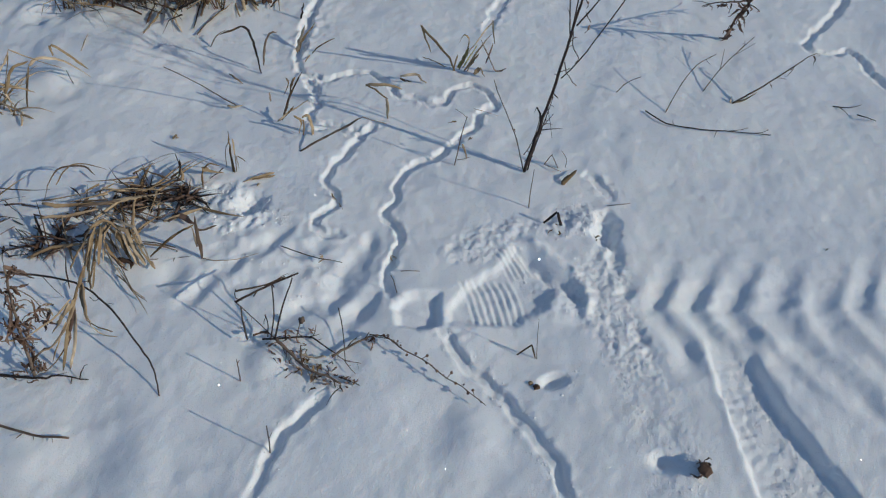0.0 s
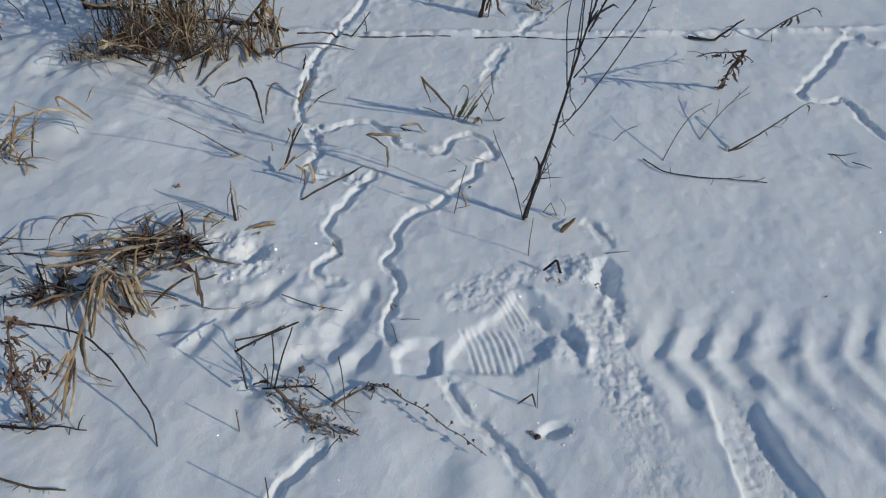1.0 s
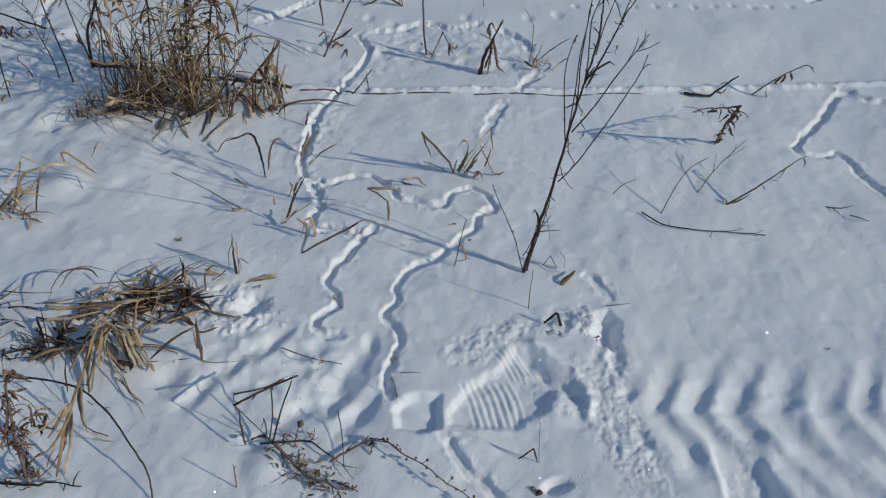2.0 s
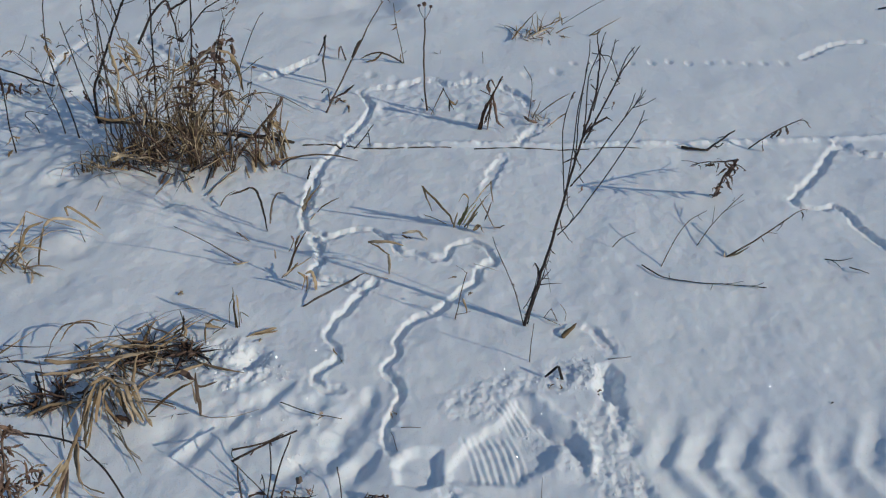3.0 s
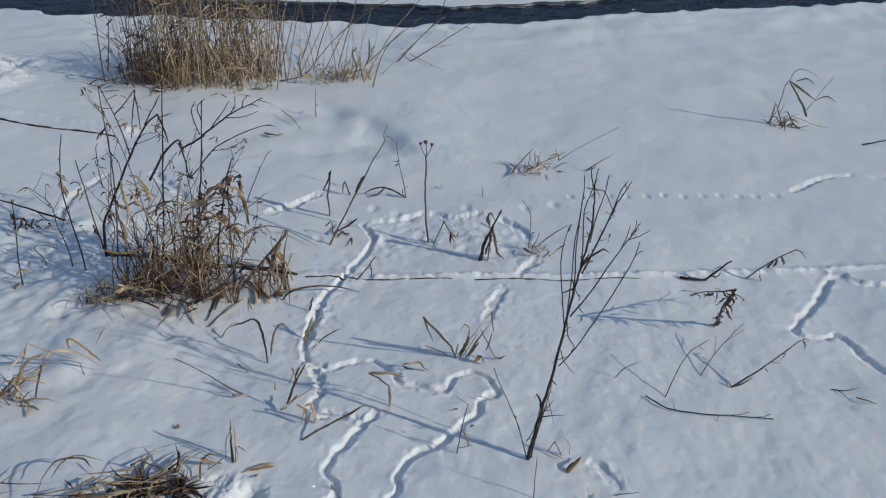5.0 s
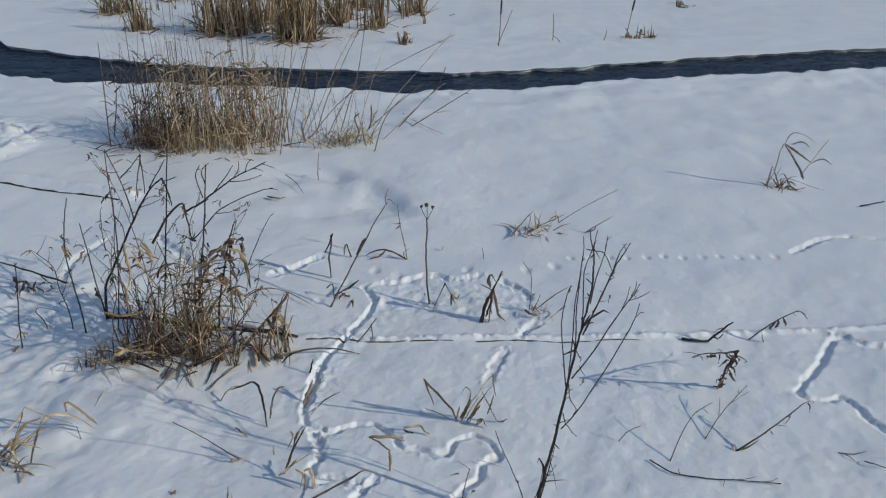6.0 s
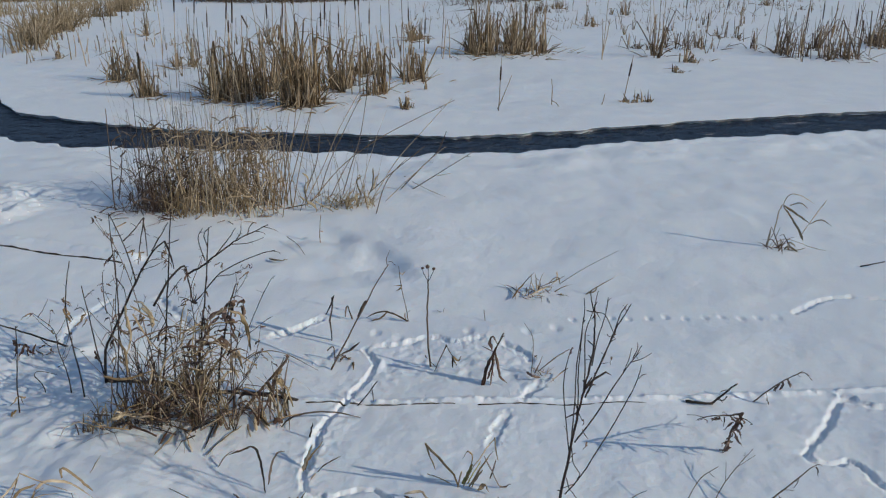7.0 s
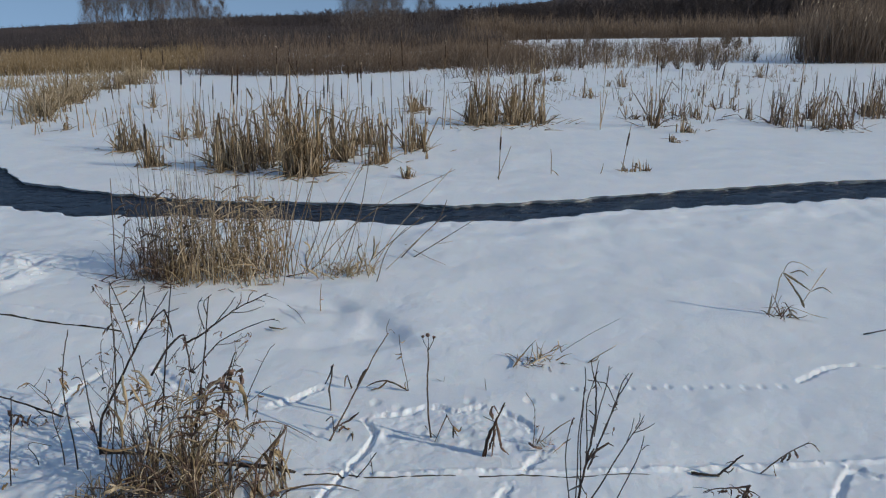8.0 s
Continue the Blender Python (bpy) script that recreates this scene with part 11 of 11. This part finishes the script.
for _ in range(14):
    u, v = strewn.random(), strewn.random()
    x = (-6.07 * (1 - u) + -4.94 * u) * (1 - v) + (-7.66 * (1 - u) + -6.34 * u) * v
    broken_stalk(x, 11.44 + 4.46 * v + strewn.uniform(-0.2, 0.2), strewn.uniform(0.15, 0.4) * strewn.choice((0.5, 0.8, 1.0)), strewn.randrange(10000))
for _ in range(12):
    u, v = strewn.random(), strewn.random()
    x = (-0.59 * (1 - u) + -0.16 * u) * (1 - v) + (-0.88 * (1 - u) + -0.26 * u) * v
    broken_stalk(x, 8.27 + 5.89 * v + strewn.uniform(-0.2, 0.2), strewn.uniform(0.25, 0.7) * strewn.choice((0.5, 0.8, 1.0)), strewn.randrange(10000))
for _ in range(34):
    u, v = strewn.random(), strewn.random()
    x = (2.73 * (1 - u) + 4.50 * u) * (1 - v) + (3.83 * (1 - u) + 6.91 * u) * v
    broken_stalk(x, 11.91 + 5.98 * v + strewn.uniform(-0.2, 0.2), strewn.uniform(0.2, 0.7) * strewn.choice((0.5, 0.8, 1.0)), strewn.randrange(10000))
for _ in range(34):
    u, v = strewn.random(), strewn.random()
    x = (4.91 * (1 - u) + 6.33 * u) * (1 - v) + (6.67 * (1 - u) + 8.99 * u) * v
    broken_stalk(x, 11.33 + 4.14 * v + strewn.uniform(-0.2, 0.2), strewn.uniform(0.2, 0.75) * strewn.choice((0.5, 0.8, 1.0)), strewn.randrange(10000))

# ---- far reed beds, brush and woods ----
def strip(name, label, mat, seed, n, spot, length, width, category="reeds", lean=0.2, plumes=None, gaps=-9.0, snapped=0.0):
    """Tall standing stalks over a wide area, as one mesh."""
    p = None
    rnd = random.Random(seed)
    verts, faces, pv, pf = [], [], [], []
    for _ in range(n):
        x, y = spot(rnd)
        if noise.noise((x * 1.1 + seed, y * 0.8, seed)) + 0.5 * noise.noise((x * 3.1, y * 2.3, seed)) < gaps + rnd.uniform(-0.12, 0.12):
            continue
        lumps = 0.80 + 0.42 * noise.noise((x * 0.45, y * 0.2, seed)) + 0.24 * noise.noise((x * 1.7, y * 0.6, seed + 9))
        l = (length[0] + (length[1] - length[0]) * rnd.random() ** 1.3) * lumps * 1.25
        a, h = abs(rnd.gauss(0, lean)), rnd.uniform(0, 2 * math.pi)
        tip = Vector((math.cos(h) * math.sin(a), math.sin(h) * math.sin(a), math.cos(a))) * l
        b = Vector((x, y, height_at(x, y) - 0.03))
        w = width * rnd.uniform(0.6, 1.4)
        line = [b, b + tip * 0.55, b + tip + Vector((rnd.uniform(-0.12, 0.12) * l, 0, -0.05 * l))]
        if rnd.random() < snapped:
            # broken over at a knee, the end hanging or lying out to one side
            knee, h2, a2 = b + tip * rnd.uniform(0.3, 0.7), rnd.uniform(0, 2 * math.pi), rnd.uniform(1.2, 2.6)
            fall = knee + Vector((math.cos(h2) * math.sin(a2), math.sin(h2) * math.sin(a2), math.cos(a2))) * l * rnd.uniform(0.3, 0.6)
            fall.z = max(fall.z, b.z + 0.04)
            line = [b, b.lerp(knee, 0.96), knee.lerp(fall, 0.08), fall]
        tube(line, w, w * 0.6, 3, 0.7, 0.5, verts, faces, end=0.5)
        if plumes and rnd.random() < 0.03:
            tube([line[-1] - Vector((0, 0, 0.05)), line[-1] + Vector((0.05, 0, 0.14))], 0.022, 0.035, 4, 0.7, 1, pv, pf, end=0.6)
    ob = mesh_object(name, verts, faces, mat)
    if pv:
        mesh_object("plumes", pv, pf, plumes, ob, "pale feathery reed plumes")
    return tagged(ob, label, category, kind="stuff")


def between(edge, depth):
    """Places behind a front edge, given as corner places, denser towards the front."""
    e = [Vector((x, y)) for x, y in edge]
    runs = [(b - a).length for a, b in zip(e, e[1:])]

    def spot(rnd):
        k = rnd.choices(range(len(runs)), runs)[0]
        q = e[k].lerp(e[k + 1], rnd.random())
        q = q * (1 + depth * rnd.random() ** 1.5 / q.length)
        j = 0.012 * q.length
        return q.x + rnd.gauss(0, j), q.y + rnd.gauss(0, j)
    return spot


strip("reed_bed", "golden bed of dry reeds at the edge of the snow", CATLEAF, 201, 6000, between([(-8.82, 11.70), (-7.06, 12.38), (-6.96, 13.14), (-8.15, 17.04), (-8.49, 20.26), (-8.84, 23.33)], 3.0), (0.18, 0.80), 0.0105, lean=0.48, gaps=0.15, snapped=0.55)
strip("reed_bed", "wide golden field of dry reeds", FARREED, 202, 11000, between([(-17.85, 27.65), (-14.70, 28.45), (-12.83, 28.82), (-11.62, 30.54), (-9.18, 32.70)], 26), (0.40, 0.88), 0.012, lean=0.34, gaps=-0.45, snapped=0.25)
strip("reed_bed", "low brown sedge at the edge of the reed field", REED, 203, 1500, between([(-12.24, 20.20), (-11.34, 21.86), (-10.59, 24.11), (-10.30, 27.65)], 3.0), (0.2, 0.5), 0.009, lean=0.5, gaps=-0.08, snapped=0.4)
strip("willow_brush", "low dark willow brush behind the reed field", WILLOW, 211, 14000, between([(-60, 56), (-40, 53), (-22, 52), (-6, 50), (4, 60)], 24), (0.8, 1.45), 0.018, lean=0.3)
strip("willow_brush", "dark willow brush reaching back to the woods", WILLOW, 213, 15000, between([(-85, 100), (-48, 80), (-20, 74), (4, 74)], 70), (1.0, 2.1), 0.034, lean=0.25)
strip("brush", "dense belt of brown reeds and low brush", BRUSH, 204, 14000, between([(-8.3, 27.5), (-5, 26.5), (-2, 28), (0.5, 31), (3.2, 34)], 16), (0.45, 1.20), 0.009, lean=0.5, gaps=-0.20, snapped=0.2)
strip("reed_bed", "sparse brown reeds in open snow", DARKREED, 205, 9000, between([(0.5, 28), (3, 28), (7, 33), (12, 34)], 40), (0.3, 1.0), 0.009, lean=0.4, gaps=0.04, snapped=0.3)
strip("reed_bed", "sparse grey reeds in open snow", HAY, 206, 5000, between([(2.0, 27), (6, 29), (13, 33)], 30), (0.25, 0.85), 0.009, lean=0.45, gaps=0.08, snapped=0.35)
strip("reed_bed", "low dry grass scattered over far snow", HAY, 207, 2600, between([(-1.0, 15), (2, 16), (7, 19), (10, 22)], 10), (0.10, 0.42), 0.006, lean=0.6, gaps=0.2, snapped=0.4)
strip("brush", "tangled brown brush standing in open snow", BRUSH, 214, 1500, between([(0.1, 24), (1.6, 24.5), (3.4, 27)], 9), (0.4, 1.05), 0.008, lean=0.45, gaps=0.1, snapped=0.3)
strip("brush", "tall brown brush at the back of the open snow", BRUSH, 215, 13000, between([(3, 90), (9, 104), (48, 108), (90, 92)], 30), (1.5, 3.6), 0.028, lean=0.3)
strip("tall_reeds", "tall dark brown reeds with pale plumes", DARKREED, 208, 17000, between([(14.3, 31.5), (15.8, 31), (24, 32), (34, 34)], 12), (1.3, 3.1), 0.0085, plumes=FLUFF, lean=0.26)
strip("far_reeds", "far brown reeds before the woods", BRUSH, 209, 17000, between([(-30, 66), (-8, 46), (2, 60), (8, 108), (48, 112), (80, 90)], 60), (0.8, 1.5), 0.022, lean=0.25)
strip("saplings", "dense leafless saplings at the foot of the woods", FOREST, 212, 12000, between([(-260, 300), (-100, 260), (30, 215), (170, 170)], 60), (1.5, 3.4), 0.07, category="woods", lean=0.2)


def bare_branches(rnd, verts, faces, base, tall, spread, n, r):
    """A leafless tree: a trunk, rising limbs and fine twigs, joined."""
    crook = [Vector((rnd.uniform(-0.02, 0.02) * tall * u * 4, rnd.uniform(-0.02, 0.02) * tall * u * 4, tall * u)) for u in (0, 0.3, 0.6, 0.85, 1)]
    line = [Vector(base) + c for c in crook]
    tube(line, r, r * 0.15, 5, 1, 0, verts, faces)
    limbs = []
    for _ in range(n):
        u = rnd.uniform(0.18, 0.95)
        k = min(int(u * 4), 3)
        at = line[k].lerp(line[k + 1], u * 4 - k)
        h, a = rnd.uniform(0, 2 * math.pi), rnd.uniform(0.35, 0.9)
        l = spread * tall * (1.1 - u) * rnd.uniform(0.5, 1.0)
        knee = at + Vector((math.cos(h) * math.sin(a), math.sin(h) * math.sin(a), math.cos(a))) * l * 0.5
        tip = knee + Vector((math.cos(h) * math.sin(a * 0.6), math.sin(h) * math.sin(a * 0.6), math.cos(a * 0.6))) * l * 0.6
        tube([at, knee, tip], r * 0.32 * (1.1 - u), r * 0.06, 3, 1, 0, verts, faces)
        limbs.append((at, knee, tip))
    return limbs


def twigs(rnd, verts, faces, limbs, n, length, r):
    for _ in range(n):
        a, b, c = rnd.choice(limbs)
        at = a.lerp(b, rnd.random()) if rnd.random() < 0.4 else b.lerp(c, rnd.random())
        way = (c - a).normalized() + Vector((rnd.gauss(0, 0.6), rnd.gauss(0, 0.6), rnd.gauss(0.3, 0.4)))
        tube([at, at + way.normalized() * length * rnd.uniform(0.4, 1)], r, r * 0.4, 3, 1, 0, verts, faces)


def bare_tree(x, y, tall, seed, spread=0.5):
    p = thing("bare_tree", "leafless grey-brown tree at the edge of the marsh", "tree", x, y, group="bare trees")
    rnd = random.Random(seed)
    v, f = [], []
    limbs = bare_branches(rnd, v, f, (0, 0, -0.1), tall, spread, 60, tall * 0.0045)
    mesh_object("trunk", v, f, BARK, p)
    v2, f2 = [], []
    twigs(rnd, v2, f2, limbs, 1300, tall * 0.17, tall * 0.0007)
    tagged(mesh_object("crown", v2, f2, BARK, p), kind="stuff")


def shrub(x, y, tall, seed, label, mat, twig, group):
    """A leafless bush: many stems fanning out from one root, with fine twigs."""
    p = thing("shrub", label, "bush", x, y, group=group)
    rnd = random.Random(seed)
    v, f, v2, f2, limbs = [], [], [], [], []
    for _ in range(rnd.randint(13, 19)):
        h, a, l = rnd.uniform(0, 2 * math.pi), abs(rnd.gauss(0, 0.38)), tall * rnd.uniform(0.5, 1.0)
        root = Vector((math.cos(h), math.sin(h), 0)) * tall * 0.10 * rnd.random() + Vector((0, 0, -0.04))
        knee = root + Vector((math.cos(h) * math.sin(a), math.sin(h) * math.sin(a), math.cos(a))) * l * 0.55
        tip = knee + Vector((math.cos(h) * math.sin(a * 0.7) + rnd.gauss(0, 0.12), math.sin(h) * math.sin(a * 0.7), math.cos(a * 0.7))) * l * 0.45
        tube([root, knee, tip], twig * 1.6, twig * 0.6, 3, 1, 0, v, f)
        limbs.append((root.lerp(knee, 0.3), knee, tip))
    mesh_object("trunk", v, f, mat, p)
    twigs(rnd, v2, f2, limbs, 170, tall * 0.24, twig)
    tagged(mesh_object("crown", v2, f2, mat, p), kind="stuff")


def woods(name, label, a, b, depth, n, tall, seed, mat):
    rnd = random.Random(seed)
    v, f = [], []
    for _ in range(n):
        u = rnd.random()
        x = a[0] + (b[0] - a[0]) * u
        y = a[1] + (b[1] - a[1]) * u + rnd.random() * depth
        h = (tall[0] + (tall[1] - tall[0]) * u) * rnd.uniform(0.72, 1.0) * (1 + 0.10 * noise.noise((x * 0.03, 0, seed)))
        limbs = bare_branches(rnd, v, f, (x, y, -0.3), h, 0.5, 12, h * 0.014)
        twigs(rnd, v, f, limbs, 34, h * 0.17, h * 0.006)
    return tagged(mesh_object(name, v, f, mat), label, "woods", kind="stuff")


def far_ridge():
    """The closed mass of the far woods: a long lumpy bank of crowns on the horizon."""
    reach = np.linspace(-1.15, 1.15, 900)
    rise = np.interp(reach, (-1.15, -0.76, -0.55, -0.44, -0.27, -0.21, -0.15, -0.11, -0.03, 0.08, 0.15, 0.29, 0.54, 1.15), (2.0, 3.6, 4.6, 6.6, 8.7, 9.8, 9.6, 8.8, 11.2, 14.2, 17.0, 20.0, 20.0, 16.0))
    at = reach * 400
    rise = rise * (0.93 + 0.10 * grains(at, at * 0, 26, 3, 301) + 0.05 * grains(at, at * 0 + 3, 3.0, 2, 302))
    verts, faces = [], []
    for k, (x, h) in enumerate(zip(at, rise)):
        lump = 6 * float(grains(np.array([x]), np.array([7.0]), 9, 2, 303)[0])
        for y, u in ((398 + lump, -0.1), (400 + lump, 0.35), (403 + lump, 0.7), (409 + lump, 0.93), (418, 1.0), (450, 0.9)):
            verts.append((x * y / 400, y, h * u))
        if k:
            faces += [(6 * k - 6 + i, 6 * k + i, 6 * k + 1 + i, 6 * k - 5 + i) for i in range(5)]
    return tagged(mesh_object("far_woods", verts, faces, FOREST, smooth=False), "closed dark mass of leafless woods on the horizon", "woods", kind="stuff")


far_ridge()
woods("far_woods", "dark leafless woods along the horizon", (-330, 420), (-130, 380), 60, 1300, (1.5, 8.6), 301, FOREST)
woods("far_woods", "dark leafless woods along the horizon", (-140, 380), (40, 300), 60, 1500, (8.4, 10.8), 302, FOREST)
woods("far_woods", "dark leafless woods along the horizon", (20, 310), (230, 230), 50, 2000, (10.5, 17), 303, FOREST)
woods("far_thicket", "dark willow thicket before the far woods", (-230, 250), (170, 170), 40, 1900, (2.5, 4.3), 304, FOREST)
for x, y, tall, seed in [(-53.3, 120.7, 6.3, 156), (-55.3, 127.0, 6.3, 164), (-59.8, 139.0, 8.5, 172), (-47.1, 111.1, 7.6, 181), (-51.2, 122.7, 11.2, 190), (-64.7, 157.0, 12.4, 198), (-61.0, 149.9, 11.9, 205), (-56.5, 141.1, 13.0, 214), (-55.7, 141.1, 9.1, 222), (-52.9, 136.2, 9.5, 231), (-54.8, 143.4, 13.7, 240), (-55.8, 147.7, 11.0, 246), (-47.3, 126.5, 12.4, 252), (-56.4, 153.2, 12.1, 260), (-53.2, 146.6, 9.2, 268), (-52.4, 146.6, 9.0, 276), (-46.4, 131.8, 8.8, 283), (-46.5, 134.4, 8.3, 292), (-52.8, 155.2, 14.4, 300), (-40.2, 120.3, 10.9, 309), (-52.4, 159.9, 12.7, 318), (-46.4, 144.1, 12.3, 326), (-43.7, 138.6, 11.4, 335), (-40.6, 131.4, 9.9, 344), (-43.3, 142.8, 8.8, 352), (-43.9, 147.7, 5.8, 361), (-45.5, 156.3, 5.8, 370), (-42.1, 147.7, 8.4, 378), (-44.0, 157.0, 5.9, 385), (-43.5, 159.4, 7.4, 396), (-19.0, 157.4, 10.5, 612), (-18.7, 162.2, 9.4, 620), (-15.4, 140.6, 10.0, 628), (-17.0, 163.3, 7.9, 636), (-13.0, 132.9, 7.3, 645), (-13.5, 145.8, 10.0, 652), (-12.3, 141.2, 7.7, 660), (-13.6, 164.3, 11.5, 666), (-12.1, 154.1, 10.8, 672), (-11.6, 158.3, 10.0, 680), (-11.1, 164.9, 7.9, 688), (-9.5, 149.9, 7.3, 694), (-8.4, 142.1, 10.0, 700), (-8.2, 153.8, 10.8, 708), (-3.8, 137.8, 6.1, 745), (-3.3, 146.3, 6.4, 752), (-2.6, 154.4, 6.6, 760), (-1.5, 136.2, 6.0, 768)]:
    bare_tree(x, y, tall, seed)
rnd = random.Random(515)
# brown bushes in the open snow of the far marsh
for k in range(46):
    way = rnd.uniform(0.01, 0.40)
    y = 27 + 62 * rnd.random() ** 1.6
    shrub(way * y, y, rnd.uniform(0.45, 0.95) * (0.8 + y / 90), 520 + k, "leafless brown bush standing in open snow", rnd.choice((BRUSH, BRUSH, DARKREED)), 0.004 + 0.00008 * y, "bushes in the far snow")
# tall willow bushes round the feet of the bare trees
for k in range(34):
    way = rnd.choice((rnd.uniform(-0.46, -0.24), rnd.uniform(-0.44, -0.28), rnd.uniform(-0.13, -0.04)))
    y = rnd.uniform(92, 118)
    shrub(way * y, y, rnd.uniform(2.4, 5.0), 580 + k, "tall leafless willow bush below the bare trees", BARK, 0.016, "willow bushes")


mat = thing("grass_mat", "ragged mat of dead grass trodden into the snow", "grass", -1.067, 1.216)
sheaf(mat, "loose_grass", HAY, 81, 12, tussocks(0.10, 0.10, 0.0, 0.05, 10, 0.02, 81), (0.08, 0.2), (1.3, 1.6), (0.0, 0.3), 0.0034, 0.15, apart=12, along=0.9, rise=(0.01, 0.04))
sheaf(mat, "loose_grass", LEAF, 82, 26, tussocks(0.12, 0.12, -0.02, 0.02, 10, 0.02, 82), (0.05, 0.15), (1.1, 1.6), (0.0, 0.6), 0.0034, 0.2, apart=30, along=0.8, rise=(0.008, 0.035))
sheaf(mat, "loose_grass", DARK, 83, 16, tussocks(0.11, 0.10, 0.03, 0.0, 10, 0.02, 83), (0.04, 0.13), (1.0, 1.6), (0.0, 0.6), 0.0036, 0.1, along=0.8, rise=(0.008, 0.03))
